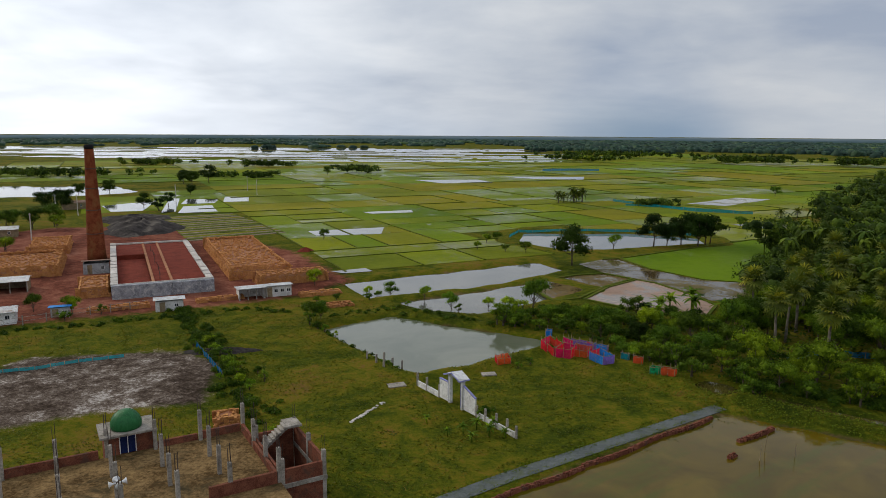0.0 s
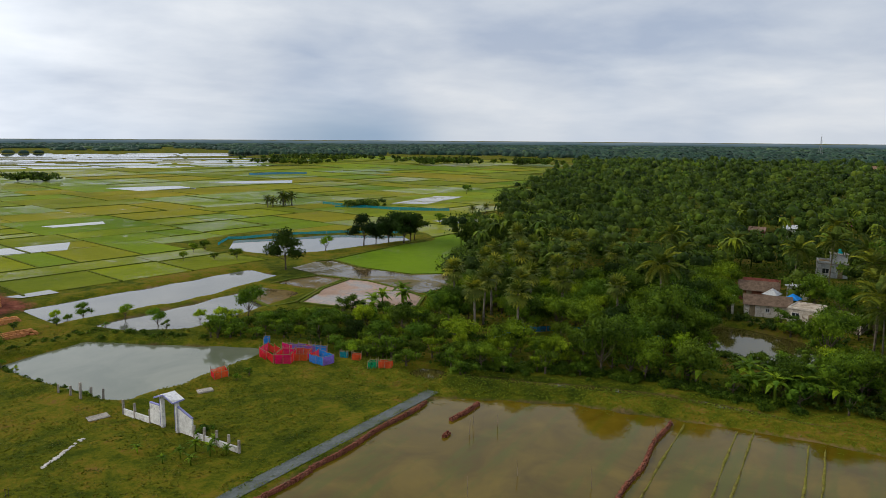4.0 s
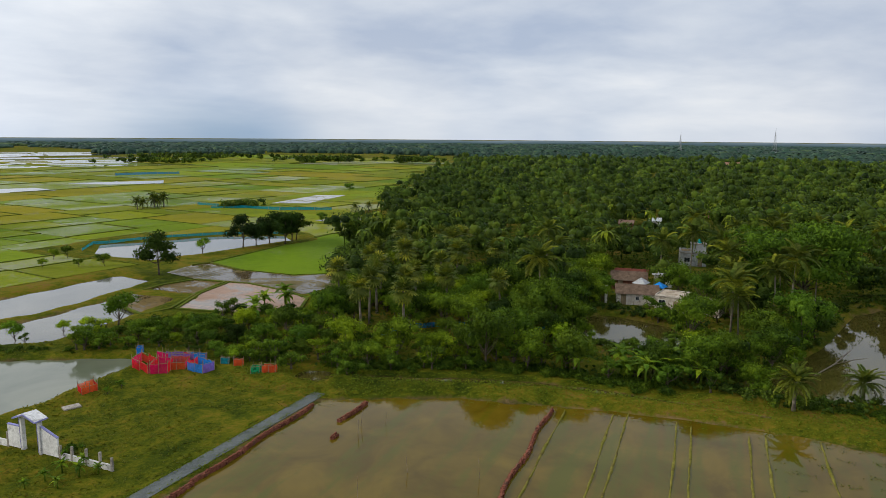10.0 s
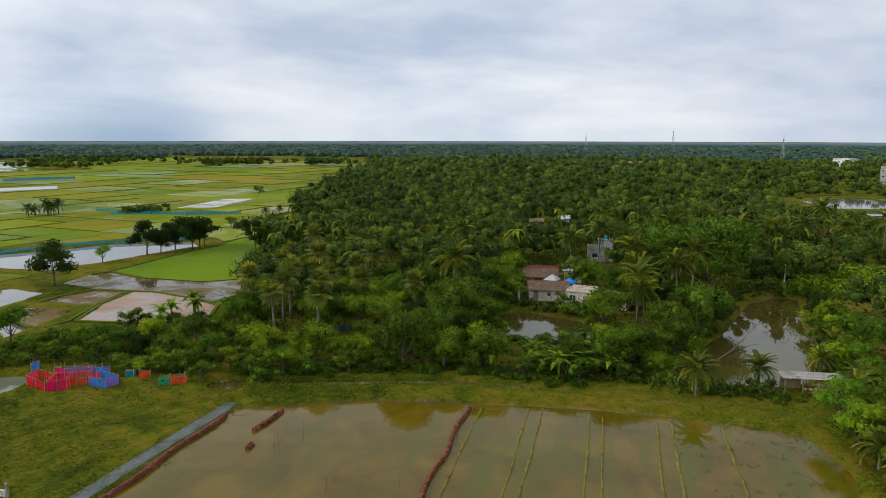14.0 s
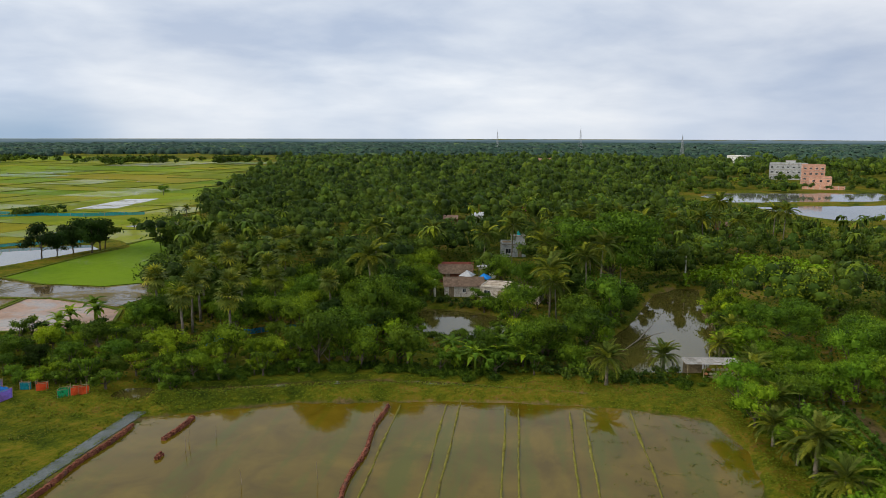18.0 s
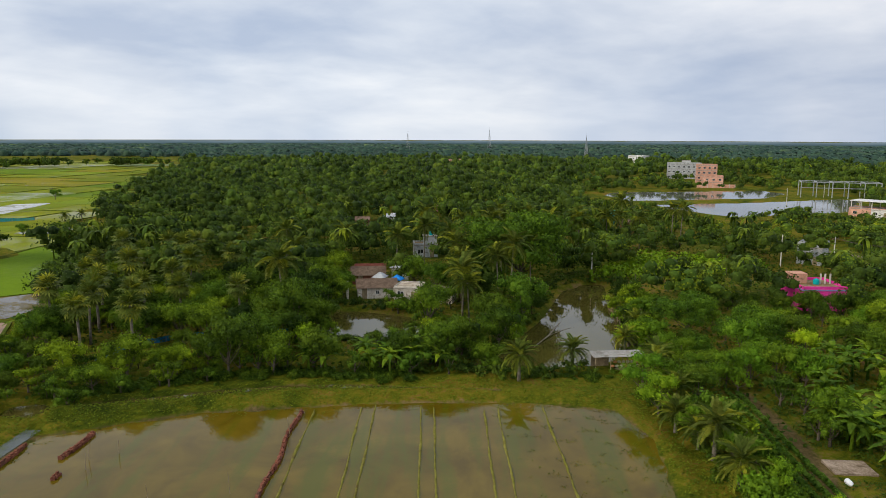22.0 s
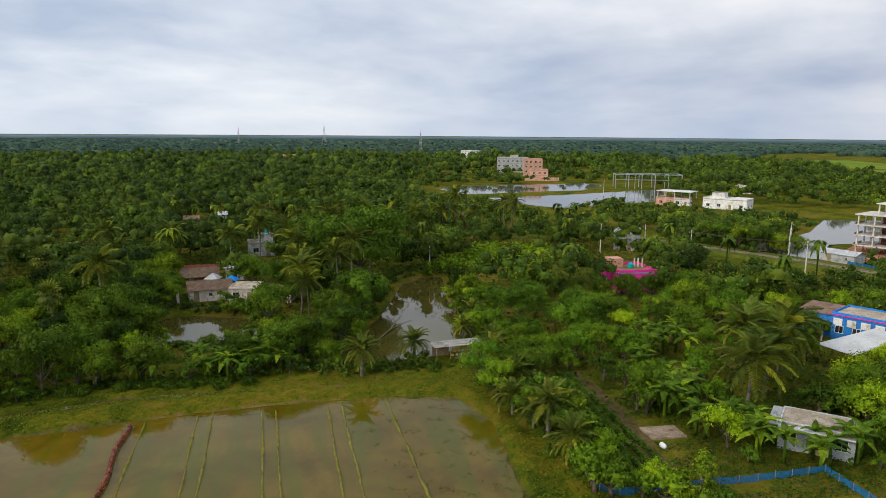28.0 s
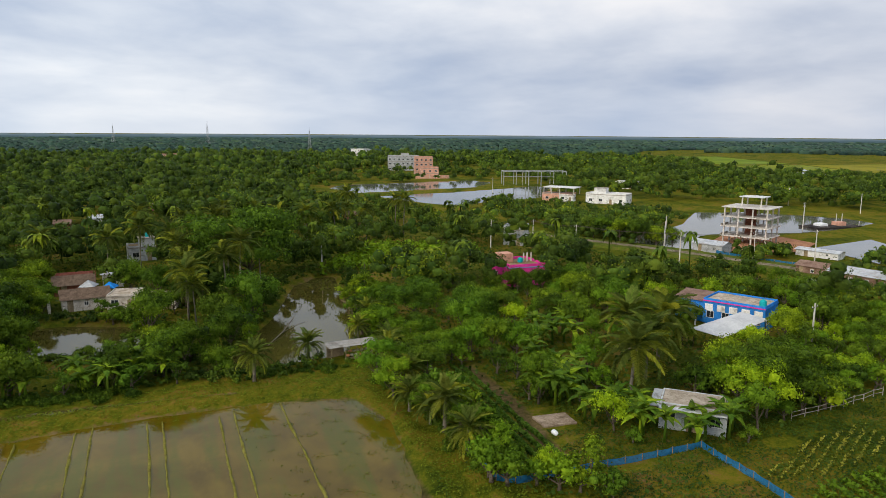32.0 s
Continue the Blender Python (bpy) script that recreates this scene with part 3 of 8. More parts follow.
for u0, u1, v0, v1 in plots:
    pts = [turned(u0 + (u1 - u0) * a, v0 + (v1 - v0) * b) for a in (0.08, 0.5, 0.92) for b in (0.08, 0.5, 0.92)]
    xs, ys = np.array([p[0] for p in pts]), np.array([p[1] for p in pts])
    if not inside(PLAIN, xs, ys)[4] or inside(PLAIN, xs, ys).sum() < 6:
        continue
    if any((away(q[1], xs, ys) < 2).any() for q in PONDS) or any((away(q, xs, ys) < 1).any() for q in (GREEN_PLOT, MUD_PLOT, WET_PLOT, EDGE_PLOT)):
        continue
    d = math.hypot(xs[4], ys[4])
    wet = rice.random() + (0.12 if xs[4] < -20 else 0.0) + 0.16 * math.exp(-((xs[4] + 5) / 60) ** 2 - ((ys[4] - 215) / 55) ** 2)
    drift = math.sin(xs[4] * 0.017 + 1) + math.sin(ys[4] * 0.021 - xs[4] * 0.009)
    kind = 3 if wet > 1.09 and d > 280 else 2 if wet > 0.80 else 1 if rice.random() * 0.8 + drift * 0.35 > 0.45 else 0
    g = 0.10 + d * 0.0004
    c = [turned(a, b) for a, b in ((u0 + g, v0 + g), (u1 - g, v0 + g), (u1 - g, v1 - g), (u0 + g, v1 - g))]
    solid("paddy_plot", flat(c, 0.06 + rice.uniform(0, 0.03)), PADDY[kind], PLOT_LABELS[kind], "rice field", group="plots of the rice plain", kind="structure")
    count += 1
    if rice.random() < 0.42:
        continue
    o = [turned(a, b) for a, b in ((u0, v0), (u1, v0), (u1, v1), (u0, v1))]
    hgt = 0.22 + d * 0.0003
    for a, b in list(zip(o, o[1:] + o[:1]))[rice.randrange(2)::2]:
        ridges.bar((*a, hgt / 2 - 0.02), (*b, hgt / 2 - 0.02), 0.3 + d * 0.0006, hgt)
WET_MUD = paddy("wet_mud_plot", (0.085, 0.075, 0.025), (0.13, 0.105, 0.045), 0.62, (0.075, 0.052, 0.022))
PALE_MUD = paddy("pale_mud_plot", (0.20, 0.165, 0.125), (0.32, 0.275, 0.22), 0.5, (0.20, 0.165, 0.125))
for poly, mat, lab, z in ((GREEN_PLOT, paddy("paddy_bright", (0.088, 0.145, 0.006), (0.140, 0.205, 0.009), 0.06, film=0.10), "broad smooth plot of bright green young rice", 0.10), (MUD_PLOT, PALE_MUD, "pale drying mud plot streaked with wet", 0.12),
                          (WET_PLOT, WET_MUD, "brown flooded plot with weeds", 0.06), (EDGE_PLOT, WET_MUD, "wet muddy strip shining beside the rice", 0.07)):
    area = sum(a[0] * b[1] - b[0] * a[1] for a, b in zip(poly, poly[1:] + poly[:1]))
    solid("field_plot", flat(poly[::-1] if area < 0 else poly, z), mat, lab, "field plot", group="plots beside the long pond", kind="structure")
    for a, b in list(zip(poly, poly[1:] + poly[:1])):
        if poly is not EDGE_PLOT and poly is not GREEN_PLOT or a[1] > 160:
            ridges.bar((*a, 0.12), (*b, 0.12), 0.55, 0.34)
solid("field_bunds", ridges, BUND, "low grassy mud bunds between the rice plots", "bund", kind="stuff")

# open water in some plots, and the wide fish ponds in the distance
for i, c in enumerate(([(-40.6, 210.5), (-18.4, 220.3), (-18, 205.5), (-36.4, 201.3)], [(-102.4, 254.9), (-120.6, 310.5), (-116.2, 310.7), (-99, 260.5)], [(-96.3, 255.2), (-102.7, 278.3), (-93, 283.2), (-83.9, 261.4)],
                       [(-106.9, 286.9), (-112.3, 308.4), (-98.2, 309.3), (-94.8, 292.2)], [(-92.7, 297), (-99, 320.1), (-88.4, 320.7), (-82.8, 300.1)], [(-30, 262), (-12, 270), (-11, 262), (-26, 257)], [(96, 232), (112, 236), (114, 226), (100, 222)],
                       [(-18, 440), (22, 446), (30, 420), (0, 412)], [(40, 478), (96, 480), (90, 452), (60, 455)], [(104, 300), (138, 330), (150, 322), (118, 292)],
                       [(-24, 149), (-17, 153), (-15, 149.5), (-21, 147)], [(-135, 278), (-122, 300), (-112, 262), (-122, 258)])):
    if sum(a[0] * b[1] - b[0] * a[1] for a, b in zip(c, c[1:] + c[:1])) < 0:
        c = c[::-1]
    mat, lab = ((PADDY[3], "muddy plot under a thin sheet of water") if i in (9, 6) else (W_LAKE, "bright rain-filled plot without rice"))
    solid("water_plot", flat(c, 0.13), mat, lab, "flooded plot", group="water plots", kind="structure")
pondr = random.Random(17)
y = 700.0
while y < 1230:
    dy = pondr.uniform(14, 26) * y / 800
    x = -760.0
    while x < 40 + (y - 700) * 0.25:
        dx = pondr.uniform(60, 150)
        if x > -420 or y > 760 - (x + 420) * 0.2:
            if pondr.random() < 0.62:
                solid("fish_pond", flat([(x, y), (x + dx - 5, y), (x + dx - 5, y + dy - 4), (x, y + dy - 4)], 0.12), W_LAKE, "wide pale fish pond between low dykes", "fish pond", group="distant fish ponds", kind="structure")
        x += dx
    y += dy
# seed beds in long strips behind the kiln
for i in range(13):
    t = i / 12
    a = Vector((-97.7, 243.2)).lerp(Vector((-70.7, 192.5)), t)
    b = Vector((-77.1, 256.2)).lerp(Vector((-48.2, 210.2)), t)
    m = pose(a.x, a.y, 0, 0, 0, math.degrees(math.atan2(b.y - a.y, b.x - a.x)))
    solid("seed_bed", Shape().box(0, (b - a).length, -1.0, 1.0, -0.1, 0.22, 0.15), (BUND, PADDY[1])[i % 2], "long raised seed bed of earth and seedlings", "seed bed", m, "seed beds")
    solid("furrow", Shape().box(0, (b - a).length, -2.9, -1.1, -0.1, 0.12, 0.02), SOIL, "pale bare furrow between seed beds", "furrow", m, "furrows")

# the wet gravel track between meadow and flooded field
GRAVEL = surface("wet_gravel", (0.040, 0.050, 0.043), (0.112, 0.126, 0.116), 0.6, 0.45, 0.4, stain=(0.060, 0.075, 0.016), stain_scale=0.09, specular=0.3)
track = Shape()
for i, ((ax, ay), (bx, by)) in enumerate(zip(TRACK, TRACK[1:])):
    ln = math.hypot(bx - ax, by - ay)
    track.box(-0.5, ln + 0.5, -0.85, 0.8, -0.3, 0.03 - 0.006 * i, 0, pose(ax, ay, 0, 0, 0, math.degrees(math.atan2(by - ay, bx - ax))))
solid("gravel_track", track, GRAVEL, "wet blue-grey gravel track beside the flooded field", "track", kind="structure")
for i, c in enumerate(([(560, -120), (700, -100), (740, -170), (590, -190)], [(600, -195), (745, -175), (790, -255), (640, -270)], [(720, -95), (930, -40), (960, -120), (760, -165)], [(520, -130), (555, -122), (580, -190), (535, -200)])):
    solid("paddy_plot", flat(c[::-1], 0.1), PADDY[i % 2], PLOT_LABELS[i % 2], "rice field", group="plots of the far eastern plain", kind="structure")
for c in ([(227.8, 9.6), (240.5, -3.7), (223.6, -3.5), (212.5, 8.0)], [(202, -51), (223, -71), (205, -74), (181, -60)], [(236, 22), (252, 14), (244, 8), (230, 15)], [(540, -138), (600, -128), (612, -150), (552, -160)], [(620, -142), (650, -138), (655, -150), (626, -154)]):
    solid("water_plot", flat(c[::-1], 0.16), W_LAKE, "bright rain-filled plot without rice", "flooded plot", group="water plots", kind="structure")

# ---- plants ----
def cards(centres, normals, length, width, rng, droop=0.0, loose=0.32):
    """Leaf-shaped facets: one pointed quad for each centre, lying roughly square to its normal."""
    n = len(centres)
    t = rng.normal(size=(n, 3))
    nn = normals + rng.normal(scale=loose, size=(n, 3))
    nn /= np.linalg.norm(nn, axis=1, keepdims=True) + 1e-9
    t -= (t * nn).sum(1, keepdims=True) * nn
    t /= np.linalg.norm(t, axis=1, keepdims=True) + 1e-9
    b = np.cross(nn, t)
    L, W = (length * rng.uniform(0.6, 1.3, (n, 1))), (width * rng.uniform(0.6, 1.3, (n, 1)))
    p0, p2 = centres - t * L / 2, centres + t * L / 2
    p2[:, 2] -= droop * L[:, 0]
    p1, p3 = centres + b * W / 2 + nn * W * 0.12, centres - b * W / 2 + nn * W * 0.12
    return np.stack([p0, p1, p2, p3], 1).reshape(-1, 3)


def lumps(centres, radii, flatness, rng):
    """The leafy mass inside each clump: an uneven shell of ten faces, open at top and bottom."""
    lat, n = np.radians([-30, 22, 70]), 5
    ring = [(math.cos(b) * math.cos(a), math.cos(b) * math.sin(a), math.sin(b)) for b in lat for a in (2 * math.pi * (k + 0.5 * (j % 2)) / n for j, k in ((list(lat).index(b), q) for q in range(n)))]
    ring = np.array(ring)
    k = len(centres)
    v = ring[None] * rng.uniform(0.74, 1.0, (k, len(ring), 1)) * np.asarray(radii)[:, None, None]
    v[..., 2] *= np.broadcast_to(np.asarray(flatness, float), (k,))[:, None]
    v = v + np.asarray(centres)[:, None, :]
    f = np.array([[r * n + c, r * n + (c + 1) % n, (r + 1) * n + (c + 1) % n, (r + 1) * n + c] for r in range(2) for c in range(n)])
    f = f[None] + (np.arange(k) * len(ring))[:, None, None]
    return v.reshape(-1, 3), f.reshape(-1, 4)


def leafy(name, leaf_verts, hull, mat, tint=None):
    hv, hf = hull
    n = len(leaf_verts)
    faces = np.concatenate([np.arange(n).reshape(-1, 4), hf + n])
    return quads(name, np.vstack([leaf_verts, hv]), mat, tint, faces)


def clump_points(clumps, per_area, rng, low=-0.6):
    """Points and outward normals over the upper shells of leaf clumps."""
    P, N = [], []
    for cx, cy, cz, r, flatness in clumps:
        k = max(6, int(per_area * r * r * 12.6))
        d = rng.normal(size=(k * 2, 3))
        d /= np.linalg.norm(d, axis=1, keepdims=True)
        d = d[d[:, 2] > low][:k]
        rad = r * rng.uniform(0.72, 1.18, (len(d), 1))
        q = d * rad * np.array([1, 1, flatness])
        P.append(q + np.array([cx, cy, cz]))
        N.append(d)
    return np.vstack(P), np.vstack(N)


def branchy(height, spread, limbs, rng, lean=0.0, base=0.22):
    """A tapered trunk with limbs; gives the shape and the limbs' tips."""
    s, tips = Shape(), []
    fork = height * rng.uniform(0.2, 0.32)
    bend = rng.uniform(-0.3, 0.3, 2) * height * 0.12
    s.tube([(0, 0, -0.25), (bend[0] * 0.3, bend[1] * 0.3, fork * 0.5), (bend[0], bend[1], fork), (bend[0] * 1.3, bend[1] * 1.3, height * 0.72)],
           [base, base * 0.75, base * 0.6, base * 0.2], 7)
    for i in range(limbs):
        a = 6.28 * i / limbs + rng.uniform(-0.4, 0.4)
        rr, hh = spread * rng.uniform(0.4, 0.85), height * rng.uniform(0.42, 0.86)
        p0 = Vector((bend[0], bend[1], fork * rng.uniform(0.75, 1.15)))
        p2 = Vector((bend[0] + rr * math.cos(a), bend[1] + rr * math.sin(a), hh))
        mid = p0.lerp(p2, 0.5) + Vector((0, 0, -0.06 * height))
        s.tube([p0, mid, p2], [base * 0.42, base * 0.26, base * 0.08], 5, False)
        tips.append(p2)
    tips.append(Vector((bend[0], bend[1], height * 0.84)))
    return s, tips


def broadleaf(label, height, spread, limbs, leaf, density, mat, seed, flatness=0.75, kind="tree"):
    rng = np.random.RandomState(seed)
    root = thing(kind, label, kind)
    s, tips = branchy(height, spread, limbs, rng)
    part("trunk", s, BARK, root, smooth=True)
    clumps = []
    for t in tips:
        for _ in range(3):
            r = spread * rng.uniform(0.30, 0.50)
            o = rng.normal(scale=spread * 0.2, size=3)
            clumps.append((t.x + o[0], t.y + o[1], min(height - r * flatness, t.z + o[2] * 0.6), r, flatness))
    P, N = clump_points(clumps, density, rng)
    hull = lumps([c[:3] for c in clumps], [c[3] * 0.62 for c in clumps], [c[4] for c in clumps], rng)
    part("crown", leafy("crown", cards(P, N, leaf * 1.2, leaf * 0.72, rng, 0.18, 0.46), hull, mat), None, root)
    return root


def frond(length, width, leaflets, arch, mat, rng, fan=False):
    """One palm frond along +x, arching down, with leaflets on both sides of its rib."""
    V = []
    if fan:      # palmyra: a stiff fan at the end of a stalk
        stalk = length * 0.45
        V += [(0, -0.03, 0), (stalk, -0.02, stalk * 0.1), (stalk, 0.02, stalk * 0.1), (0, 0.03, 0)]
        for k in range(leaflets):
            a = math.pi * (k / (leaflets - 1) - 0.5) * 1.5
            L = length * 0.58 * (1 - 0.2 * abs(a) / 2.4)
            c, sn = math.cos(a), math.sin(a)
            w = width * 0.5
            V += [(stalk, 0, stalk * 0.1), (stalk + c * L * 0.6 + sn * w, sn * L * 0.6 - c * w, stalk * 0.1 + 0.08),
                  (stalk + c * L, sn * L, stalk * 0.1 - 0.15 * length * 0.5), (stalk + c * L * 0.6 - sn * w, sn * L * 0.6 + c * w, stalk * 0.1 + 0.08)]
        return quads("frond", V, mat)

    def rib(t):
        return Vector((length * (t - 0.18 * t * t * arch), 0, length * (0.34 * t - (0.34 + 0.42 * arch) * t * t)))
    for i in range(5):
        a, b = rib(i / 5), rib((i + 1) / 5)
        w = 0.045 * (1 - i / 6)
        V += [a + Vector((0, -w, 0)), b + Vector((0, -w * 0.8, 0)), b + Vector((0, w * 0.8, 0)), a + Vector((0, w, 0))]
    for i in range(leaflets):
        t = 0.14 + 0.86 * i / leaflets
        p = rib(t)
        L = width * (0.45 + 0.55 * math.sin(math.pi * min(1, t * 0.85 + 0.12))) * rng.uniform(0.85, 1.1)
        for side in (-1, 1):
            tip = p + Vector((L * 0.55, side * L * 0.78, -L * rng.uniform(0.2, 0.5)))
            mid = p.lerp(tip, 0.45) + Vector((0, 0, L * 0.07))
            w = Vector((0.11 * length / 3, 0, 0))
            V += [p, mid - w, tip, mid + w]
    return quads("frond", V, mat)


def palm(label, height, fronds, length, width, leaflets, radius, mat, seed, fan=False, droop=(55, -40), bulge=0.0, name="palm"):
    rng = np.random.RandomState(seed)
    root = thing("palm_tree", label, "palm")
    lean = rng.uniform(-0.06, 0.06, 2) * height
    path = [(lean[0] * t * t, lean[1] * t * t, -0.2 + (height + 0.2) * t) for t in (0, 0.3, 0.65, 1)]
    part("trunk", Shape().tube(path, [radius * 1.3, radius, radius * 0.9, radius * (0.85 + bulge)], 8), PALM_BARK, root, smooth=True)
    meshes = [frond(length, width, leaflets, a, mat, rng, fan) for a in (0.8, 1.15)]
    for i in range(fronds):
        k = i / (fronds - 1)
        f = part("frond", meshes[i % 2], None, root)
        f.matrix_basis = pose(lean[0], lean[1], height, 0, -(droop[0] + (droop[1] - droop[0]) * k + rng.uniform(-8, 8)), i * 137.5 + rng.uniform(-12, 12))
    return root


def banana(label, seed, leaves=8, height=2.6):
    rng = np.random.RandomState(seed)
    root = thing("banana_plant", label, "banana plant")
    part("stem", Shape().tube([(0, 0, -0.1), (0.04, 0, height * 0.5), (0.06, 0.03, height)], [0.16, 0.12, 0.07], 7), LEAF_BANANA, root, smooth=True)
    V = []
    L, w = 1.9, 0.30
    for i in range(6):
        def at(t, side):
            return (L * (t - 0.2 * t * t), side * w * math.sin(math.pi * (0.12 + 0.86 * t)) , L * (0.62 * t - 1.05 * t * t) - abs(side) * 0.1 + 0.03 * ((i * 7) % 3))
        a, b = i / 6, (i + 1) / 6
        V += [at(a, 0), at(b, 0), at(b, 1), at(a, 1), at(a, -1), at(b, -1), at(b, 0), at(a, 0)]
    me = quads("leaf", V, LEAF_BANANA)
    for i in range(leaves):
        f = part("leaf", me, None, root)
        k = i / leaves
        f.matrix_basis = pose(0.05, 0.02, height * (0.92 + 0.08 * (1 - k)), 0, -(68 - 62 * k + rng.uniform(-6, 6)), i * 137.5) @ Matrix.Scale(0.8 + 0.3 * rng.rand(), 4)
    return root


class Kind:
    """The first of a kind is built where it stands; the rest are copies of it."""

    def __init__(self, make, group):
        self.make, self.group, self.first = make, group, None

    def place(self, x, y, turn=0.0, size=1.0, z=None, tilt=0.0):
        m = pose(x, y, height_at(x, y) if z is None else z, tilt, 0, turn) @ Matrix.Scale(size, 4)
        if self.first is None:
            self.first = self.make()
            self.first["group"] = self.group
            self.first.matrix_basis = m
            return self.first
        # the copy keeps the size that m gives
        keep = self.first.matrix_basis.copy()
        self.first.matrix_basis = Matrix.Identity(4)
        made = copy_thing(self.first, m)
        self.first.matrix_basis = keep
        return made


def height_at(x, y):
    return float(heights(np.array([float(x)]), np.array([float(y)]))[0]) - 0.05


MANGO = [Kind(lambda i=i: broadleaf("dense dark green mango-like tree in the grove", 7.2 + i * 0.7, 3.3 + 0.25 * i, 6, 0.32, 4.6, LEAF, 20 + i, 0.95), "grove trees") for i in range(3)]
LIGHT = [Kind(lambda i=i: broadleaf("light green leafy tree with an open crown", 6.6 + i, 2.6 + 0.3 * i, 5, 0.29, 5.6, LEAF_FRESH, 40 + i, 0.9), "light green trees") for i in range(2)]
DARKT = [Kind(lambda i=i: broadleaf("dark rounded tree standing alone on a bund", 8.0 + i, 3.6, 6, 0.44, 4.0, LEAF_DARK, 60 + i, 0.8), "dark field trees") for i in range(2)]
COCO_LOW = [Kind(lambda: palm("broad young coconut palm with drooping fronds", 6.3, 22, 4.6, 1.2, 26, 0.2, LEAF_PALM, 97, droop=(75, -30)), "coconut palms")]
SPREAD = [Kind(lambda i=i: broadleaf("wide flat-topped rain tree over the pond", 9.5, 6.0, 9, 0.33, 5.2, LEAF, 70 + i, 0.42), "spreading trees") for i in range(2)]
SHRUB = [Kind(lambda i=i: broadleaf("bushy green shrub on the bank", 2.6 + 0.5 * i, 1.7, 4, 0.25, 5.6, (LEAF, LEAF_FRESH)[i % 2], 80 + i, 0.8, "shrub"), "bank shrubs") for i in range(3)]
COCO = [Kind(lambda i=i: palm("coconut palm with long arching fronds", 9.0 + 1.4 * i, 20, 3.7, 1.05, 22, 0.15, LEAF_PALM, 90 + i, droop=(72, -35)), "coconut palms") for i in range(2)]
DATE = [Kind(lambda i=i: palm("stubby date palm with stiff feathery fronds", 2.3 + 0.9 * i, 26, 2.7, 0.6, 20, 0.2, LEAF_PALM, 100 + i, droop=(80, -30)), "date palms") for i in range(2)]
TOUCH = [Kind(lambda i=i: palm("tall palmyra palm with a round head of fans", 7.2 + 1.2 * i, 30, 2.6, 0.30, 11, 0.20, LEAF_PALM, 110 + i, True, (82, -78)), "palmyra palms") for i in range(2)]
BANANA = [Kind(lambda i=i: banana("banana plant with broad torn leaves", 120 + i, 11 + i, 1.7 + 0.5 * i), "banana plants") for i in range(2)]

grove = random.Random(11)
BLOCKED = []      # circles kept free of scattered plants: x, y, radius


def free(x, y, r):
    if any(math.hypot(x - a, y - b) < r + c for a, b, c in BLOCKED):
        return False
    return all(float(away(q[1], np.array([x]), np.array([y]))[0]) > r * 0.5 for q in PONDS if q[0] not in ("canal", "west_lake"))


def put(kinds, x, y, size=1.0, block=1.6):
    k = kinds[grove.randrange(len(kinds))]
    BLOCKED.append((x, y, block))
    return k.place(x, y, grove.uniform(0, 360), size * grove.uniform(0.92, 1.08))

# ---- the groves and gardens ----
FRONT_ROW = [(39.9, 85.8, 0.70), (44.9, 80.5, 0.75), (49.0, 76.3, 0.60), (53.2, 71.7, 0.95), (57.0, 67.8, 0.70), (61.1, 63.5, 0.85), (67.7, 56.6, 0.70), (71.5, 52.6, 0.80), (75.8, 48.0, 0.60)]
HOUSES = [(97, 85, 4.5), (100, 79, 5.0), (101, 74, 3), (105.5, 95, 4.5), (113, 93, 3), (110.5, 99, 3), (139, 105, 6), (78, -10, 5), (119, -18, 9), (143, 20, 7), (71, 5.3, 4), (85, 33, 4), (187, 25, 6)]
BLOCKED.extend(HOUSES)
BLOCKED.extend([(62, 0, 4), (64, -5, 4), (67, -8, 3), (60, 4, 3), (58, 8, 2), (61, -8, 5), (126, 16, 5), (119, 15.5, 4), (130, 12, 3.5), (43, 90, 3.2), (47, 90.5, 3.5), (51.5, 88, 3.0), (45, 94.5, 3.0), (49.5, 110, 3.0), (45, 111, 2.5), (71, 64, 3.0), (70.5, 69.5, 3.2), (74.5, 62.5, 2.5), (72, -6, 4.5), (70, -3, 3), (84, -4, 4), (88, -4, 4), (80, -3, 3), (90, 7.5, 3.5), (80, 37, 3.5), (78, 42, 3), (76, 44, 2.5), (88, 33, 3), (135, 53, 7), (128, 63, 5), (113, 64, 4), (137, 19, 4), (131, 19, 3), (150, 44, 14), (165, 45, 13), (140, 34, 8), (128, 40, 6), (66, 0, 5), (68, 64.5, 4.5), (73, 58.5, 4), (63, 69, 2.5), (90, 83, 4.5), (86, 79.5, 3), (131, 99, 4), (125, 95, 3), (121, 69, 9), (93.5, 72, 3.5), (91, 67.5, 4), (79, 60.5, 3.5), (83.5, 58.5, 3), (95, -12.5, 5), (106, -16, 4), (108, -20, 3), (131, 20, 4), (69, -18, 8), (62, -14, 8), (76, -28, 6), (71, 11, 4), (78, 15, 4), (65, 7, 3.6), (75, 13, 4), (68, 9, 4), (82, 17.2, 3.4), (62, 5, 3)])

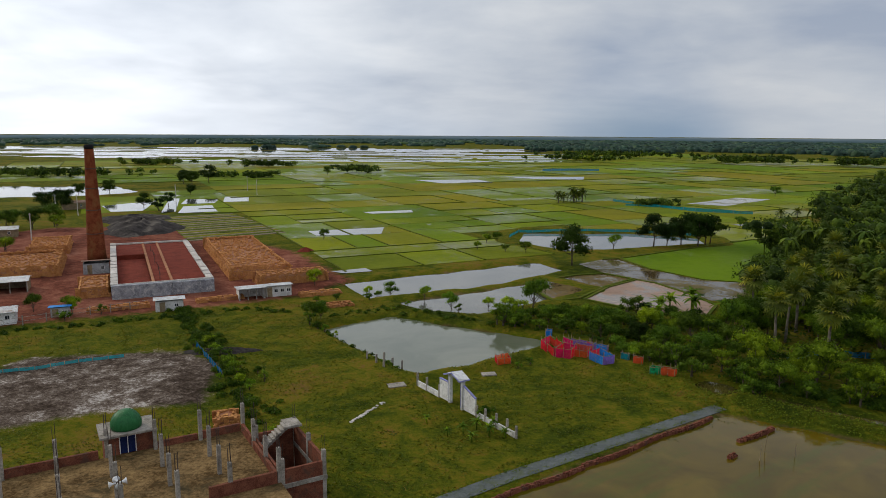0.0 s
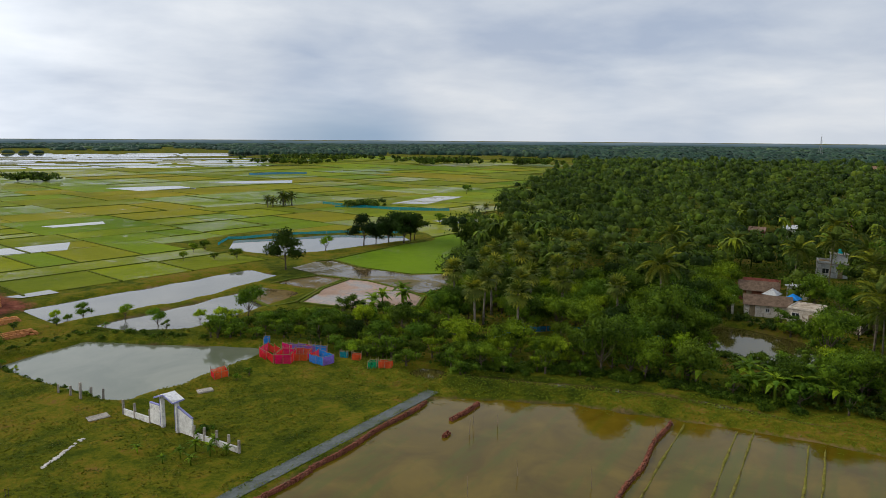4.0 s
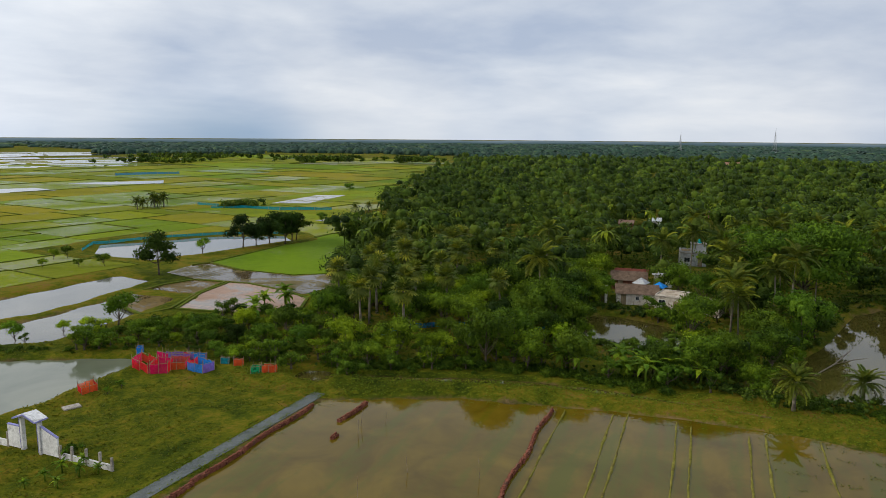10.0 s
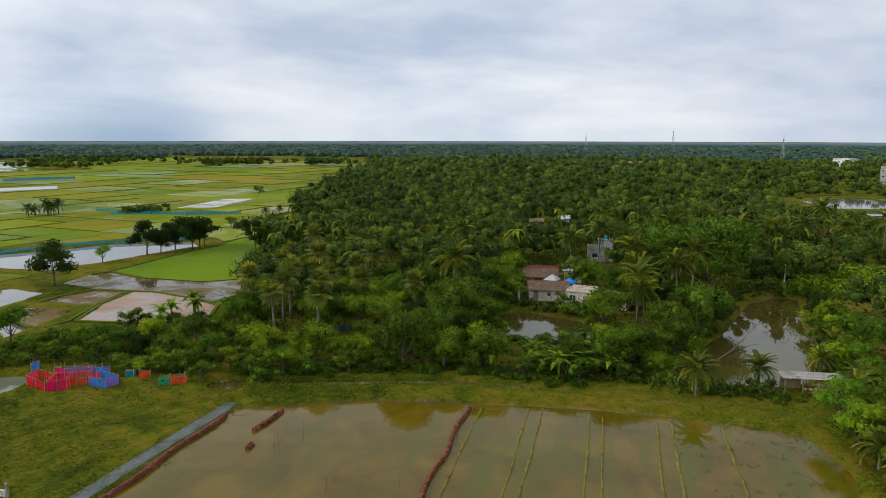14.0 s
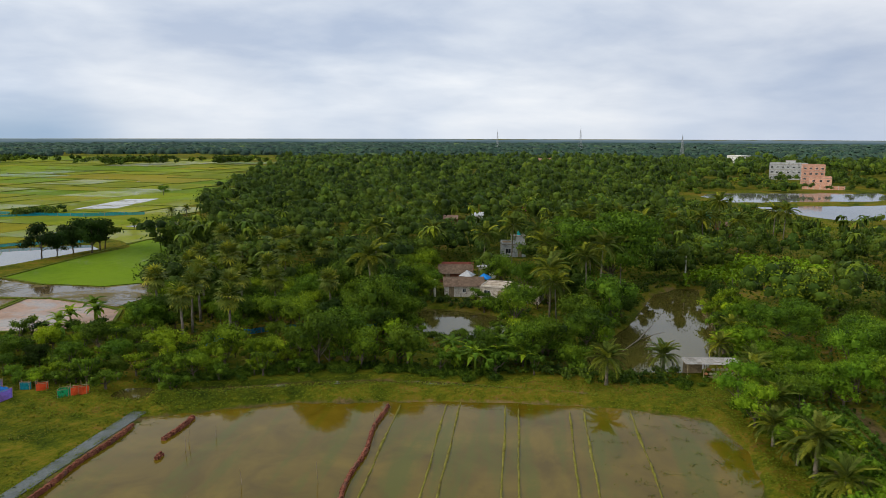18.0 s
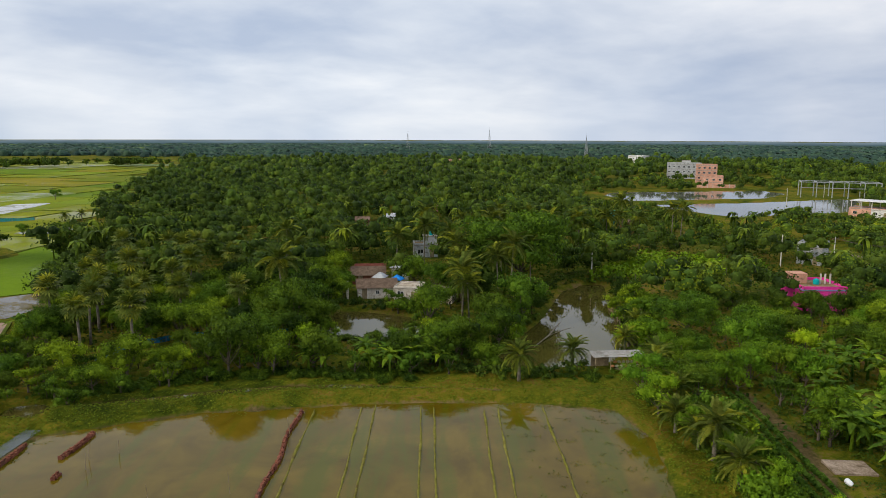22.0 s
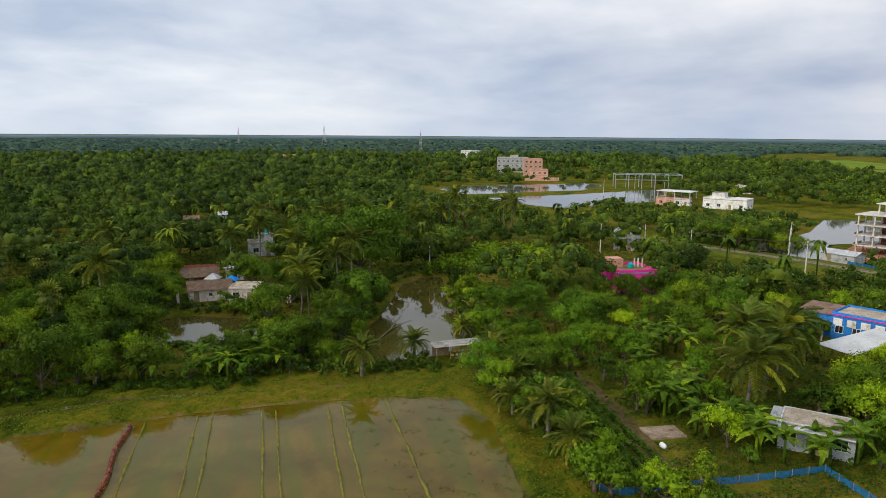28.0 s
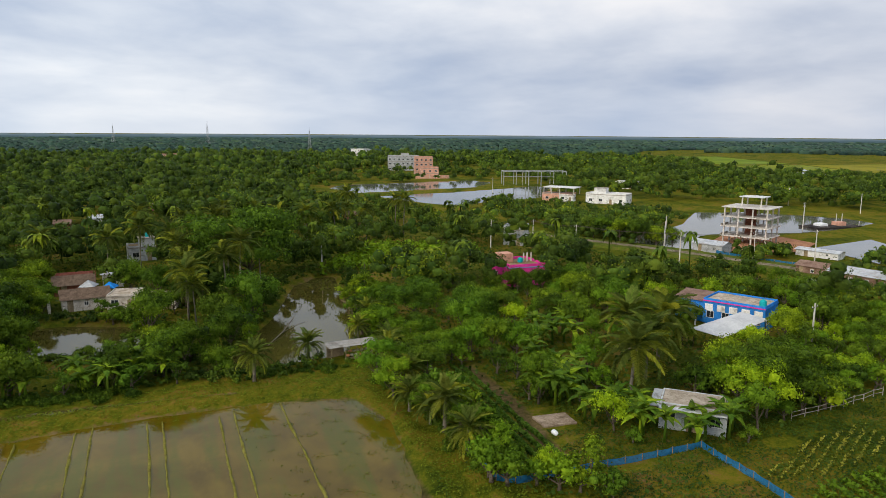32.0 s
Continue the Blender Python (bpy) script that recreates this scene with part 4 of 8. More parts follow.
# trees that stand by themselves on the plain and the pond banks
put(DARKT, 29.3, 156.7, 1.0)
for x, y, s in ((56, 184.5, 0.95), (60, 186, 0.8), (64.3, 187.6, 0.95), (67.9, 185, 1.05), (71, 188, 1.0), (73, 190, 0.85)):
    put(DARKT, x, y, s, 0.5)
put(LIGHT, 44.1, 179.6, 0.62)
for x, y, s in ((1.7, 118.3, 0.55), (15.4, 116.6, 0.85), (-9.7, 127.8, 0.42), (-3.3, 125.2, 0.42), (8, 119, 0.4), (-14, 129, 0.35), (-12, 128, 0.3), (11, 115.5, 0.4)):
    put(LIGHT, x, y, s, 0.5)
for x, y, s in ((49.5, 300.5, 0.8), (52, 303, 0.7), (57, 305.8, 1.0), (60.7, 306, 0.85), (58.5, 308, 0.8), (121, 251, 0.6), (126, 249, 0.6)):
    put(DATE, x, y, s * 1.45, 0.5)
for x, y, s in ((160, 339, 0.75), (96, 225, 0.5), (102, 216, 0.5), (108, 222, 0.4), (-79, 486, 0.8), (12, 190, 0.35), (15, 191, 0.35), (21, 174.5, 0.4), (-33, 194, 0.4), (16, 176, 0.3), (9, 178, 0.3)):
    put(MANGO, x, y, s, 0.5)
for x, y, s in ((-139.5, 393, 1.0), (-146, 398, 1.0), (-133, 402, 1.2), (-155, 328, 0.9), (-169, 327, 0.8), (-144, 268, 1.0), (-148, 262, 0.9), (-140, 258, 0.8), (-118, 330, 0.6), (-110, 282, 0.6), (-114, 268, 0.7), (-106, 262, 0.6)):
    put(DARKT, x, y, s, 0.5)
for x, y, s in ((-129, 207, 0.8), (-125, 213, 0.8), (-121, 218, 0.9), (-117, 212, 0.7), (-132, 215, 0.8), (-106, 169, 0.6), (-109, 173, 0.5), (-61, 113, 0.38), (-68, 114, 0.35), (-21, 109, 0.42), (-19.5, 110, 0.36), (-25, 135.5, 0.5)):
    put(MANGO, x, y, s, 0.5)

# palms whose heads stand out of the grove
for x, y, s in ((51, 89.6, 1.0), (56, 97, 1.0), (60, 101, 0.95), (63, 96, 0.9), (50, 99, 0.9), (47, 96, 0.95), (54, 104, 1.0), (67, 104, 1.0), (58, 110, 1.0), (64, 112, 1.05), (73, 108, 1.0), (48, 106, 0.9),
                (70, 118, 1.0), (80, 119.5, 1.1), (62, 122, 1.0), (76, 128, 1.0), (86, 126, 1.0), (70, 134, 0.9), (84, 110, 1.0), (68, 88, 0.9), (78, 138, 1.0), (90, 140, 1.0), (96, 124, 0.9)):
    put(TOUCH, x, y, s, 1.6)
for x, y, s in ((72.4, 83.2, 1.0), (93, 63.3, 1.0), (97, 66, 0.9), (90, 60, 0.85), (102, 62, 0.9), (108, 63, 1.0), (113, 68, 1.0), (118, 64.5, 0.9), (106, 72, 0.9), (112, 78, 1.0),
                (174, 72.6, 1.0), (168, 78, 1.0), (160, 82, 0.9), (180, 66, 1.0), (186, 74, 0.9), (150, 84, 1.0), (142, 88, 0.95), (134, 92, 0.9), (128, 98, 1.0), (195, 60, 1.0), (206, 66, 1.0), (158, 96, 1.0), (118, 98, 0.9),
                (124, 88, 1.0), (98, 108, 0.9), (104, 118, 0.9), (116, 112, 1.0), (146, 112, 1.0), (152, 104, 0.9), (188, 88, 1.0), (203, 80, 1.0), (170, 94, 0.9)):
    put(COCO, x, y, s, 1.6)
for x, y, s in ((73.2, 41.3, 1.05), (82.2, 38.4, 1.0), (100, 59.6, 1.1), (104, 61, 1.2), (97, 58.4, 1.0), (87.5, 29.2, 1.05), (82.5, 27.5, 1.0), (75, 22.4, 1.0), (69.3, 20.7, 1.0), (64.5, 15.6, 1.05), (66.5, 17.6, 0.8), (60, 12.3, 1.05), (95, 60, 0.9), (78, 56, 0.9), (90.5, 34.6, 0.9), (58.5, 110.5, 0.6), (101, 37, 0.9), (52, 108, 0.7)):
    put(DATE, x, y, s, 1.3)
for x, y in ((65.5, 55.5), (66.5, 56.5), (67.8, 56), (69, 54.5), (64.5, 58), (61.5, 63), (60.5, 65), (62.5, 66), (57, 68), (59, 69.5), (70.5, 51.5), (68, 58.5), (66, 60), (71, 56), (36, 113), (38.5, 116), (41, 112), (34, 108), (43, 118), (46, 112),
             (79, 4.5), (80.5, 3.2), (81.5, 5.5), (83, 4), (78.5, 6.5), (84.5, 6.3), (72.8, -0.5), (74, -2), (75.2, -1), (73, -3.2), (71.2, -8.2), (70.3, -9.6), (71.8, -11), (70.4, -11.8), (73, -12.4), (98, 8), (99.5, 6.5), (101, 9), (96.5, 10), (103, 7), (102, 11), (97, 5)):
    put(BANANA, x, y, 1.25, 0.5)
for x, y, s in ((79.4, -2.5, 1.05), (92.5, -6.1, 1.1), (94, -2.6, 1.1), (86.5, -4.4, 1.0)):
    put(COCO_LOW, x, y, s * 0.95, 3.2)
# the wide rain tree by the grove pond, and one beside the low house
put(SPREAD, 121, 69, 1.5, 6)
put(SPREAD, 112, 73, 0.9, 3.5)
for x, y, s in ((135, 17, 0.40), (135, 20, 0.36), (134.8, 23.5, 0.4), (131, 13, 0.5), (127, 22, 0.45)):
    put(MANGO, x, y, s, 1.0)
put(SPREAD, 105.5, 31, 0.72, 4)
put(SPREAD, 101, 20.5, 0.66, 4)
put(SPREAD, 82.5, -17.5, 0.72, 3)
put(SPREAD, 86, -20, 0.55, 2.5)
for x, y, s in ((75.8, 47.5, 0.55), (57.5, 4.6, 0.42), (63.6, 13.2, 0.62), (61, 9.6, 0.55), (68.3, 18.6, 0.5), (72.3, 23.5, 0.62), (75.6, 26.6, 0.7), (79.6, 24.4, 0.6), (83, 21.8, 0.6), (86, 20, 0.62), (90, 12, 0.9), (95, 20, 0.95)):
    put(LIGHT, x, y, s, 0.9)

# thick garden growth round the path, the small pond and the low house
for x, y, s in ((77, 7.5, 0.62), (79.5, 9.2, 0.6), (82, 10.8, 0.7), (84.5, 12.5, 0.65), (87, 14.5, 0.7), (80.5, 1.2, 0.75), (84, 0.8, 0.6), (76.5, 3.0, 0.5), (69.5, -0.8, 0.55), (67.5, -2.6, 0.5), (90, 15.5, 0.75), (93.5, 13, 0.7), (87, 2.6, 0.5), (90, 2, 0.5), (95, 4, 0.7), (79, -13.6, 0.7), (77.5, -16.5, 0.7), (84, -13, 0.6), (70.5, -13.6, 0.45), (73.5, -15, 0.55)):
    put((LIGHT, SHRUB, SHRUB)[grove.randrange(3)], x, y, s * 1.25, 0.8)
for x, y in ((68.4, -5.6), (68.0, -8.6), (69.6, -3.6), (68.8, -3.3), (71.2, 1.4), (72.2, 2.2), (76.8, 8.0), (77.4, 6.2), (75.2, 5.6), (76.4, 5.2), (77.6, 4.4), (75.4, 4.0), (78.4, 7.6), (88.5, 9.8), (90.6, 11), (94.8, 9.2), (93.6, 10.8), (86, 9.6), (85.2, 7.2)):
    put(BANANA, x, y, 1.25, 0.5)
for x, y, s in ((139, -38, 0.6), (136, -42, 0.6), (141, -44, 0.5), (133, -37, 0.55), (146, -31, 0.5), (150, -28, 0.45), (128, -36, 0.6)):
    put(MANGO, x, y, s, 1.0)

for x, y, s in ((96.5, 92.5, 0.5), (99, 96, 0.5), (93.5, 91, 0.42), (94, 95, 0.5), (101, 99.5, 0.5), (89, 90.5, 0.5)):
    put(MANGO, x, y, s, 1.0)

for i in range(130):
    x, y = grove.uniform(42, 80), grove.uniform(84, 140)
    if inside(WOOD, np.array([x]), np.array([y]))[0] and free(x, y, 0.9) and -float(away(WOOD, np.array([x]), np.array([y]))[0]) > 2:
        put(MANGO, x, y, grove.uniform(0.45, 0.75), 0.9)
for x, y, s in ((128.2, 17.2, 0.56), (130.2, 13.6, 0.55), (133.0, 10.8, 0.55), (126.5, 21.0, 0.55), (124.5, 15.0, 0.5), (131.5, 18.8, 0.4), (135.5, 11.0, 0.45), (201.4, 2.9, 0.8), (196, -1.4, 0.95), (193.4, -6.2, 0.9), (194.6, -10.8, 0.85), (199.4, -15.2, 0.7), (204, 6, 0.8), (96.2, 70.8, 0.5), (98.6, 69.6, 0.6), (92.2, 91.2, 0.6), (90.5, 87.6, 0.55), (103, 70.5, 0.7), (106, 78, 0.8), (109, 86, 0.75), (104.5, 101.5, 0.8), (100, 103, 0.8)):
    put(MANGO, x, y, s, 1.2)

# the row of trees along the dyke, mirrored in the flooded field
for x, y, s in FRONT_ROW:
    put(MANGO, x, y, s, 1.2)

# the closed grove: trees scattered with room for their crowns
tries = 0
placed = {"tree": 0, "low": 0}
while placed["tree"] < 190 and tries < 9000:
    tries += 1
    d, a = math.sqrt(grove.uniform(70 ** 2, 134 ** 2)), radians(grove.uniform(4, 118))
    x, y = d * math.sin(a), d * math.cos(a)
    if not inside(WOOD, np.array([x]), np.array([y]))[0] or not free(x, y, 1.75):
        continue
    edge = -float(away(WOOD, np.array([x]), np.array([y]))[0])
    if edge < 1.0:
        continue
    size = grove.uniform(0.62, 1.05) * (0.66 if edge < 5 else 0.82 if edge < 11 else 1.0) * (0.62 if x < 56 and y > 80 else 1.0) * (0.78 if x > 88 and y < 40 else 1.0) * (0.55 if x > 100 and 24 < y < 62 else 1.0)
    k = grove.random()
    light = 0.55 if x > 84 and y < 45 else 0.12 if y < 76 else 0.04
    put(LIGHT if k < light else DARKT if k > 0.84 and y > 45 else MANGO, x, y, size, 1.75)
    placed["tree"] += 1
tries = 0
while placed["low"] < 330 and tries < 8000:
    tries += 1
    d, a = math.sqrt(grove.uniform(56 ** 2, 128 ** 2)), radians(grove.uniform(4, 112))
    x, y = d * math.sin(a), d * math.cos(a)
    p = np.array([x]), np.array([y])
    if not inside(WOOD, *p)[0] or not free(x, y, 0.3) or (-away(WOOD, *p)[0] > 13 and all(away(q, *p)[0] > 5 for q in (GROVE_POND, HOUSE_POND))) or away([(73.4, 50.5), (79, 43), (83.5, 38.2), (90, 36)], *p, False)[0] < 2.5:
        continue
    put(SHRUB if y < 74 else SHRUB[::2], x, y, grove.uniform(0.6, 1.35 if y < 74 else 1.0), 0.5)
    placed["low"] += 1


# ---- the woods beyond: one mass of crowns ----
def far_woods():
    rng = np.random.RandomState(5)
    parts, tints, hulls = [], [], []

    def crowns(x, y, radius, tall, leaf, per, sub=5):
        n = len(x)
        off = rng.normal(size=(n, sub, 3)) * np.array([0.34, 0.34, 0.24]) * radius[:, None, None]
        c = np.stack([x, y, tall], 1)[:, None, :] + off
        k = per // sub
        d = rng.normal(size=(n, sub, k, 3))
        d[..., 2] = np.abs(d[..., 2]) - 0.35
        d /= np.linalg.norm(d, axis=-1, keepdims=True)
        rad = radius[:, None, None, None] * rng.uniform(0.40, 0.66, (n, sub, k, 1))
        P = c[:, :, None, :] + d * rad * np.array([1, 1, 0.85])
        L = np.broadcast_to(leaf[:, None, None], (n, sub, k)).reshape(-1)
        leaves = cards(P.reshape(-1, 3), d.reshape(-1, 3), L[:, None] * 1.1, L[:, None] * 0.75, rng, 0.0, 0.5)
        # the bearing term paints stronger side light on eastern crowns into their tint
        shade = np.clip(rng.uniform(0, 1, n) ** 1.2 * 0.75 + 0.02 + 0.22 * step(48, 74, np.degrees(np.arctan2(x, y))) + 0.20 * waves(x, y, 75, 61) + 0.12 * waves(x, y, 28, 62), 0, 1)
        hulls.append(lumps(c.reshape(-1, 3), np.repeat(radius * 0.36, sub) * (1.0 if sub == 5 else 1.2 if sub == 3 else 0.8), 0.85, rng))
        # inner shells: the shade inside each crown is painted as a darker tint
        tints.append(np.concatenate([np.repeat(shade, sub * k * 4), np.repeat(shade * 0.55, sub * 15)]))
        parts.append(leaves)

    def palm_heads(x, y, tall, fronds, length):
        """Coconut heads over the canopy: arching fronds of three facets each on a bare trunk."""
        n = len(x)
        top = np.stack([x, y, tall + rng.uniform(-2.0, 1.6, n)], 1)[:, None, :]
        a = rng.uniform(0, 6.28, (n, fronds))
        lift = rng.uniform(-0.25, 1.0, (n, fronds))
        out = np.stack([np.cos(a), np.sin(a), np.zeros_like(a)], -1)
        across = np.stack([-np.sin(a), np.cos(a), np.zeros_like(a)], -1) * 0.34
        L = length * rng.uniform(0.8, 1.15, (n, fronds, 1))

        def at(s):
            return top + out * L * (s - 0.25 * s * s) + np.array([0, 0, 1.0]) * (L * (lift[..., None] * s * 0.75 - 0.85 * s * s))
        Q = []
        for s0, s1, w0, w1 in ((0, 0.33, 0.25, 1.0), (0.33, 0.68, 1.0, 0.9), (0.68, 1.0, 0.9, 0.1)):
            Q.append(np.stack([at(s0) - across * w0, at(s1) - across * w1, at(s1) + across * w1, at(s0) + across * w0], 2))
        leaves = np.stack(Q, 2).reshape(-1, 3)
        base, up = top[:, 0, :] * np.array([1, 1, 0]), top[:, 0, :]
        w = np.array([0.16, 0, 0]), np.array([0, 0.16, 0])
        stem = np.concatenate([np.stack([base - k, up - k, up + k, base + k], 1) for k in w], 0).reshape(-1, 3)
        parts.append(np.vstack([leaves, stem]))
        shade = 0.55 + 0.45 * rng.uniform(0, 1, n)
        tints.append(np.concatenate([np.repeat(shade, fronds * 12), np.full(len(stem), 0.3)]))
        hulls.append((np.zeros((0, 3)), np.zeros((0, 4), int)))

    def scatter(d0, d1, a0, a1, spacing, keep):
        n = int((radians(a1 - a0)) * (d1 ** 2 - d0 ** 2) / 2 / spacing ** 2)
        d, a = np.sqrt(rng.uniform(d0 ** 2, d1 ** 2, n)), np.radians(rng.uniform(a0, a1, n))
        x, y = d * np.sin(a), d * np.cos(a)
        ok = keep(x, y)
        for q in PONDS:
            ok &= away(q[1], x, y) > 3
        for cx, cy, r in FAR_CLEAR:
            ok &= np.hypot(x - cx, y - cy) > r
        return x[ok], y[ok]

    def in_wood(x, y):
        return inside(WOOD, x, y)
    for d0, d1, spacing, leaf, per in ((124, 200, 5.7, 0.44, 175), (200, 420, 7.2, 0.66, 75), (420, 800, 10, 1.15, 24)):
        x, y = scatter(d0, d1, 15, 112, spacing, in_wood)
        r = spacing * rng.uniform(0.36, 0.78, len(x))
        tall = (1.6 + r * 0.6 + rng.uniform(0, 4.2, len(x)) ** 1.15) * (0.85 if d0 < 200 else 1.0 if d0 < 400 else 0.72)
        # lower trees in front of the canals and the lake
        bear, far = np.degrees(np.arctan2(x, y)), np.hypot(x, y)
        dip = ((bear > 65) & (bear < 88) & (far > 195) & (far < 330)) | ((bear > 88) & (bear < 110) & (far > 130) & (far < 260))
        low = np.where((far > 245) & (bear < 88), 0.2, 0.42)
        tall, r = np.where(dip, low * tall, tall), np.where(dip, 0.72 * r, r)
        crowns(x, y, r, tall, np.full(len(x), leaf), per, 5 if d0 < 400 else 3)
    # taller single trees over the rest
    x, y = scatter(126, 330, 18, 96, 17, in_wood)
    x, y = x[np.degrees(np.arctan2(x, y)) < 66], y[np.degrees(np.arctan2(x, y)) < 66]
    crowns(x, y, rng.uniform(4.2, 6.8, len(x)), rng.uniform(5.6, 8.0, len(x)), np.full(len(x), 0.55), 230, 10)
    palm_heads(*scatter(128, 230, 22, 100, 13, in_wood), 8.2, 13, 2.9)
    palm_heads(*scatter(230, 420, 24, 84, 19, in_wood), 8.2, 9, 3.1)
    for d0, d1, spacing, leaf, per in ((300, 520, 8.0, 0.8, 66), (520, 760, 11, 1.2, 48)):
        x, y = scatter(d0, d1, 70, 122, spacing, lambda x, y: inside(WOOD_EAST, x, y))
        r = spacing * rng.uniform(0.42, 0.66, len(x))
        crowns(x, y, r, rng.uniform(2.6, 6.5, len(x)), np.full(len(x), leaf), per, 3)
    x, y = scatter(300, 660, 60, 90, 9.5, lambda x, y: inside([(300, 152), (420, 182), (640, 152), (520, 121), (455, 61), (424, 80), (349, 118), (338, 148)], x, y))
    crowns(x, y, rng.uniform(2.6, 4.6, len(x)), rng.uniform(1.6, 3.6, len(x)), np.full(len(x), 0.8), 48, 3)
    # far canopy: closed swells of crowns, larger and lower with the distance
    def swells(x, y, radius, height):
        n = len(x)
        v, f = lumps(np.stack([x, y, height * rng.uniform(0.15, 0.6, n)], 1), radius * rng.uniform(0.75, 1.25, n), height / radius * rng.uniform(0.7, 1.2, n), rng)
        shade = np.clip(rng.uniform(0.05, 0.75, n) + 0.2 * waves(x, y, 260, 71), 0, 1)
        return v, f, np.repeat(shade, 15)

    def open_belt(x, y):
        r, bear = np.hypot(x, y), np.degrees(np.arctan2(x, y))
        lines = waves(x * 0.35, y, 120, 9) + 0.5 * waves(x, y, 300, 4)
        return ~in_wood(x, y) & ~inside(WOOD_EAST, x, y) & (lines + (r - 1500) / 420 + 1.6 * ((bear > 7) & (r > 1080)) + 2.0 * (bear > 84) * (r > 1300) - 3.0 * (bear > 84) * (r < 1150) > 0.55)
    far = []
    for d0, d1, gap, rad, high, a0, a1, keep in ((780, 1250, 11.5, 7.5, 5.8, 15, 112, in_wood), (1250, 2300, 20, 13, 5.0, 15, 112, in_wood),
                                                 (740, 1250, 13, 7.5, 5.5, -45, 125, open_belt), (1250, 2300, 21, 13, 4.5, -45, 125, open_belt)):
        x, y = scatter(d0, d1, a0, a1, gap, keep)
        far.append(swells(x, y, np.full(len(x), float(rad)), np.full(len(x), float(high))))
    # bushes that hang over the edges of the village ponds
    for poly, n in ((GROVE_POND, 240), (HOUSE_POND, 150)):
        x0, x1 = min(p[0] for p in poly) - 5, max(p[0] for p in poly) + 5
        y0, y1 = min(p[1] for p in poly) - 5, max(p[1] for p in poly) + 5
        x, y = rng.uniform(x0, x1, n * 5), rng.uniform(y0, y1, n * 5)
        d = away(poly, x, y)
        ok = (d > 0.6) & (d < 4.5) & (away(BERM, x, y, False) > 3.2)
        for hx, hy, r in HOUSES:
            ok &= np.hypot(x - hx, y - hy) > min(r, 7)
        x, y = x[ok][:n], y[ok][:n]
        crowns(x, y, rng.uniform(0.5, 1.1, len(x)), heights(x, y) + rng.uniform(0.1, 0.6, len(x)), np.full(len(x), 0.32), 40)
    # low growth that closes the floor of the grove
    n = 52000
    d, a = np.sqrt(rng.uniform(55 ** 2, 200 ** 2, n)), np.radians(rng.uniform(5, 112, n))
    x, y = d * np.sin(a), d * np.cos(a)
    ok = in_wood(x, y)
    for q in PONDS:
        ok &= away(q[1], x, y) > 0.6
    for hx, hy, r in LOW_CLEAR:
        ok &= np.hypot(x - hx, y - hy) > r
    x, y = x[ok], y[ok]
    P = np.stack([x, y, heights(x, y) + rng.uniform(0.1, 0.9, len(x))], 1)
    N = rng.normal(size=P.shape) * 0.7 + np.array([0, 0, 1])
    low = cards(P, N, 0.6, 0.4, rng)
    tagged(new("undergrowth", quads("undergrowth", low, LOW)), "low weeds and saplings under the grove", "undergrowth", kind="stuff")
    # small stands on the plain and round the eastern lakes
    for cx, cy, rx, ry, n, h in ((-255, 450, 45, 10, 90, 4), (-250, 615, 22, 8, 40, 4), (-148, 588, 20, 7, 40, 4), (-63, 515, 12, 6, 26, 4), (-128, 455, 20, 5, 30, 2.5), (205, 850, 60, 40, 90, 6), (300, 700, 40, 22, 70, 6), (380, 650, 22, 16, 50, 6), (150, 760, 40, 10, 50, 4), (86, 292, 9, 4, 16, 1.6),
                                 (225, 12, 14, 10, 34, 4), (228, -6, 10, 8, 26, 4), (208, 2, 8, 5, 18, 3), (250, -5, 16, 10, 30, 4), (262, 20, 16, 8, 26, 3), (240, 30, 14, 7, 26, 3.5), (275, 45, 16, 8, 26, 3), (212, 14, 8, 6, 18, 3.5), (199, -3, 6, 5, 14, 4), (205, -8, 6, 4, 12, 3), (280, -115, 40, 22, 60, 5), (165, -62, 12, 9, 26, 4), (140, -58, 16, 10, 34, 4), (185, -40, 5, 4, 8, 2.5), (176, -32, 5, 3, 8, 2.5), (500, -30, 60, 30, 90, 6), (180, -95, 30, 20, 50, 5)):
        x, y = cx + rx * rng.normal(size=n) * 0.6, cy + ry * rng.normal(size=n) * 0.6
        ok = np.ones(n, bool)
        for fx, fy, fr in FAR_CLEAR:
            ok &= np.hypot(x - fx, y - fy) > fr
        x, y = x[ok], y[ok]
        d = np.hypot(x, y)
        crowns(x, y, 2.2 + h * 0.3 * rng.uniform(0.6, 1.1, len(x)), h * rng.uniform(0.6, 1.0, len(x)), np.clip(d / 400, 0.45, 2.0), 50)
    verts, faces, tint, base = [], [], [], 0
    for k in range(len(parts)):
        n, (hv, hf) = len(parts[k]), hulls[k]
        verts += [parts[k], hv]
        faces += [np.arange(n).reshape(-1, 4) + base, hf + base + n]
        tint.append(tints[k])
        base += n + len(hv)
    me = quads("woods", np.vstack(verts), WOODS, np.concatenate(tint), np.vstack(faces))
    first = np.cumsum([0] + [len(v) for v, _, _ in far[:-1]])
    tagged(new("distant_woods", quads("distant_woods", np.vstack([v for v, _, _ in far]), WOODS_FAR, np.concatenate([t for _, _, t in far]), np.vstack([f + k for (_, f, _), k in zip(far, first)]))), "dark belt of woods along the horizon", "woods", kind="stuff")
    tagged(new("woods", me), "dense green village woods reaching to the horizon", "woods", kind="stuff")


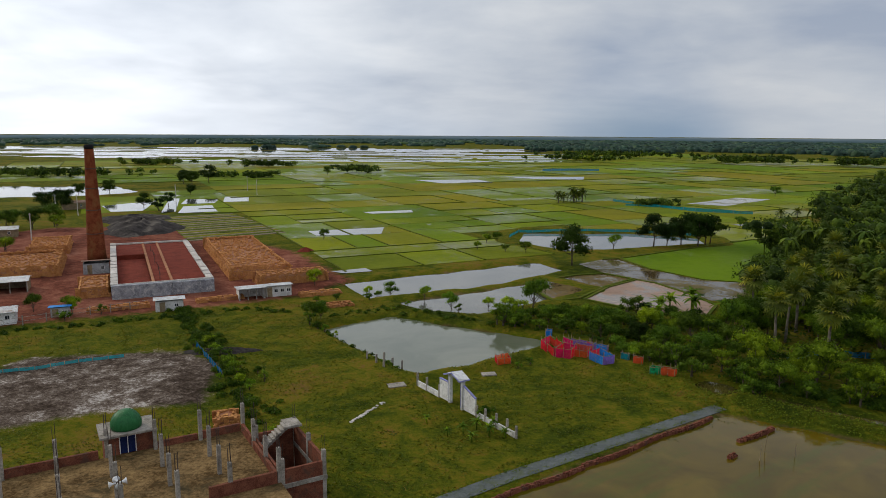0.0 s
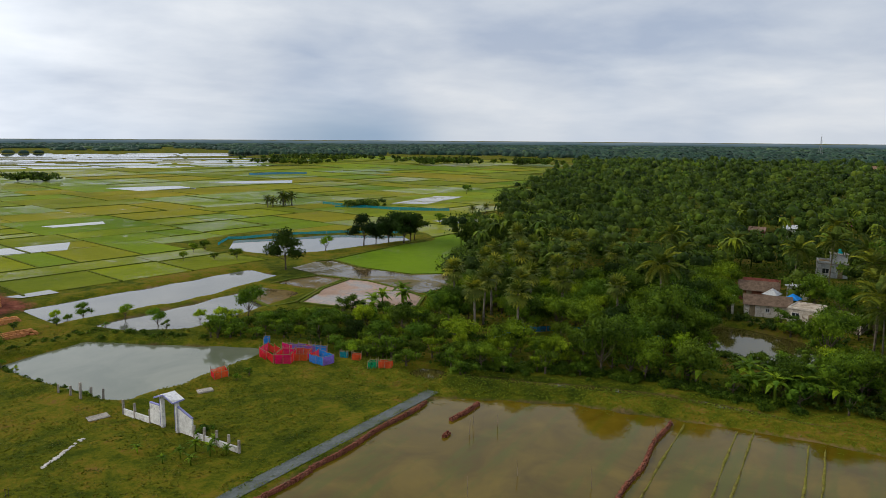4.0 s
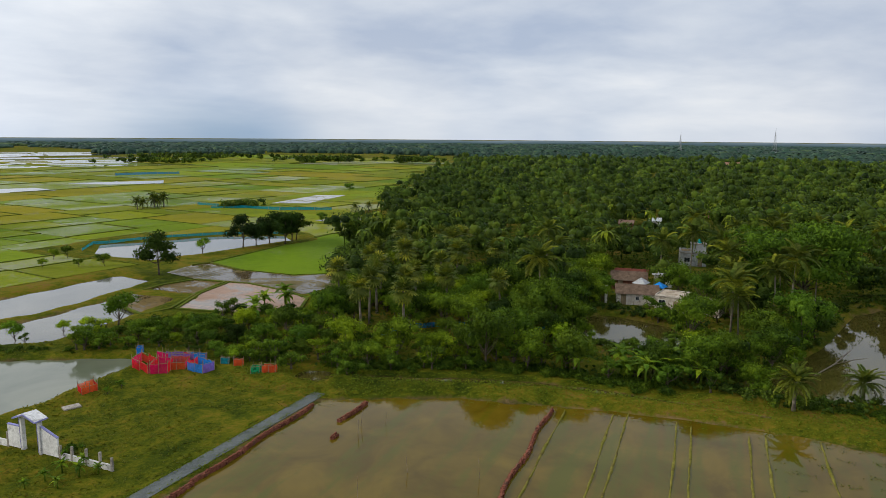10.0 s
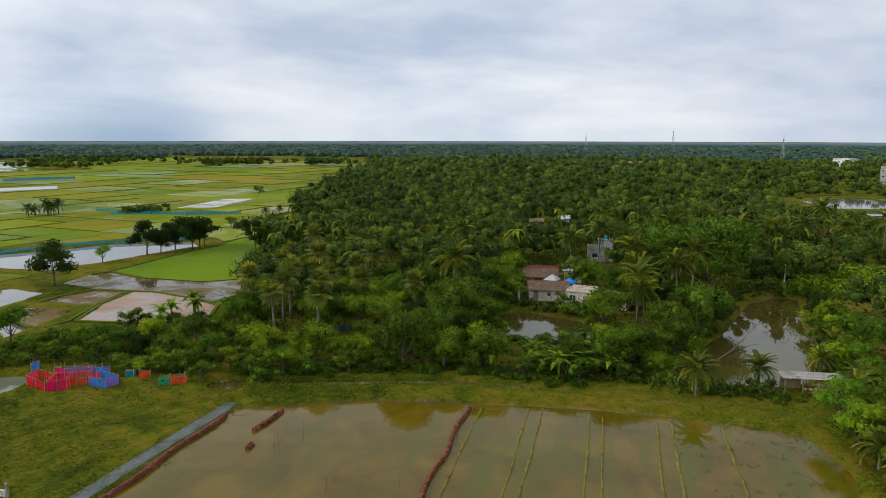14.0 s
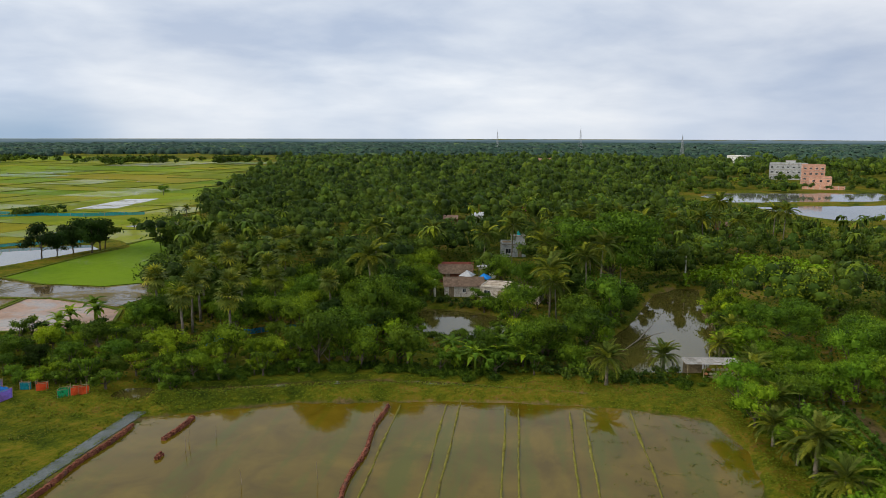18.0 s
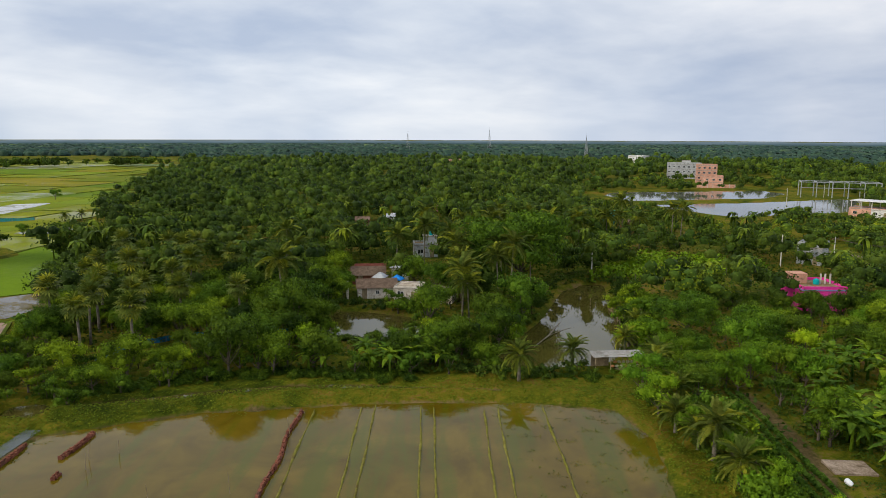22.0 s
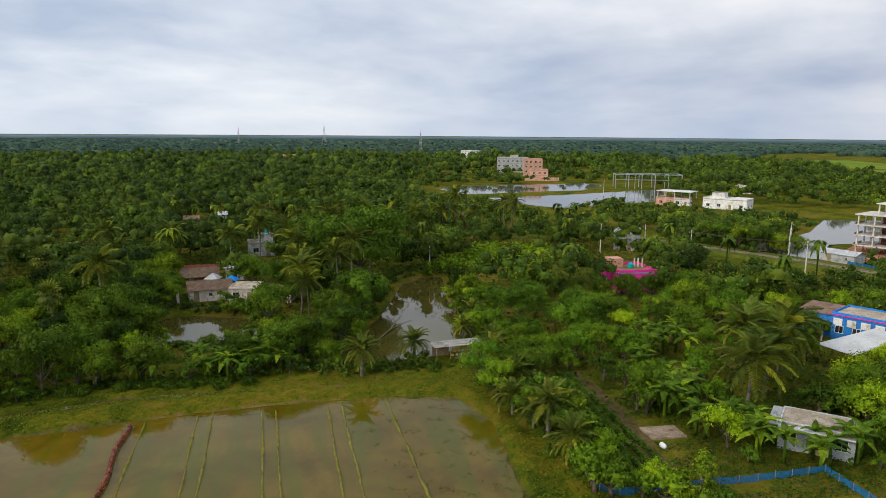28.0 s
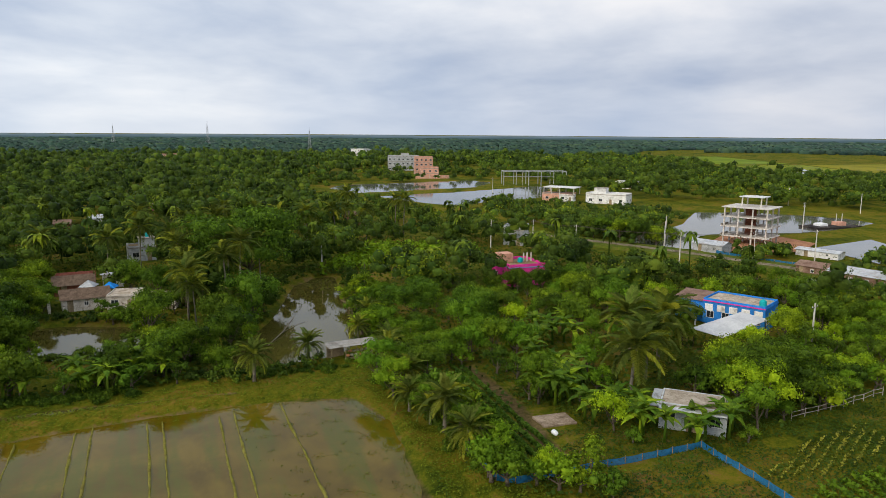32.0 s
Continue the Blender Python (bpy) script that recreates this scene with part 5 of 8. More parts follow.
GLIMPSES = [(175, 185, 4.5, "white"), (175, 150.6, 3.5, "white"), (162, 151, 4, "brick"), (224.6, 169, 3.5, "pink"), (258, 187, 5, "white"), (446, 244, 7, "white"), (206, 81.5, 5, "brick"), (260, 133, 4, "white"), (296, 190, 5, "white"), (322, 176, 5, "white"), (228, 96, 4, "teal")]
WOOD_EAST = [(322, 44), (328, 14), (322, -30), (312, -74), (310, -125), (420, -170), (500, -150), (520, -90), (610, -70), (960, -10), (640, 150), (520, 120), (455, 60), (420, 46), (372, 24)]
LOW_CLEAR = [(90, 7, 3.6), (71, 5.3, 4), (66, -2, 7), (62, 5, 4), (72, -1, 3), (76, 17, 3), (70, 10, 3), (65, 6, 3), (60, 4, 3), (62, -14, 6), (68, -16, 5), (74, -24, 6)] + HOUSES
FAR_CLEAR = [(x * k, y * k, r) for x, y, *_ in GLIMPSES for k, r in ((1.0, 4.5), (0.965, 3.2))] + [(130, 16, 6), (134, 12, 4.5), (322, 140, 15), (308, 128, 12), (300, 112, 10), (288, 80, 9), (296, 58, 9), (310, 46, 9), (322, 36, 8), (372, 62, 12), (380, 90, 10), (335, 152, 12), (440, 100, 10), (424, 120, 9), (99, 93, 5), (104, 86, 4), (512, 165, 12), (500, 142, 12), (431, 114, 14), (677, 253, 12), (310, 22, 9), (310, 4, 9), (390, -8, 9), (203, -38, 11), (187, 24, 6), (143, 20, 7), (137, 19, 4), (132, 18.5, 5.5), (126, 17.5, 4), (134, 53, 8), (128, 62, 5), (97, 84, 8), (100, 78, 8), (92, 76, 6), (104, 90, 6), (106, 97, 6), (115, 96, 4), (112, 103, 4), (138, 105, 5), (131, 99, 6), (134, 101, 6), (127, 96, 6), (122, 92, 5), (121, 69, 11), (570, 393, 10), (217, 228, 3), (219, 189, 4), (150, 44, 13), (165, 45, 13), (158, 30, 9), (180, 20, 6), (165, -13, 7), (170, 0, 7), (150, -36, 7), (158, -30, 7), (120, -18, 9), (174, -22, 6)]
far_woods()

def horizon():
    """The last land under the sky, far behind everything: a glowing, haze-painted ring."""
    m, t = material("painted_haze")
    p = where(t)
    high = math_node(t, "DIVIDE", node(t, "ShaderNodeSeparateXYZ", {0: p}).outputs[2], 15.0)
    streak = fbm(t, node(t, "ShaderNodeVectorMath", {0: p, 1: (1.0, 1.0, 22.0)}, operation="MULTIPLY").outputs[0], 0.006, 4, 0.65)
    # paler and bluer upward: haze put into the emission colour
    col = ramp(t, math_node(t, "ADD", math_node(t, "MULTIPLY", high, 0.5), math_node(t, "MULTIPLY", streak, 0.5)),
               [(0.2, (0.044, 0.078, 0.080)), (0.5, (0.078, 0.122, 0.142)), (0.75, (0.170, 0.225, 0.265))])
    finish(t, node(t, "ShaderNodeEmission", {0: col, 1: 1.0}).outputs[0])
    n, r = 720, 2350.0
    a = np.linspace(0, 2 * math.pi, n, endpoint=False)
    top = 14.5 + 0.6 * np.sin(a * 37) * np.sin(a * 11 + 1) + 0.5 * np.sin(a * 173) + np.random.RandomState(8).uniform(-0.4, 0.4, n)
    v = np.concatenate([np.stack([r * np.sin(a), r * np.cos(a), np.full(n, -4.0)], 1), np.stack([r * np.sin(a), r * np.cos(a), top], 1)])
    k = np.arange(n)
    tagged(new("backdrop", quads("backdrop", v, m, None, np.stack([k, (k + 1) % n, (k + 1) % n + n, k + n], 1))), "glowing backdrop painted as hazy blue land along the horizon", "horizon", kind="structure")


horizon()

# ---- built things ----
PINK = surface("pink_paint", (0.62, 0.03, 0.24), (0.80, 0.06, 0.36), 0.8, stain=(0.45, 0.05, 0.2))
BLUE_PAINT = surface("blue_paint", (0.02, 0.16, 0.52), (0.04, 0.26, 0.70), 0.8, stain=(0.05, 0.16, 0.36))
SALMON = surface("salmon_paint", (0.52, 0.26, 0.18), (0.70, 0.40, 0.29), 0.6, stain=(0.35, 0.2, 0.15))
GREY_WALL = surface("grey_plaster", (0.30, 0.31, 0.32), (0.50, 0.51, 0.51), 0.8, stain=(0.2, 0.2, 0.19))
LILAC = surface("lilac_trim", (0.20, 0.20, 0.42), (0.32, 0.32, 0.56), 1.0)
MOSS_ROOF = surface("mossy_roof", (0.11, 0.07, 0.03), (0.36, 0.265, 0.165), 0.5, stain=(0.17, 0.11, 0.025), stain_scale=0.1, relief=0.2)
THATCH = surface("old_roof", (0.075, 0.05, 0.035), (0.17, 0.12, 0.085), 1.6, relief=0.6)
DOME = surface("green_dome_tiles", (0.010, 0.105, 0.025), (0.022, 0.17, 0.045), 3.0, 0.5, 0.35, specular=0.3)
STONE = surface("kiln_rubble_wall", (0.16, 0.17, 0.19), (0.40, 0.41, 0.43), 1.1, stain=(0.55, 0.54, 0.52), stain_scale=0.2, relief=0.6)
PALE_BLOCK = surface("pale_wall_blocks", (0.42, 0.38, 0.34), (0.66, 0.62, 0.57), 1.2)
RED_DUST = surface("red_brick_dust", (0.115, 0.022, 0.013), (0.20, 0.042, 0.026), 0.6, relief=0.3, random_tint=0)
DRY_BRICK = surface("unfired_brick", (0.34, 0.14, 0.045), (0.60, 0.30, 0.11), 1.0, relief=0.4, stain=(0.42, 0.17, 0.09))
STACK_TOP = surface("brick_rubble", (0.26, 0.11, 0.06), (0.46, 0.24, 0.13), 0.8, relief=0.6)
CHIMNEY = surface("chimney_brick", (0.12, 0.028, 0.012), (0.24, 0.075, 0.032), 0.9, stain=(0.20, 0.095, 0.035), stain_scale=0.06, relief=0.5)
ASH = surface("coal_ash", (0.020, 0.017, 0.016), (0.058, 0.050, 0.046), 0.5, stain=(0.14, 0.12, 0.10), stain_scale=0.03, relief=0.7)
STEEL = surface("rusty_rebar", (0.06, 0.045, 0.04), (0.13, 0.10, 0.085), 2.0, 0.6, 0.1, 0.5)
NAVY = surface("navy_paint", (0.010, 0.016, 0.06), (0.02, 0.03, 0.10), 1.0, 0.5)
TEAL = surface("teal_plastic", (0.0, 0.26, 0.28), (0.02, 0.36, 0.37), 1.0, 0.4, 0.05)
TARP_BLUE = surface("blue_tarpaulin", (0.01, 0.16, 0.48), (0.03, 0.26, 0.66), 1.0, 0.5)
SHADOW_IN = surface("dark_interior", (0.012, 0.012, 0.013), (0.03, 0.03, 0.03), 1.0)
GALV = surface("galvanised_steel", (0.30, 0.31, 0.32), (0.46, 0.47, 0.48), 2.0, 0.45, 0.1, 0.6)
HORN = surface("white_horn_metal", (0.62, 0.63, 0.64), (0.8, 0.8, 0.8), 2.0, 0.35, 0.05)


def glass_material():
    m, t = material("window_glass")
    finish(t, node(t, "ShaderNodeBsdfPrincipled", {"Base Color": (0.02, 0.025, 0.03), "Roughness": 0.08, "Specular IOR Level": 0.6}).outputs[0])
    return m


def net_material(name, colour, cover=0.80):
    """Fishing net: mesh too fine to see, so part of the light goes through."""
    m, t = material(name)
    p = where(t)
    weave = ramp(t, fbm(t, p, 3.0, 4, 0.7), [(0.35, (cover - 0.18,) * 3), (0.65, (min(1, cover + 0.15),) * 3)])
    col = mix_colour(t, fbm(t, p, 1.2, 3, 0.6), (*[c * 0.6 for c in colour], 1), (*colour, 1))
    cloth = node(t, "ShaderNodeBsdfDiffuse", {"Color": col})
    through_it = node(t, "ShaderNodeBsdfTranslucent", {"Color": col})
    body = node(t, "ShaderNodeMixShader", {0: 0.35, 1: cloth.outputs[0], 2: through_it.outputs[0]})
    hole = node(t, "ShaderNodeBsdfTransparent")
    finish(t, node(t, "ShaderNodeMixShader", {0: weave, 1: hole.outputs[0], 2: body.outputs[0]}).outputs[0])
    return m


GLASS = glass_material()
NET = {k: net_material(k + "_net", c) for k, c in {"red": (0.82, 0.025, 0.045), "crimson": (0.80, 0.015, 0.13), "orange": (0.78, 0.11, 0.035), "blue": (0.03, 0.26, 0.80), "violet": (0.26, 0.14, 0.55), "green": (0.02, 0.34, 0.14), "teal": (0.02, 0.30, 0.36), "fence": (0.03, 0.22, 0.46)}.items()}


def between(a, b):
    """The pose whose x runs from a to b on the ground, y away to its left; and the length."""
    dx, dy = b[0] - a[0], b[1] - a[1]
    return pose(a[0], a[1], 0, 0, 0, math.degrees(math.atan2(dy, dx))), math.hypot(dx, dy)


def window(parent, x, y, z, w, h, face=-1, glass=None, trim=None):
    """A framed window set into the wall plane y; face: the side it looks to."""
    s = Shape()
    t, o = 0.07, 0.035 * face
    y0, y1 = sorted((y - 0.02 * face, y + o))
    for a, b, c, d in ((x - w / 2, x + w / 2, z, z + t), (x - w / 2, x + w / 2, z + h - t, z + h), (x - w / 2, x - w / 2 + t, z + t, z + h - t), (x + w / 2 - t, x + w / 2, z + t, z + h - t), (x - t / 3, x + t / 3, z + t, z + h - t)):
        s.box(a, b, y0, y1, c, d)
    wnd = part("window", s, trim or WHITE, parent)
    part("pane", Shape().box(x - w / 2 + t, x + w / 2 - t, min(y, y + 0.012 * face), max(y, y + 0.012 * face), z + t, z + h - t), glass or GLASS, wnd)
    return wnd


def window_side(parent, x, y, z, w, h, face=1):
    """The same in a wall that runs along y."""
    s = Shape()
    t, o = 0.07, 0.035 * face
    x0, x1 = sorted((x - 0.02 * face, x + o))
    for a, b, c, d in ((y - w / 2, y + w / 2, z, z + t), (y - w / 2, y + w / 2, z + h - t, z + h), (y - w / 2, y - w / 2 + t, z + t, z + h - t), (y + w / 2 - t, y + w / 2, z + t, z + h - t)):
        s.box(x0, x1, a, b, c, d)
    wnd = part("window", s, WHITE, parent)
    part("pane", Shape().box(min(x, x + 0.012 * face), max(x, x + 0.012 * face), y - w / 2 + t, y + w / 2 - t, z + t, z + h - t), GLASS, wnd)
    return wnd


def walls(parent, w, d, z0, z1, mat, t=0.25):
    for x0, x1, y0, y1 in ((0, w, 0, t), (0, w, d - t, d), (0, t, t, d - t), (w - t, w, t, d - t)):
        part("wall", Shape().box(x0, x1, y0, y1, z0, z1), mat, parent)


def flat_house(name, label, category, a, b, depth, storeys, wall, roof=None, storey=3.1, bays=3, parapet=0.5, base=0.0, stair=None, trim=None, side=2):
    m, w = between(a, b)
    h = thing(name, label, category, m)
    top = base + storeys * storey
    walls(h, w, depth, -0.4, top, wall)
    for k in range(storeys):
        part("floor_band", Shape().box(-0.08, w + 0.08, -0.08, depth + 0.08, base + (k + 1) * storey - 0.22, base + (k + 1) * storey + 0.02, 0.03), trim or CONCRETE, h)
        for i in range(bays):
            x = w * (i + 0.5) / bays
            if k == 0 and i == bays // 2:
                dr = part("door", Shape().box(x - 0.5, x + 0.5, -0.05, 0.02, base, base + 2.05, 0.01), TIMBER, h)
                part("handle", Shape().box(x + 0.32, x + 0.36, -0.09, -0.05, base + 0.95, base + 1.1), STEEL, dr)
            else:
                window(h, x, 0, base + k * storey + 0.95, min(1.4, w / bays * 0.5), 1.15)
        for i in range(side):
            window_side(h, w, depth * (i + 0.5) / side, base + k * storey + 0.95, 1.1, 1.1, 1)
            window_side(h, 0, depth * (i + 0.5) / side, base + k * storey + 0.95, 1.1, 1.1, -1)
    part("roof", Shape().box(0.2, w - 0.2, 0.2, depth - 0.2, top + 0.02, top + 0.10), roof or MOSS_ROOF, h)
    if parapet:
        for x0, x1, y0, y1 in ((0, w, 0, 0.15), (0, w, depth - 0.15, depth), (0, 0.15, 0.15, depth - 0.15), (w - 0.15, w, 0.15, depth - 0.15)):
            part("parapet", Shape().box(x0, x1, y0, y1, top + 0.02, top + parapet, 0.02), wall, h)
    if stair:
        x0, y0, sw, sd, sh = stair
        part("stair_room", Shape().box(x0, x0 + sw, y0, y0 + sd, top + 0.1, top + sh, 0.04), wall, h)
        part("stair_roof", Shape().box(x0 - 0.2, x0 + sw + 0.2, y0 - 0.2, y0 + sd + 0.2, top + sh, top + sh + 0.14, 0.03), CONCRETE, h)
    return h, w, top


def corrugated(x0, x1, y0, y1, za, zb, wave=0.22, rise=0.025, t=0.02):
    """A tin sheet over x0..x1 that falls from za at y0 to zb at y1."""
    s = Shape()
    n = max(4, int((x1 - x0) / wave * 2))
    v, f = [], []
    for i in range(n + 1):
        x = x0 + (x1 - x0) * i / n
        r = rise if i % 2 else 0
        v += [(x, y0, za + r), (x, y1, zb + r), (x, y0, za + r - t), (x, y1, zb + r - t)]
    for i in range(n):
        k = i * 4
        f += [(k, k + 4, k + 5, k + 1), (k + 2, k + 3, k + 7, k + 6), (k, k + 2, k + 6, k + 4), (k + 1, k + 5, k + 7, k + 3)]
    f += [(0, 1, 3, 2), (n * 4, n * 4 + 2, n * 4 + 3, n * 4 + 1)]
    return s.add(v, f)


def tin_house(label, a, b, depth, h, wall, roof, ridge=0.9, z=0.0, name="tin_roof_house", bays=2, category="house", opened=False):
    m, w = between(a, b)
    o = thing(name, label, category, m @ pose(0, 0, z))
    if opened:
        for i in range(4):
            part("post", Shape().box(w * i / 3 - 0.08, w * i / 3 + 0.08, 0.02, 0.18, -0.3, h), CONCRETE, o)
        part("wall", Shape().box(0, w, depth - 0.2, depth, -0.3, h), wall, o)
        part("wall", Shape().box(0, 0.15, 0.3, depth - 0.2, -0.3, h), wall, o)
        part("wall", Shape().box(w - 0.15, w, 0.3, depth - 0.2, -0.3, h), wall, o)
    else:
        walls(o, w, depth, -0.3, h, wall, 0.18)
        for i in range(bays):
            x = w * (i + 0.5) / bays
            if i == 0:
                part("door", Shape().box(x - 0.45, x + 0.45, -0.04, 0.02, 0, min(1.95, h - 0.1)), TIMBER, o)
            else:
                window(o, x, 0, h * 0.4, 0.7, h * 0.35)
    e = 0.35
    if ridge > 0:
        part("roof_slope", corrugated(-e, w + e, -e, depth / 2, h - 0.05, h + ridge), roof, o)
        part("roof_slope", corrugated(-e, w + e, depth / 2, depth + e, h + ridge, h - 0.05), roof, o)
        for x in (0, w - 0.15):
            part("gable", Shape().add([(x, 0.05, h - 0.02), (x, depth - 0.05, h - 0.02), (x, depth / 2, h + ridge - 0.1), (x + 0.15, 0.05, h - 0.02), (x + 0.15, depth - 0.05, h - 0.02), (x + 0.15, depth / 2, h + ridge - 0.1)],
                                      [(0, 2, 1), (3, 4, 5), (0, 1, 4, 3), (1, 2, 5, 4), (2, 0, 3, 5)]), wall, o)
    else:
        part("roof_slope", corrugated(-e, w + e, -e, depth + e, h + 0.05 - ridge, h + 0.05), roof, o)
    return o


# -- the brick kiln --
KA = 25.0
K = pose(-59.0, 122.8, 0, 0, 0, KA)
KW, KL, KH = 17.6, 52.0, 2.5


def kiln():
    o = thing("brick_kiln", "long brick kiln with grey rubble walls and a red dust roof", "kiln", K)
    part("front_wall", Shape().box(0, 10.2, -0.5, 0.5, -0.3, KH, 0.06), STONE, o)
    part("front_wall", Shape().box(10.25, KW, -0.3, 0.7, -0.3, KH - 0.15, 0.06), STONE, o)
    part("back_wall", Shape().box(0, KW, KL - 0.8, KL, -0.3, KH, 0.06), STONE, o)
    part("side_wall", Shape().box(0, 0.9, 0.5, KL - 0.8, -0.3, KH - 0.25), STONE, o)
    part("side_wall", Shape().box(KW - 0.9, KW, 0.7, KL - 0.8, -0.3, KH - 0.25), STONE, o)
    r = random.Random(3)
    for x0 in (0.0, KW - 1.1):
        y = 0.8
        while y < KL - 3:
            ln = r.uniform(2.6, 3.6)
            part("wall_block", Shape().box(x0 - 0.1, x0 + 1.15, y, y + ln, KH - 0.25, KH + r.uniform(0.0, 0.2), 0.05), PALE_BLOCK, o)
            y += ln + r.uniform(0.3, 0.9)
    part("kerb", Shape().box(0.9, KW - 0.9, 0.5, 0.75, KH - 0.3, KH + 0.1, 0.03), PALE_BLOCK, o)
    part("kerb", Shape().box(0.9, KW - 0.9, KL - 1.1, KL - 0.8, KH - 0.3, KH + 0.08, 0.03), PALE_BLOCK, o)
    # the covered brickwork, lower where it has been opened
    part("dust_cover", Shape().box(7.0, KW - 0.9, 0.7, KL - 0.8, 0.0, KH - 0.35, 0.05), RED_DUST, o)
    part("dust_cover", Shape().box(0.9, 6.95, 35, KL - 0.8, 0.0, KH - 0.3, 0.05), RED_DUST, o)
    part("dust_cover", Shape().box(0.9, 6.95, 0.7, 34.9, 0.0, KH - 1.3, 0.05), RED_DUST, o)
    for x in (6.9, 10.1):
        part("flue_ridge", Shape().box(x, x + 0.5, 0.9, KL - 1.2, KH - 0.4, KH - 0.08, 0.1), STACK_TOP, o)
    for i in range(7):
        part("vent_pipe", Shape().tube([(8.4 + 0.3 * (i % 3), 5 + 5.6 * i, KH - 0.4), (8.45, 5 + 5.6 * i, KH + 0.9)], [0.07, 0.06], 6), STEEL, o)


kiln()
ch = thing("kiln_chimney", "tall tapering chimney of weathered red brick", "chimney", pose(-81.2, 163.2, 0))
rings = [(-0.5, 2.1), (1.2, 2.05), (4, 1.92), (9, 1.70), (14, 1.48), (19, 1.26), (23, 1.08), (25.6, 0.98)]
part("shaft", Shape().tube([(0, 0, z) for z, _ in rings], [r for _, r in rings], 28), CHIMNEY, ch, smooth=True)
part("rim", Shape().tube([(0, 0, 25.6), (0, 0, 26.0), (0, 0, 26.6)], [1.02, 1.06, 0.96], 28), SHADOW_IN, ch, "soot-blackened rim", smooth=True)
for z in (6, 11.5, 16.5, 21):
    r = 1.83 - (z - 6) * 0.044 + 0.03
    part("band", Shape().tube([(0, 0, z), (0, 0, z + 0.18)], [r, r], 28), STEEL, ch, "rusty iron band")


def brick_stack(label, cx, cy, w, l, h, seed, rim=0.0, angle=KA, core=STACK_TOP):
    """A stack of bricks: a rough core faced and topped with uneven courses of bricks."""
    r = random.Random(seed)
    o = thing("brick_stack", label, "brick stack", pose(cx, cy, 0, 0, 0, angle))
    part("core", Shape().box(-w / 2 + 0.3, w / 2 - 0.3, -l / 2 + 0.3, l / 2 - 0.3, -0.2, h - 0.25 - rim, 0.2), core, o)
    s = Shape()
    bw, bl, bh = 0.26, 0.5, 0.24

    def brick(x, y, z, turn):
        m = pose(x, y, z, 0, 0, turn + r.uniform(-14, 14))
        s.box(-bl / 2, bl / 2, -bw / 2, bw / 2, 0, bh, 0, m)
    rows = int(h / bh)
    for k in range(rows):
        inset = 0.06 * k + r.uniform(-0.04, 0.04)
        for side in (-1, 1):
            x = -w / 2
            while x < w / 2:
                if r.random() < 0.93:
                    brick(x, side * (l / 2 - inset - r.uniform(0, 0.12)), k * bh, 0)
                x += bl * r.uniform(0.95, 1.2)
            y = -l / 2
            while y < l / 2:
                if r.random() < 0.93:
                    brick(side * (w / 2 - inset - r.uniform(0, 0.12)), y, k * bh, 90)
                y += bl * r.uniform(0.95, 1.2)
    n = int(w * l * 1.4)
    for _ in range(min(n, 900)):
        x, y = r.uniform(-w / 2 + 0.4, w / 2 - 0.4), r.uniform(-l / 2 + 0.4, l / 2 - 0.4)
        e = min(w / 2 - abs(x), l / 2 - abs(y))
        z = h - 0.3 - (rim if e > 2.2 else 0) + r.uniform(-0.08, 0.18)
        brick(x, y, z, r.choice((0, 90, 30)))
    part("bricks", s, DRY_BRICK, o)["kind"] = "stuff"
    return o


brick_stack("long stack of ochre unfired bricks with a sunken red top", -46.6, 162.5, 12.5, 45, 2.7, 1, 0.5)
brick_stack("low front row of ochre bricks below the big stack", -30.5, 139.5, 14, 5.0, 2.2, 2)
brick_stack("broad stack of orange bricks across the yard", -90.5, 150, 15, 22, 2.5, 3, 0.5)
brick_stack("stepped brick stack beside the kiln wall", -65.4, 129.5, 5.4, 12, 2.0, 4)
brick_stack("brick stack behind the chimney", -99, 176, 9, 18, 2.2, 5, 0.3)
brick_stack("low row of bricks along the yard fence", -54.5, 115.8, 9.5, 1.4, 0.9, 6, angle=27)
brick_stack("low row of bricks along the track", -39.6, 122.8, 8.0, 1.3, 0.8, 7, angle=28)
brick_stack("broken red brick heap by the track", -22.5, 127.5, 7.5, 1.8, 0.9, 8, angle=22)
brick_stack("small heap of orange bricks behind the parapet", -22.2, 69.0, 2.3, 2.6, 1.3, 9, angle=20)
brick_stack("square of laid red bricks on the grass", -18, 119.5, 4.6, 2.6, 0.5, 10, 0.2, 25, RED_DUST)


def mound(name, label, x, y, rx, ry, h, mat, turn=0.0, seed=0, n=30):
    r = np.random.RandomState(seed)
    v, f = [], []
    for i in range(n + 1):
        for j in range(n * 2):
            a, t = math.pi * j / n, i / n
            k = 1 + 0.10 * math.sin(3 * a + seed) + 0.06 * math.sin(7 * a + 1.3 * seed)
            z = h * (1 - t ** 1.7) * (1 + 0.12 * math.sin(5 * a + 9 * t)) + 0.05 * r.uniform(-1, 1) * (i < n)
            v.append((rx * t * k * math.cos(a), ry * t * k * math.sin(a), z - 0.1))
    for i in range(n):
        for j in range(n * 2):
            q = (j + 1) % (n * 2)
            f.append((i * n * 2 + j, (i + 1) * n * 2 + j, (i + 1) * n * 2 + q, i * n * 2 + q))
    return solid(name, Shape().add(v, f), mat, label, "heap", pose(x, y, 0, 0, 0, turn), smooth=True)


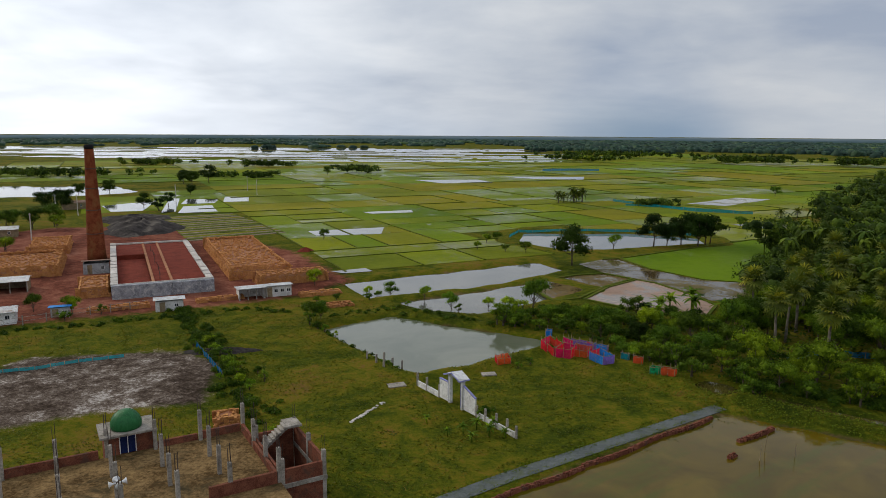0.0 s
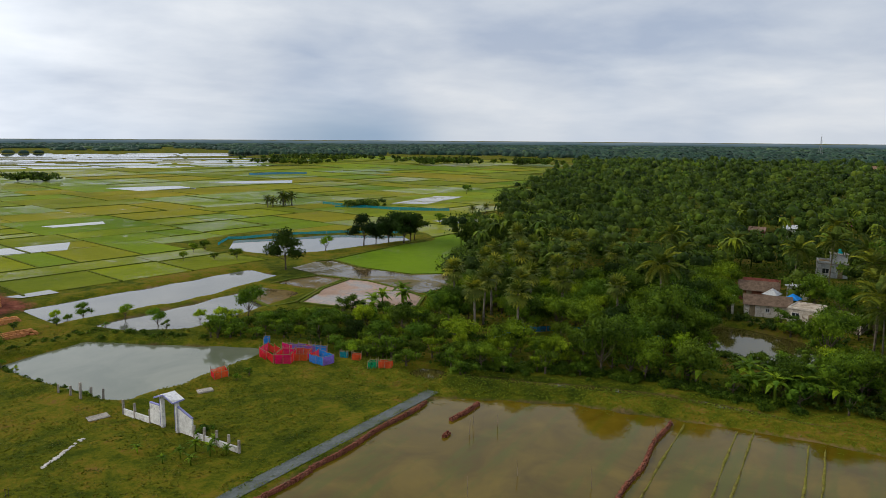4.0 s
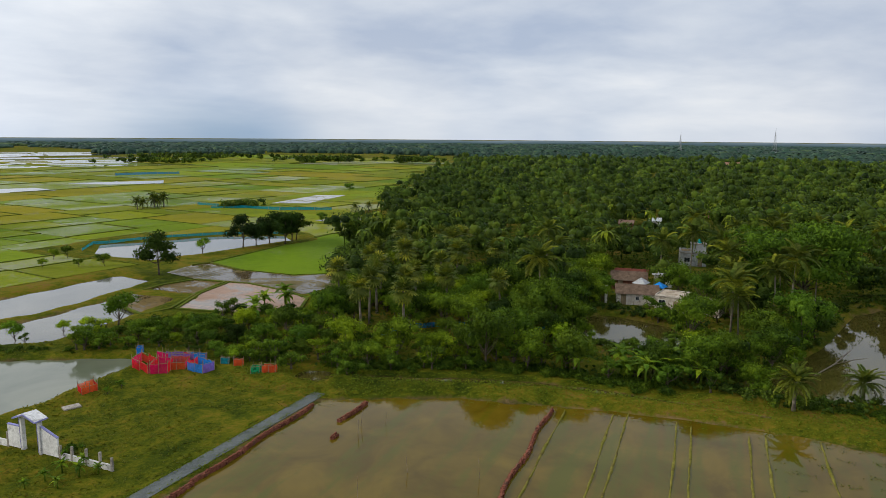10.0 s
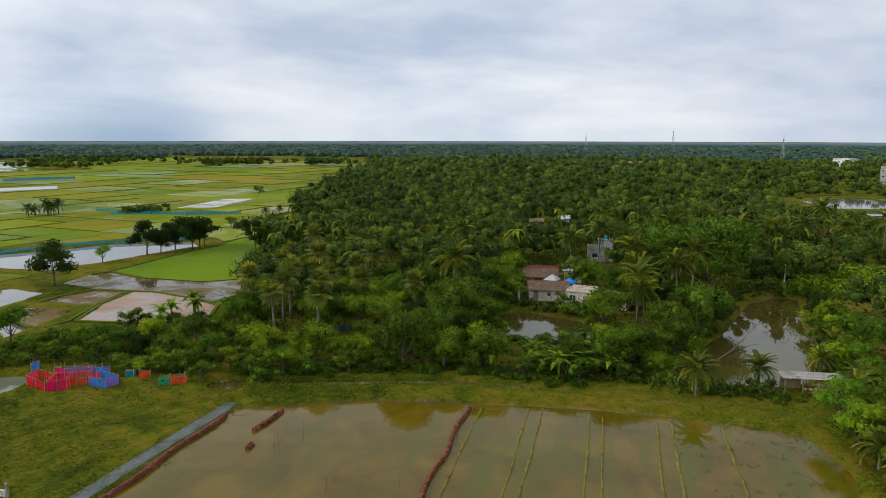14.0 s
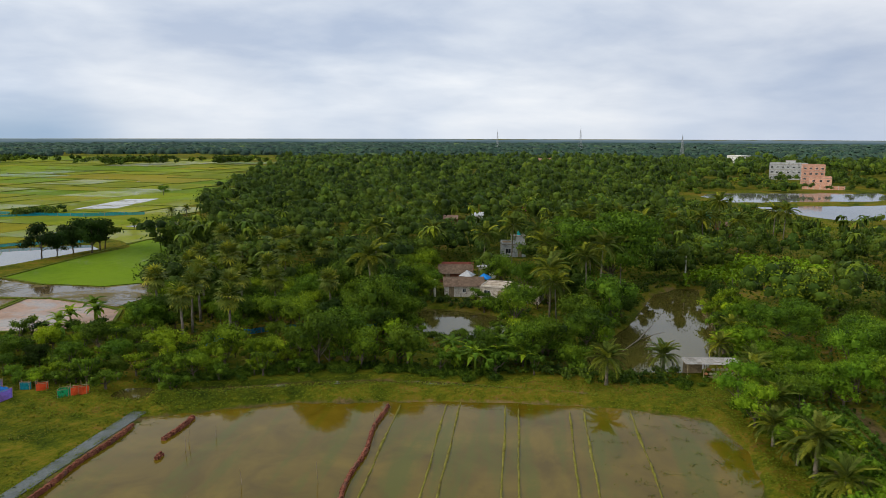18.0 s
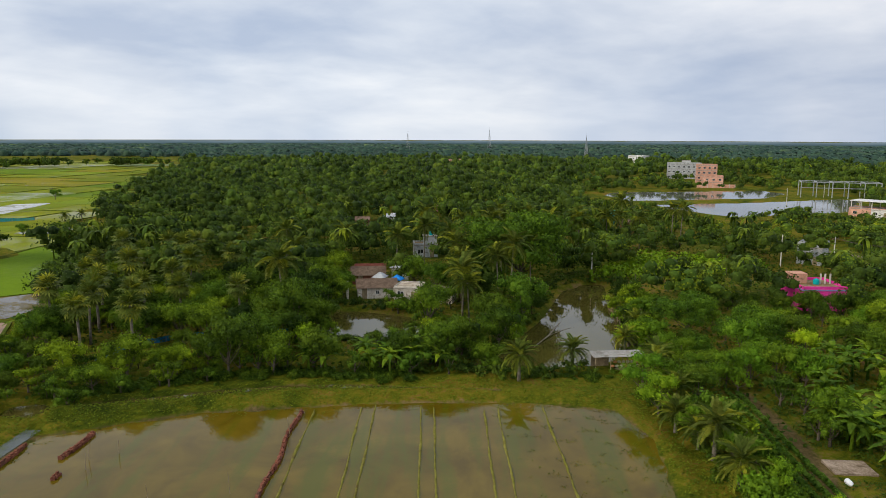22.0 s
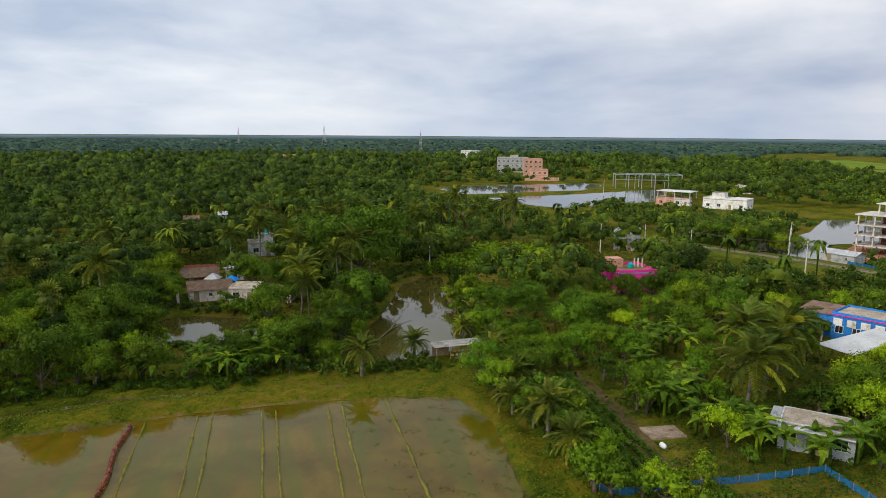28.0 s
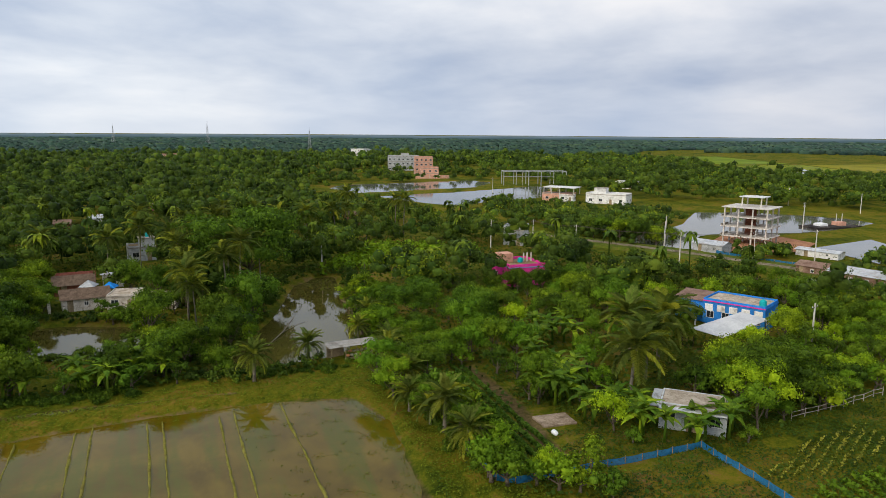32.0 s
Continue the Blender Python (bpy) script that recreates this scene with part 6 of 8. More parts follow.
mound("ash_mound", "large dark heap of coal ash behind the kiln", -92, 214, 11.5, 17, 3.4, ASH, 25, 2)
mound("ash_mound", "low grey spread of ash with a pale top", -104, 236, 13, 13, 1.8, ASH, 0, 5)
mound("earth_heap", "dark heap of spoil on the silt flat", -30, 93.2, 6.0, 1.4, 0.6, ASH, 5, 7, 16)
mound("clay_heap", "small heap of red clay at the field edge", -34.5, 175.2, 2.4, 1.8, 1.0, RED_DUST, 0, 8, 14)

tin_house("small white tin shed by the yard track", (-47.7, 114.1), (-43.6, 115.7), 3.2, 1.7, WHITE, TIN, -0.25, name="tin_shed", category="shed")
tin_house("open-fronted white shed with concrete posts", (-36, 122.3), (-32, 124.3), 3.0, 1.9, WHITE, TIN, -0.2, name="open_shed", category="shed", opened=True)
tin_house("white washroom block with dark doorways", (-31.9, 125.2), (-27.8, 127.1), 2.4, 1.9, WHITE, TIN, -0.15, name="washroom_block", bays=4, category="shed")
tin_house("grey lean-to shed at the foot of the chimney", (-75, 144.5), (-70.5, 146.6), 4.2, 2.2, GREY_WALL, RUST, -0.6, name="lean_to_shed", category="shed")
tin_house("open shed with a rusty tin roof in the brickyard", (-85, 125), (-77.3, 128.3), 5, 2.2, TIMBER, TIN, 0.5, name="yard_shed", category="shed", opened=True)
tin_house("small whitewashed hut by the yard fence", (-70.5, 104.5), (-66.4, 106.6), 3.2, 2.0, WHITE, TIN, 0.6, name="hut", category="hut")
tin_house("small blue-grey hut among bushes", (-63, 110.2), (-60.5, 111.3), 1.8, 1.5, GREY_WALL, TARP_BLUE, -0.2, name="hut", category="hut")
tin_house("low tin-roofed hut among trees", (-127, 192.5), (-119.6, 196.5), 5, 2.2, TIMBER, TIN, 0.7, name="hut", category="hut")
tin_house("dark timber hut at the edge of the flooded land", (-142.5, 264), (-136, 268.5), 4, 2.6, TIMBER, RUST, 0.7, name="hut", category="hut")


def post_fence(label, pts, height, gap, mat, rail=True, name="fence", net=None, w=0.12):
    o = thing(name, label, "fence")
    for a, b in zip(pts, pts[1:]):
        a, b = Vector((*a, 0)), Vector((*b, 0))
        n = max(1, round((b - a).length / gap))
        for i in range(n + (b.to_tuple()[:2] == pts[-1])):
            p = a.lerp(b, i / n)
            z = height_at(p.x, p.y)
            hh = height * (1 + 0.08 * math.sin(p.x * 7 + p.y * 3))
            part("post", Shape().box(p.x - w / 2, p.x + w / 2, p.y - w / 2, p.y + w / 2, z - 0.3, z + hh, w * 0.15), mat, o)
            if rail and i < n:
                q = a.lerp(b, (i + 1) / n)
                zq = height_at(q.x, q.y)
                for k in (0.45, 0.88):
                    part("rail", Shape().bar((p.x, p.y, z + height * k), (q.x, q.y, zq + height * k), 0.05), mat, o)
            if net and i < n:
                q = a.lerp(b, (i + 1) / n)
                zq = height_at(q.x, q.y)
                part("net", net_panel(p, q, z, zq, height * 0.92), net, o)
    return o


def net_panel(p, q, zp, zq, h):
    """A hanging net between two posts: it sags at the top and billows a little."""
    s = Shape()
    v, f = [], []
    d = (q - p)
    side = Vector((-d.y, d.x, 0)).normalized()
    n = 4
    for i in range(n + 1):
        t = i / n
        b = 4 * t * (1 - t)
        for k in range(3):
            u = k / 2
            c = p.lerp(q, t) + side * 0.09 * b * (1 - abs(u - 0.5)) * math.sin(p.x * 5 + q.y)
            v.append((c.x, c.y, zp + (zq - zp) * t + u * h - (0.09 * h * b if k == 2 else 0.0)))
    for i in range(n):
        for k in range(2):
            f.append((i * 3 + k, (i + 1) * 3 + k, (i + 1) * 3 + k + 1, i * 3 + k + 1))
    return s.add(v, f)


post_fence("concrete posts and rails along the brickyard", [(-92, 82), (-67.4, 103.6), (-60.1, 110.4), (-50.2, 117.6)], 1.5, 3.0, CONCRETE)
post_fence("sagging blue net beside the weedy bank", [(-34.6, 95.6), (-30.6, 89), (-27, 83)], 1.0, 1.5, TIMBER, False, "net_fence", NET["fence"], 0.06)
post_fence("blue and green net strung across the silt flat", [(-56, 83), (-50, 86.4), (-46, 89.2), (-42.5, 90.6)], 0.55, 1.6, TIMBER, False, "net_fence", NET["teal"], 0.06)
post_fence("bright blue net fence round the vegetable garden", [(59.3, 11.0), (55.5, 8.9), (59.5, 2.8), (64, -3.4), (68, -9.0), (64, -11.8), (59.8, -14.7), (54, -18.5)], 0.85, 1.9, TIMBER, False, "net_fence", NET["fence"], 0.06)
post_fence("low blue net along the bank of the pond", [(19, 199), (23, 211), (40, 213.5), (57, 213), (75, 204.5)], 0.9, 4.5, TIMBER, False, "net_fence", NET["teal"], 0.08)
post_fence("blue net round a flooded plot", [(76, 292), (92, 283), (112, 268)], 1.0, 5, TIMBER, False, "net_fence", NET["teal"], 0.08)
post_fence("green net along a far rice plot", [(75, 309.4), (86, 290), (97.4, 270.7), (116, 262)], 1.3, 6, TIMBER, False, "net_fence", NET["teal"], 0.08)
post_fence("blue net round a far fish pond", [(77.7, 552), (100, 560), (122.8, 556.7)], 2.0, 8, TIMBER, False, "net_fence", NET["fence"], 0.12)
post_fence("blue net fence along the lake shore", [(188.5, -22), (178, -33), (171, -43), (168, -52)], 1.1, 3.5, TIMBER, False, "net_fence", NET["fence"], 0.08)
post_fence("blue net under the trees of the grove", [(46, 90.5), (52, 93), (60, 91), (66, 85), (73, 79)], 1.0, 2.4, TIMBER, False, "net_fence", NET["fence"], 0.06)
post_fence("twig fence standing in the pond", [(116.5, 47.8), (113, 45.2), (108.5, 42.8)], 1.1, 0.5, TIMBER, True, "twig_fence", None, 0.05)

# -- the unfinished mosque --
MOSQUE_FLOOR = surface("stained_roof_slab", (0.080, 0.046, 0.016), (0.31, 0.20, 0.088), 0.55, stain=(0.070, 0.052, 0.024), stain_scale=0.07, relief=0.2)
MQ = pose(-17.8, 59.5, 0, 0, 0, 30.2)


def mosque():
    o = thing("mosque", "unfinished single-storey mosque with bare columns and a green dome", "mosque", MQ)
    z = 3.6
    part("wall", Shape().box(-30, 0, -0.35, -0.1, -0.3, z - 0.2), BRICK, o)
    part("wall", Shape().box(-0.25, 0, -16, -0.35, -0.3, z - 0.2), BRICK, o)
    part("wall", Shape().box(-30, -0.25, -16.2, -16, -0.3, z - 0.2), BRICK, o)
    part("roof_slab", Shape().box(-30, 0.1, -16.3, 0.0, z - 0.2, z, 0.02), MOSQUE_FLOOR, o, "stained and puddled concrete roof")
    for x0, x1, y0, y1, h in ((-30, -11.6, -0.2, 0.05, 0.75), (-7.1, -3.85, -0.2, 0.05, 0.55), (-3.45, -0.2, -0.2, 0.05, 0.7), (-0.2, 0.05, -3.6, -0.5, 0.8), (-0.2, 0.05, -10.7, -4.1, 0.6), (-5.2, -0.2, -11.1, -10.85, 0.95), (-9.5, -7.4, -11.6, -11.35, 0.6)):
        part("parapet", Shape().box(x0, x1, y0, y1, z, z + h, 0.02), BRICK, o)
    r = random.Random(5)
    for i in range(7):
        for j in range(4):
            u, v = -3.65 * i, -0.35 - 3.52 * j
            if i == 3 and j == 0:
                v += 0.4
            hgt = 2.6 + r.uniform(-0.25, 0.2)
            c = part("column", Shape().box(u - 0.15, u + 0.15, v - 0.15, v + 0.15, z, z + hgt, 0.02), CONCRETE, o)
            for a, b in ((-0.09, -0.09), (0.09, -0.09), (0.09, 0.09), (-0.09, 0.09)):
                part("rebar", Shape().tube([(u + a, v + b, z + hgt - 0.05), (u + a + r.uniform(-0.05, 0.05), v + b + r.uniform(-0.05, 0.05), z + hgt + r.uniform(0.95, 1.5))], [0.02, 0.02], 5), STEEL, c)
    # the niche room that carries the dome
    x0, x1, zt = -11.1, -7.4, 5.45
    for a, b, c, d in ((x0, -10.0, 0.05, 0.3), (-8.7, x1, 0.05, 0.3), (x0, x1, 2.35, 2.6), (x0, x0 + 0.25, 0.3, 2.35), (x1 - 0.25, x1, 0.3, 2.35)):
        part("niche_wall", Shape().box(a, b, c, d, -0.3, zt - 0.15), BRICK, o)
    part("niche_wall", Shape().box(-10.0, -8.7, 0.05, 0.3, zt - 0.35, zt - 0.15), BRICK, o)
    part("niche_roof", Shape().box(x0 - 0.35, x1 + 0.3, -0.55, 2.8, zt - 0.15, zt + 0.03, 0.02), CONCRETE, o)
    dr = part("blue_door", Shape().box(-9.92, -8.78, 0.1, 0.16, z, z + 1.5), NAVY, o, "dark blue double door in a white frame")
    for a, b, c, d in ((-10.0, -9.92, z, z + 1.58), (-8.78, -8.7, z, z + 1.58), (-9.92, -8.78, z + 1.5, z + 1.58), (-9.38, -9.32, z, z + 1.5)):
        part("frame_bar", Shape().box(a, b, 0.04, 0.09, c, d), WHITE, dr)
    prof = [(1.18, -0.02), (1.22, 0.22), (1.2, 0.52), (1.1, 0.83), (0.9, 1.13), (0.62, 1.36), (0.32, 1.49), (0.04, 1.53)]
    dome = part("dome", Shape().tube([(-9.3, 1.1, zt + 0.03 + h) for _, h in prof], [q for q, _ in prof], 32), DOME, o, "glossy green tiled dome", smooth=True)
    for k in range(16):
        a = k * math.pi / 8
        part("dome_rib", Shape().tube([(-9.3 + (q + 0.006) * math.cos(a), 1.1 + (q + 0.006) * math.sin(a), zt + 0.03 + h) for q, h in prof[:-1]], [0.012] * 7, 4), DOME, dome)
    # stair tower on the far side
    for a, b, c, d, h in ((0.15, 3.8, -3.6, -3.35, 4.5), (3.55, 3.8, -10.6, -3.6, 4.7), (0.15, 3.55, -10.85, -10.6, 4.4), (0.15, 0.35, -10.6, -3.6, 4.2)):
        part("tower_wall", Shape().box(a, b, c, d, -0.3, h, 0.02), BRICK, o)
    for a, b in ((0.3, -3.5), (3.65, -3.5), (3.65, -10.7), (0.3, -10.7), (3.65, -7.2)):
        part("column", Shape().box(a - 0.16, a + 0.16, b - 0.16, b + 0.16, -0.3, 5.3, 0.02), CONCRETE, o)
        for k in (-0.08, 0.08):
            part("rebar", Shape().tube([(a + k, b, 5.25), (a + k * 1.3, b + 0.04, 6.5)], [0.016, 0.016], 5), STEEL, o)
    part("tower_beam", Shape().box(0.1, 3.85, -10.95, -10.5, 2.9, 3.25, 0.02), CONCRETE, o)
    part("tower_beam", Shape().box(3.5, 3.9, -10.5, -3.3, 2.9, 3.25, 0.02), CONCRETE, o)
    st = part("stair", Shape().add([(0.4, -5.2, 3.7), (0.4, -4.0, 3.7), (2.5, -4.0, 5.3), (2.5, -5.2, 5.3), (0.4, -5.2, 3.5), (0.4, -4.0, 3.5), (2.5, -4.0, 5.1), (2.5, -5.2, 5.1)],
                                   [(0, 1, 2, 3), (7, 6, 5, 4), (0, 4, 5, 1), (1, 5, 6, 2), (2, 6, 7, 3), (3, 7, 4, 0)]), CONCRETE, o)
    for k in range(8):
        part("tread", Shape().box(0.4 + 0.262 * k, 0.4 + 0.262 * (k + 1), -5.2, -4.0, 3.62 + 0.2 * k, 3.9 + 0.2 * k, 0.01), CONCRETE, st)
    part("stair_landing", Shape().box(2.5, 3.8, -5.2, -3.4, 5.1, 5.3, 0.02), CONCRETE, o)


mosque()
hp = thing("loudspeaker_mast", "pole with four white horn loudspeakers on the mosque roof", "loudspeaker", pose(-22.6, 45.9, 3.6))
part("pole", Shape().tube([(0, 0, 0), (0, 0, 2.15)], [0.05, 0.045], 8), STEEL, hp)
for k in range(4):
    a = radians(35 + 90 * k)
    c, s_ = math.cos(a), math.sin(a)
    horn = part("horn", Shape().tube([(0.1 * c, 0.1 * s_, 2.05), (0.32 * c, 0.32 * s_, 2.05), (0.5 * c, 0.5 * s_, 2.05), (0.58 * c, 0.58 * s_, 2.05)], [0.05, 0.08, 0.18, 0.26], 14), HORN, hp, smooth=True)
    part("driver", Shape().tube([(0.02 * c, 0.02 * s_, 2.05), (0.1 * c, 0.1 * s_, 2.05)], [0.07, 0.07], 10), STEEL, horn)

# -- the gate and its wall --
GT = pose(1.65, 74.15, 0.0, 0, 0, -55.2)


def gate():
    o = thing("gateway", "white gateway with a small pitched roof and lilac trim", "gate", GT)
    for x in (-1.3, 1.05):
        part("pillar", Shape().box(x, x + 0.28, -0.2, 0.2, -0.3, 3.3, 0.02), WHITE, o)
        part("pillar_edge", Shape().box(x - 0.02, x + 0.03, -0.225, -0.2, 0.2, 3.25), LILAC, o)
    part("lintel", Shape().box(-1.45, 1.45, -0.22, 0.22, 3.3, 3.5, 0.02), WHITE, o)
    for s_ in (-1, 1):
        v = [(0, -0.7, 4.0), (0, 0.7, 4.0), (s_ * 1.5, 0.7, 3.42), (s_ * 1.5, -0.7, 3.42)]
        v += [(x, y, z - 0.1) for x, y, z in v]
        part("roof_slope", Shape().add(v, [(0, 1, 2, 3), (7, 6, 5, 4), (0, 4, 5, 1), (1, 5, 6, 2), (2, 6, 7, 3), (3, 7, 4, 0)]), WHITE, o)
        part("trim", Shape().bar((0, -0.73, 3.95), (s_ * 1.5, -0.73, 3.37), 0.06, 0.14), LILAC, o)
        part("trim", Shape().bar((s_ * 1.52, -0.7, 3.38), (s_ * 1.52, 0.7, 3.38), 0.06, 0.14), LILAC, o)
    part("pediment", Shape().add([(-1.3, -0.3, 3.5), (1.3, -0.3, 3.5), (0, -0.3, 3.95), (-1.3, -0.2, 3.5), (1.3, -0.2, 3.5), (0, -0.2, 3.95)], [(0, 1, 2), (5, 4, 3), (0, 3, 4, 1), (1, 4, 5, 2), (2, 5, 3, 0)]), WHITE, o)
    for x0, x1, h0, h1 in ((-3.15, -1.34, 2.3, 2.3), (1.36, 3.5, 2.75, 1.95)):
        v = [(x0, -0.09, 0.1), (x1, -0.09, 0.1), (x1, -0.09, h1), (x0, -0.09, h0), (x0, 0.09, 0.1), (x1, 0.09, 0.1), (x1, 0.09, h1), (x0, 0.09, h0)]
        pn = part("wing_wall", Shape().add(v, [(0, 1, 2, 3), (7, 6, 5, 4), (0, 4, 5, 1), (1, 5, 6, 2), (2, 6, 7, 3), (3, 7, 4, 0)]), WHITE, o)
        part("coping", Shape().bar((x0, 0, h0 + 0.04), (x1, 0, h1 + 0.04), 0.24, 0.09), LILAC, pn)
    w = thing("boundary_wall", "low whitewashed wall with bare concrete posts", "wall", GT)
    for x0, x1 in ((-7.9, -3.25), (3.6, 10.1)):
        part("low_wall", Shape().box(x0, x1, -0.07, 0.07, -0.3, 0.62, 0.02), WHITE, w)
    for x in (-7.9, -5.9, -3.3, 3.7, 5.2, 7.0, 8.7, 10.1):
        part("post", Shape().box(x - 0.1, x + 0.1, -0.1, 0.1, -0.3, 1.45 + 0.15 * math.sin(x * 3), 0.02), CONCRETE, w)


gate()
for i, (x, y, h) in enumerate(((-9.9, 89.6, 1.1), (-8.5, 87.9, 1.2), (-7.4, 86.3, 2.0), (-6.4, 87.6, 1.1), (-5.1, 86.6, 1.4))):
    solid("concrete_post", Shape().box(-0.11, 0.11, -0.11, 0.11, -0.4, h, 0.02), CONCRETE, "bare concrete post on the pond bank", "post", pose(x, y, height_at(x, y), 2, 1.5, 20 * i), "posts on the pond bank")
rub = Shape()
rubr = random.Random(12)
for k in range(46):
    t = rubr.random()
    rub.box(-0.16, 0.16, -0.1, 0.1, -0.05, rubr.uniform(0.05, 0.13), 0.02, pose(-9.5 + 3.1 * t + rubr.uniform(-0.15, 0.15), 69.5 + 5.7 * t + rubr.uniform(-0.15, 0.15), height_at(-9.5 + 3.1 * t, 69.5 + 5.7 * t) + 0.03, 0, 0, rubr.uniform(0, 180)))
solid("rubble_line", rub, PALE_BLOCK, "line of pale rubble across the meadow", "rubble", kind="stuff")
solid("concrete_slab", Shape().box(-1.1, 1.1, -0.7, 0.7, -0.1, 0.12, 0.03), CONCRETE, "worn concrete slab on the grass", "slab", pose(-5.4, 80.6, height_at(-5.4, 80.6), 0, 0, 20))
solid("concrete_slab", Shape().box(-0.9, 0.9, -0.6, 0.6, -0.1, 0.2, 0.03), CONCRETE, "pale slab over a small pit in the grass", "slab", pose(5.9, 84.6, height_at(5.9, 84.6), 0, 0, 10))

# -- the net pens on the grass --


def pen(label, corners, height, colours):
    o = thing("net_pen", label, "net pen", group="net pens on the grass")
    pts = [Vector((*c, 0)) for c in corners]
    for i, (a, b) in enumerate(zip(pts, pts[1:] + pts[:1])):
        za, zb = height_at(a.x, a.y), height_at(b.x, b.y)
        n = max(1, round((b - a).length / 1.1))
        for k in range(n):
            p, q = a.lerp(b, k / n), a.lerp(b, (k + 1) / n)
            part("net", net_panel(p, q, za, zb, height), NET[colours[i % len(colours)]], o)
            t = height * 1.3 + 0.25 * math.sin(p.x * 9 + p.y * 5)
            part("stake", Shape().tube([(p.x, p.y, za - 0.2), (p.x + 0.04, p.y, za + t)], [0.035, 0.028], 6), TIMBER, o)
        part("rail", Shape().tube([(a.x, a.y, za + height), (b.x, b.y, zb + height)], [0.025, 0.025], 5), TIMBER, o)
    return o


pen("pen of scarlet netting on bamboo stakes", [(13.7, 94), (15.2, 92), (16.6, 93.8), (15.2, 95.8)], 1.25, ["red", "crimson"])
pen("pen of crimson netting on bamboo stakes", [(15.4, 91.8), (17.3, 90.7), (18.4, 92.5), (16.8, 93.6)], 1.35, ["crimson", "red"])
pen("pen of orange-red netting with bamboo rails", [(17.6, 92.1), (19.5, 90.9), (20.5, 92.5), (18.5, 93.8)], 1.0, ["orange", "crimson"])
pen("pen of bright blue netting on stakes", [(19.7, 90.6), (21, 88.2), (22.6, 88.6), (21.2, 91.2)], 1.2, ["blue", "violet", "blue", "red"])
pen("pen of violet netting behind the red pens", [(17.2, 96.4), (20.3, 95), (20.8, 93.2), (18.2, 94.4)], 1.2, ["violet", "crimson"])
pen("pen of dark blue netting beside the shrubs", [(20.6, 95), (22.8, 93), (22.2, 91.4), (21.1, 92.9)], 1.2, ["blue", "violet"])
pen("small pen of green netting", [(26.0, 84.6), (26.9, 83.7), (27.4, 84.6), (26.6, 85.4)], 0.95, ["green"])
pen("small pen of orange netting", [(27.1, 83.5), (28.4, 82.3), (29, 83.2), (27.7, 84.4)], 1.0, ["orange"])
pen("small teal net pen under the trees", [(23.8, 90.2), (24.6, 89.5), (25, 90.2), (24.2, 90.9)], 0.9, ["teal"])
pen("small rust-coloured net pen under the trees", [(25, 88.5), (25.9, 87.7), (26.3, 88.4), (25.4, 89.2)], 0.9, ["orange"])
pen("low pen of orange-red netting on the pond bank", [(7.2, 87.2), (9.0, 88.2), (8.7, 89.2), (6.9, 88.2)], 0.9, ["orange", "red"])
pen("blue net pen at the corner of the pond", [(15.3, 100.8), (16, 100.2), (16.3, 100.9), (15.7, 101.4)], 1.0, ["blue"])

# ---- the flooded field: brick edging, bunds, weeds ----
def brick_row(label, a, b, seed, w=0.36, courses=2):
    r = random.Random(seed)
    a, b = Vector((*a, 0)), Vector((*b, 0))
    d = (b - a)
    n = int(d.length / 0.2)
    turn = math.degrees(math.atan2(d.y, d.x))
    s = Shape()
    side = Vector((-d.y, d.x, 0)).normalized()
    for i in range(n):
        p = a.lerp(b, i / n) + side * 0.18 * math.sin(i * 0.11 + seed)
        if r.random() < 0.06:
            continue
        for k in range(-1, 2):
            q = p + side * (k * w / 2.6 + r.uniform(-0.06, 0.06))
            s.box(-0.125, 0.125, -0.07, 0.07, -0.35, 0.02 + (0.16 if k == 0 else 0.05) + r.uniform(-0.06, 0.06), 0.01, pose(q.x, q.y, 0, 0, 0, turn + r.choice((0, 90)) + r.uniform(-25, 25)))
    ob = solid("brick_edging", s, BRICK, label, "brick edging", kind="stuff")
    return ob


brick_row("long row of broken red bricks at the water's edge", (-4, 48.2), (13, 60.1), 1, 0.26)
brick_row("row of broken red bricks between gravel and flood water", (13, 60.1), (29, 71.5), 2, 0.26)
brick_row("short row of red bricks standing in the flood water", (29.5, 65.7), (34.3, 68.9), 3)
brick_row("tiny heap of bricks in the flood water", (27.0, 62.3), (27.9, 62.9), 5)
brick_row("long row of red bricks across the flooded field", (22, 34.6), (50.9, 56.2), 4, 0.2)


def ridge(label, a, b, width, seed, top=0.10):
    """A mud ridge just above the water, soft-sided and broken at the ends."""
    r = random.Random(seed)
    a, b = Vector((*a, 0)), Vector((*b, 0))
    d = b - a
    side = Vector((-d.y, d.x, 0)).normalized()
    n = max(6, int(d.length / 0.8))
    v, f = [], []
    for i in range(n + 1):
        t = i / n
        c = a.lerp(b, t) + side * (0.04 * math.sin(t * 17 + seed) + r.uniform(-0.04, 0.04))
        w = width * (0.75 + 0.35 * math.sin(t * 23 + seed * 2) * math.sin(t * 7)) * (0.3 if i in (0, n) else 1)
        h = -0.22 + top * (0.75 + 0.5 * math.sin(t * 31 + seed)) + r.uniform(-0.02, 0.02)
        v += [c - side * w + Vector((0, 0, -0.5)), c - side * w * 0.45 + Vector((0, 0, h)), c + side * w * 0.45 + Vector((0, 0, h)), c + side * w + Vector((0, 0, -0.5))]
    for i in range(n):
        k = i * 4
        f += [(k, k + 4, k + 5, k + 1), (k + 1, k + 5, k + 6, k + 2), (k + 2, k + 6, k + 7, k + 3)]
    return solid("field_ridge", Shape().add(v, f), RIDGE, label, "field ridge", None, "ridges in the flooded field", smooth=True)


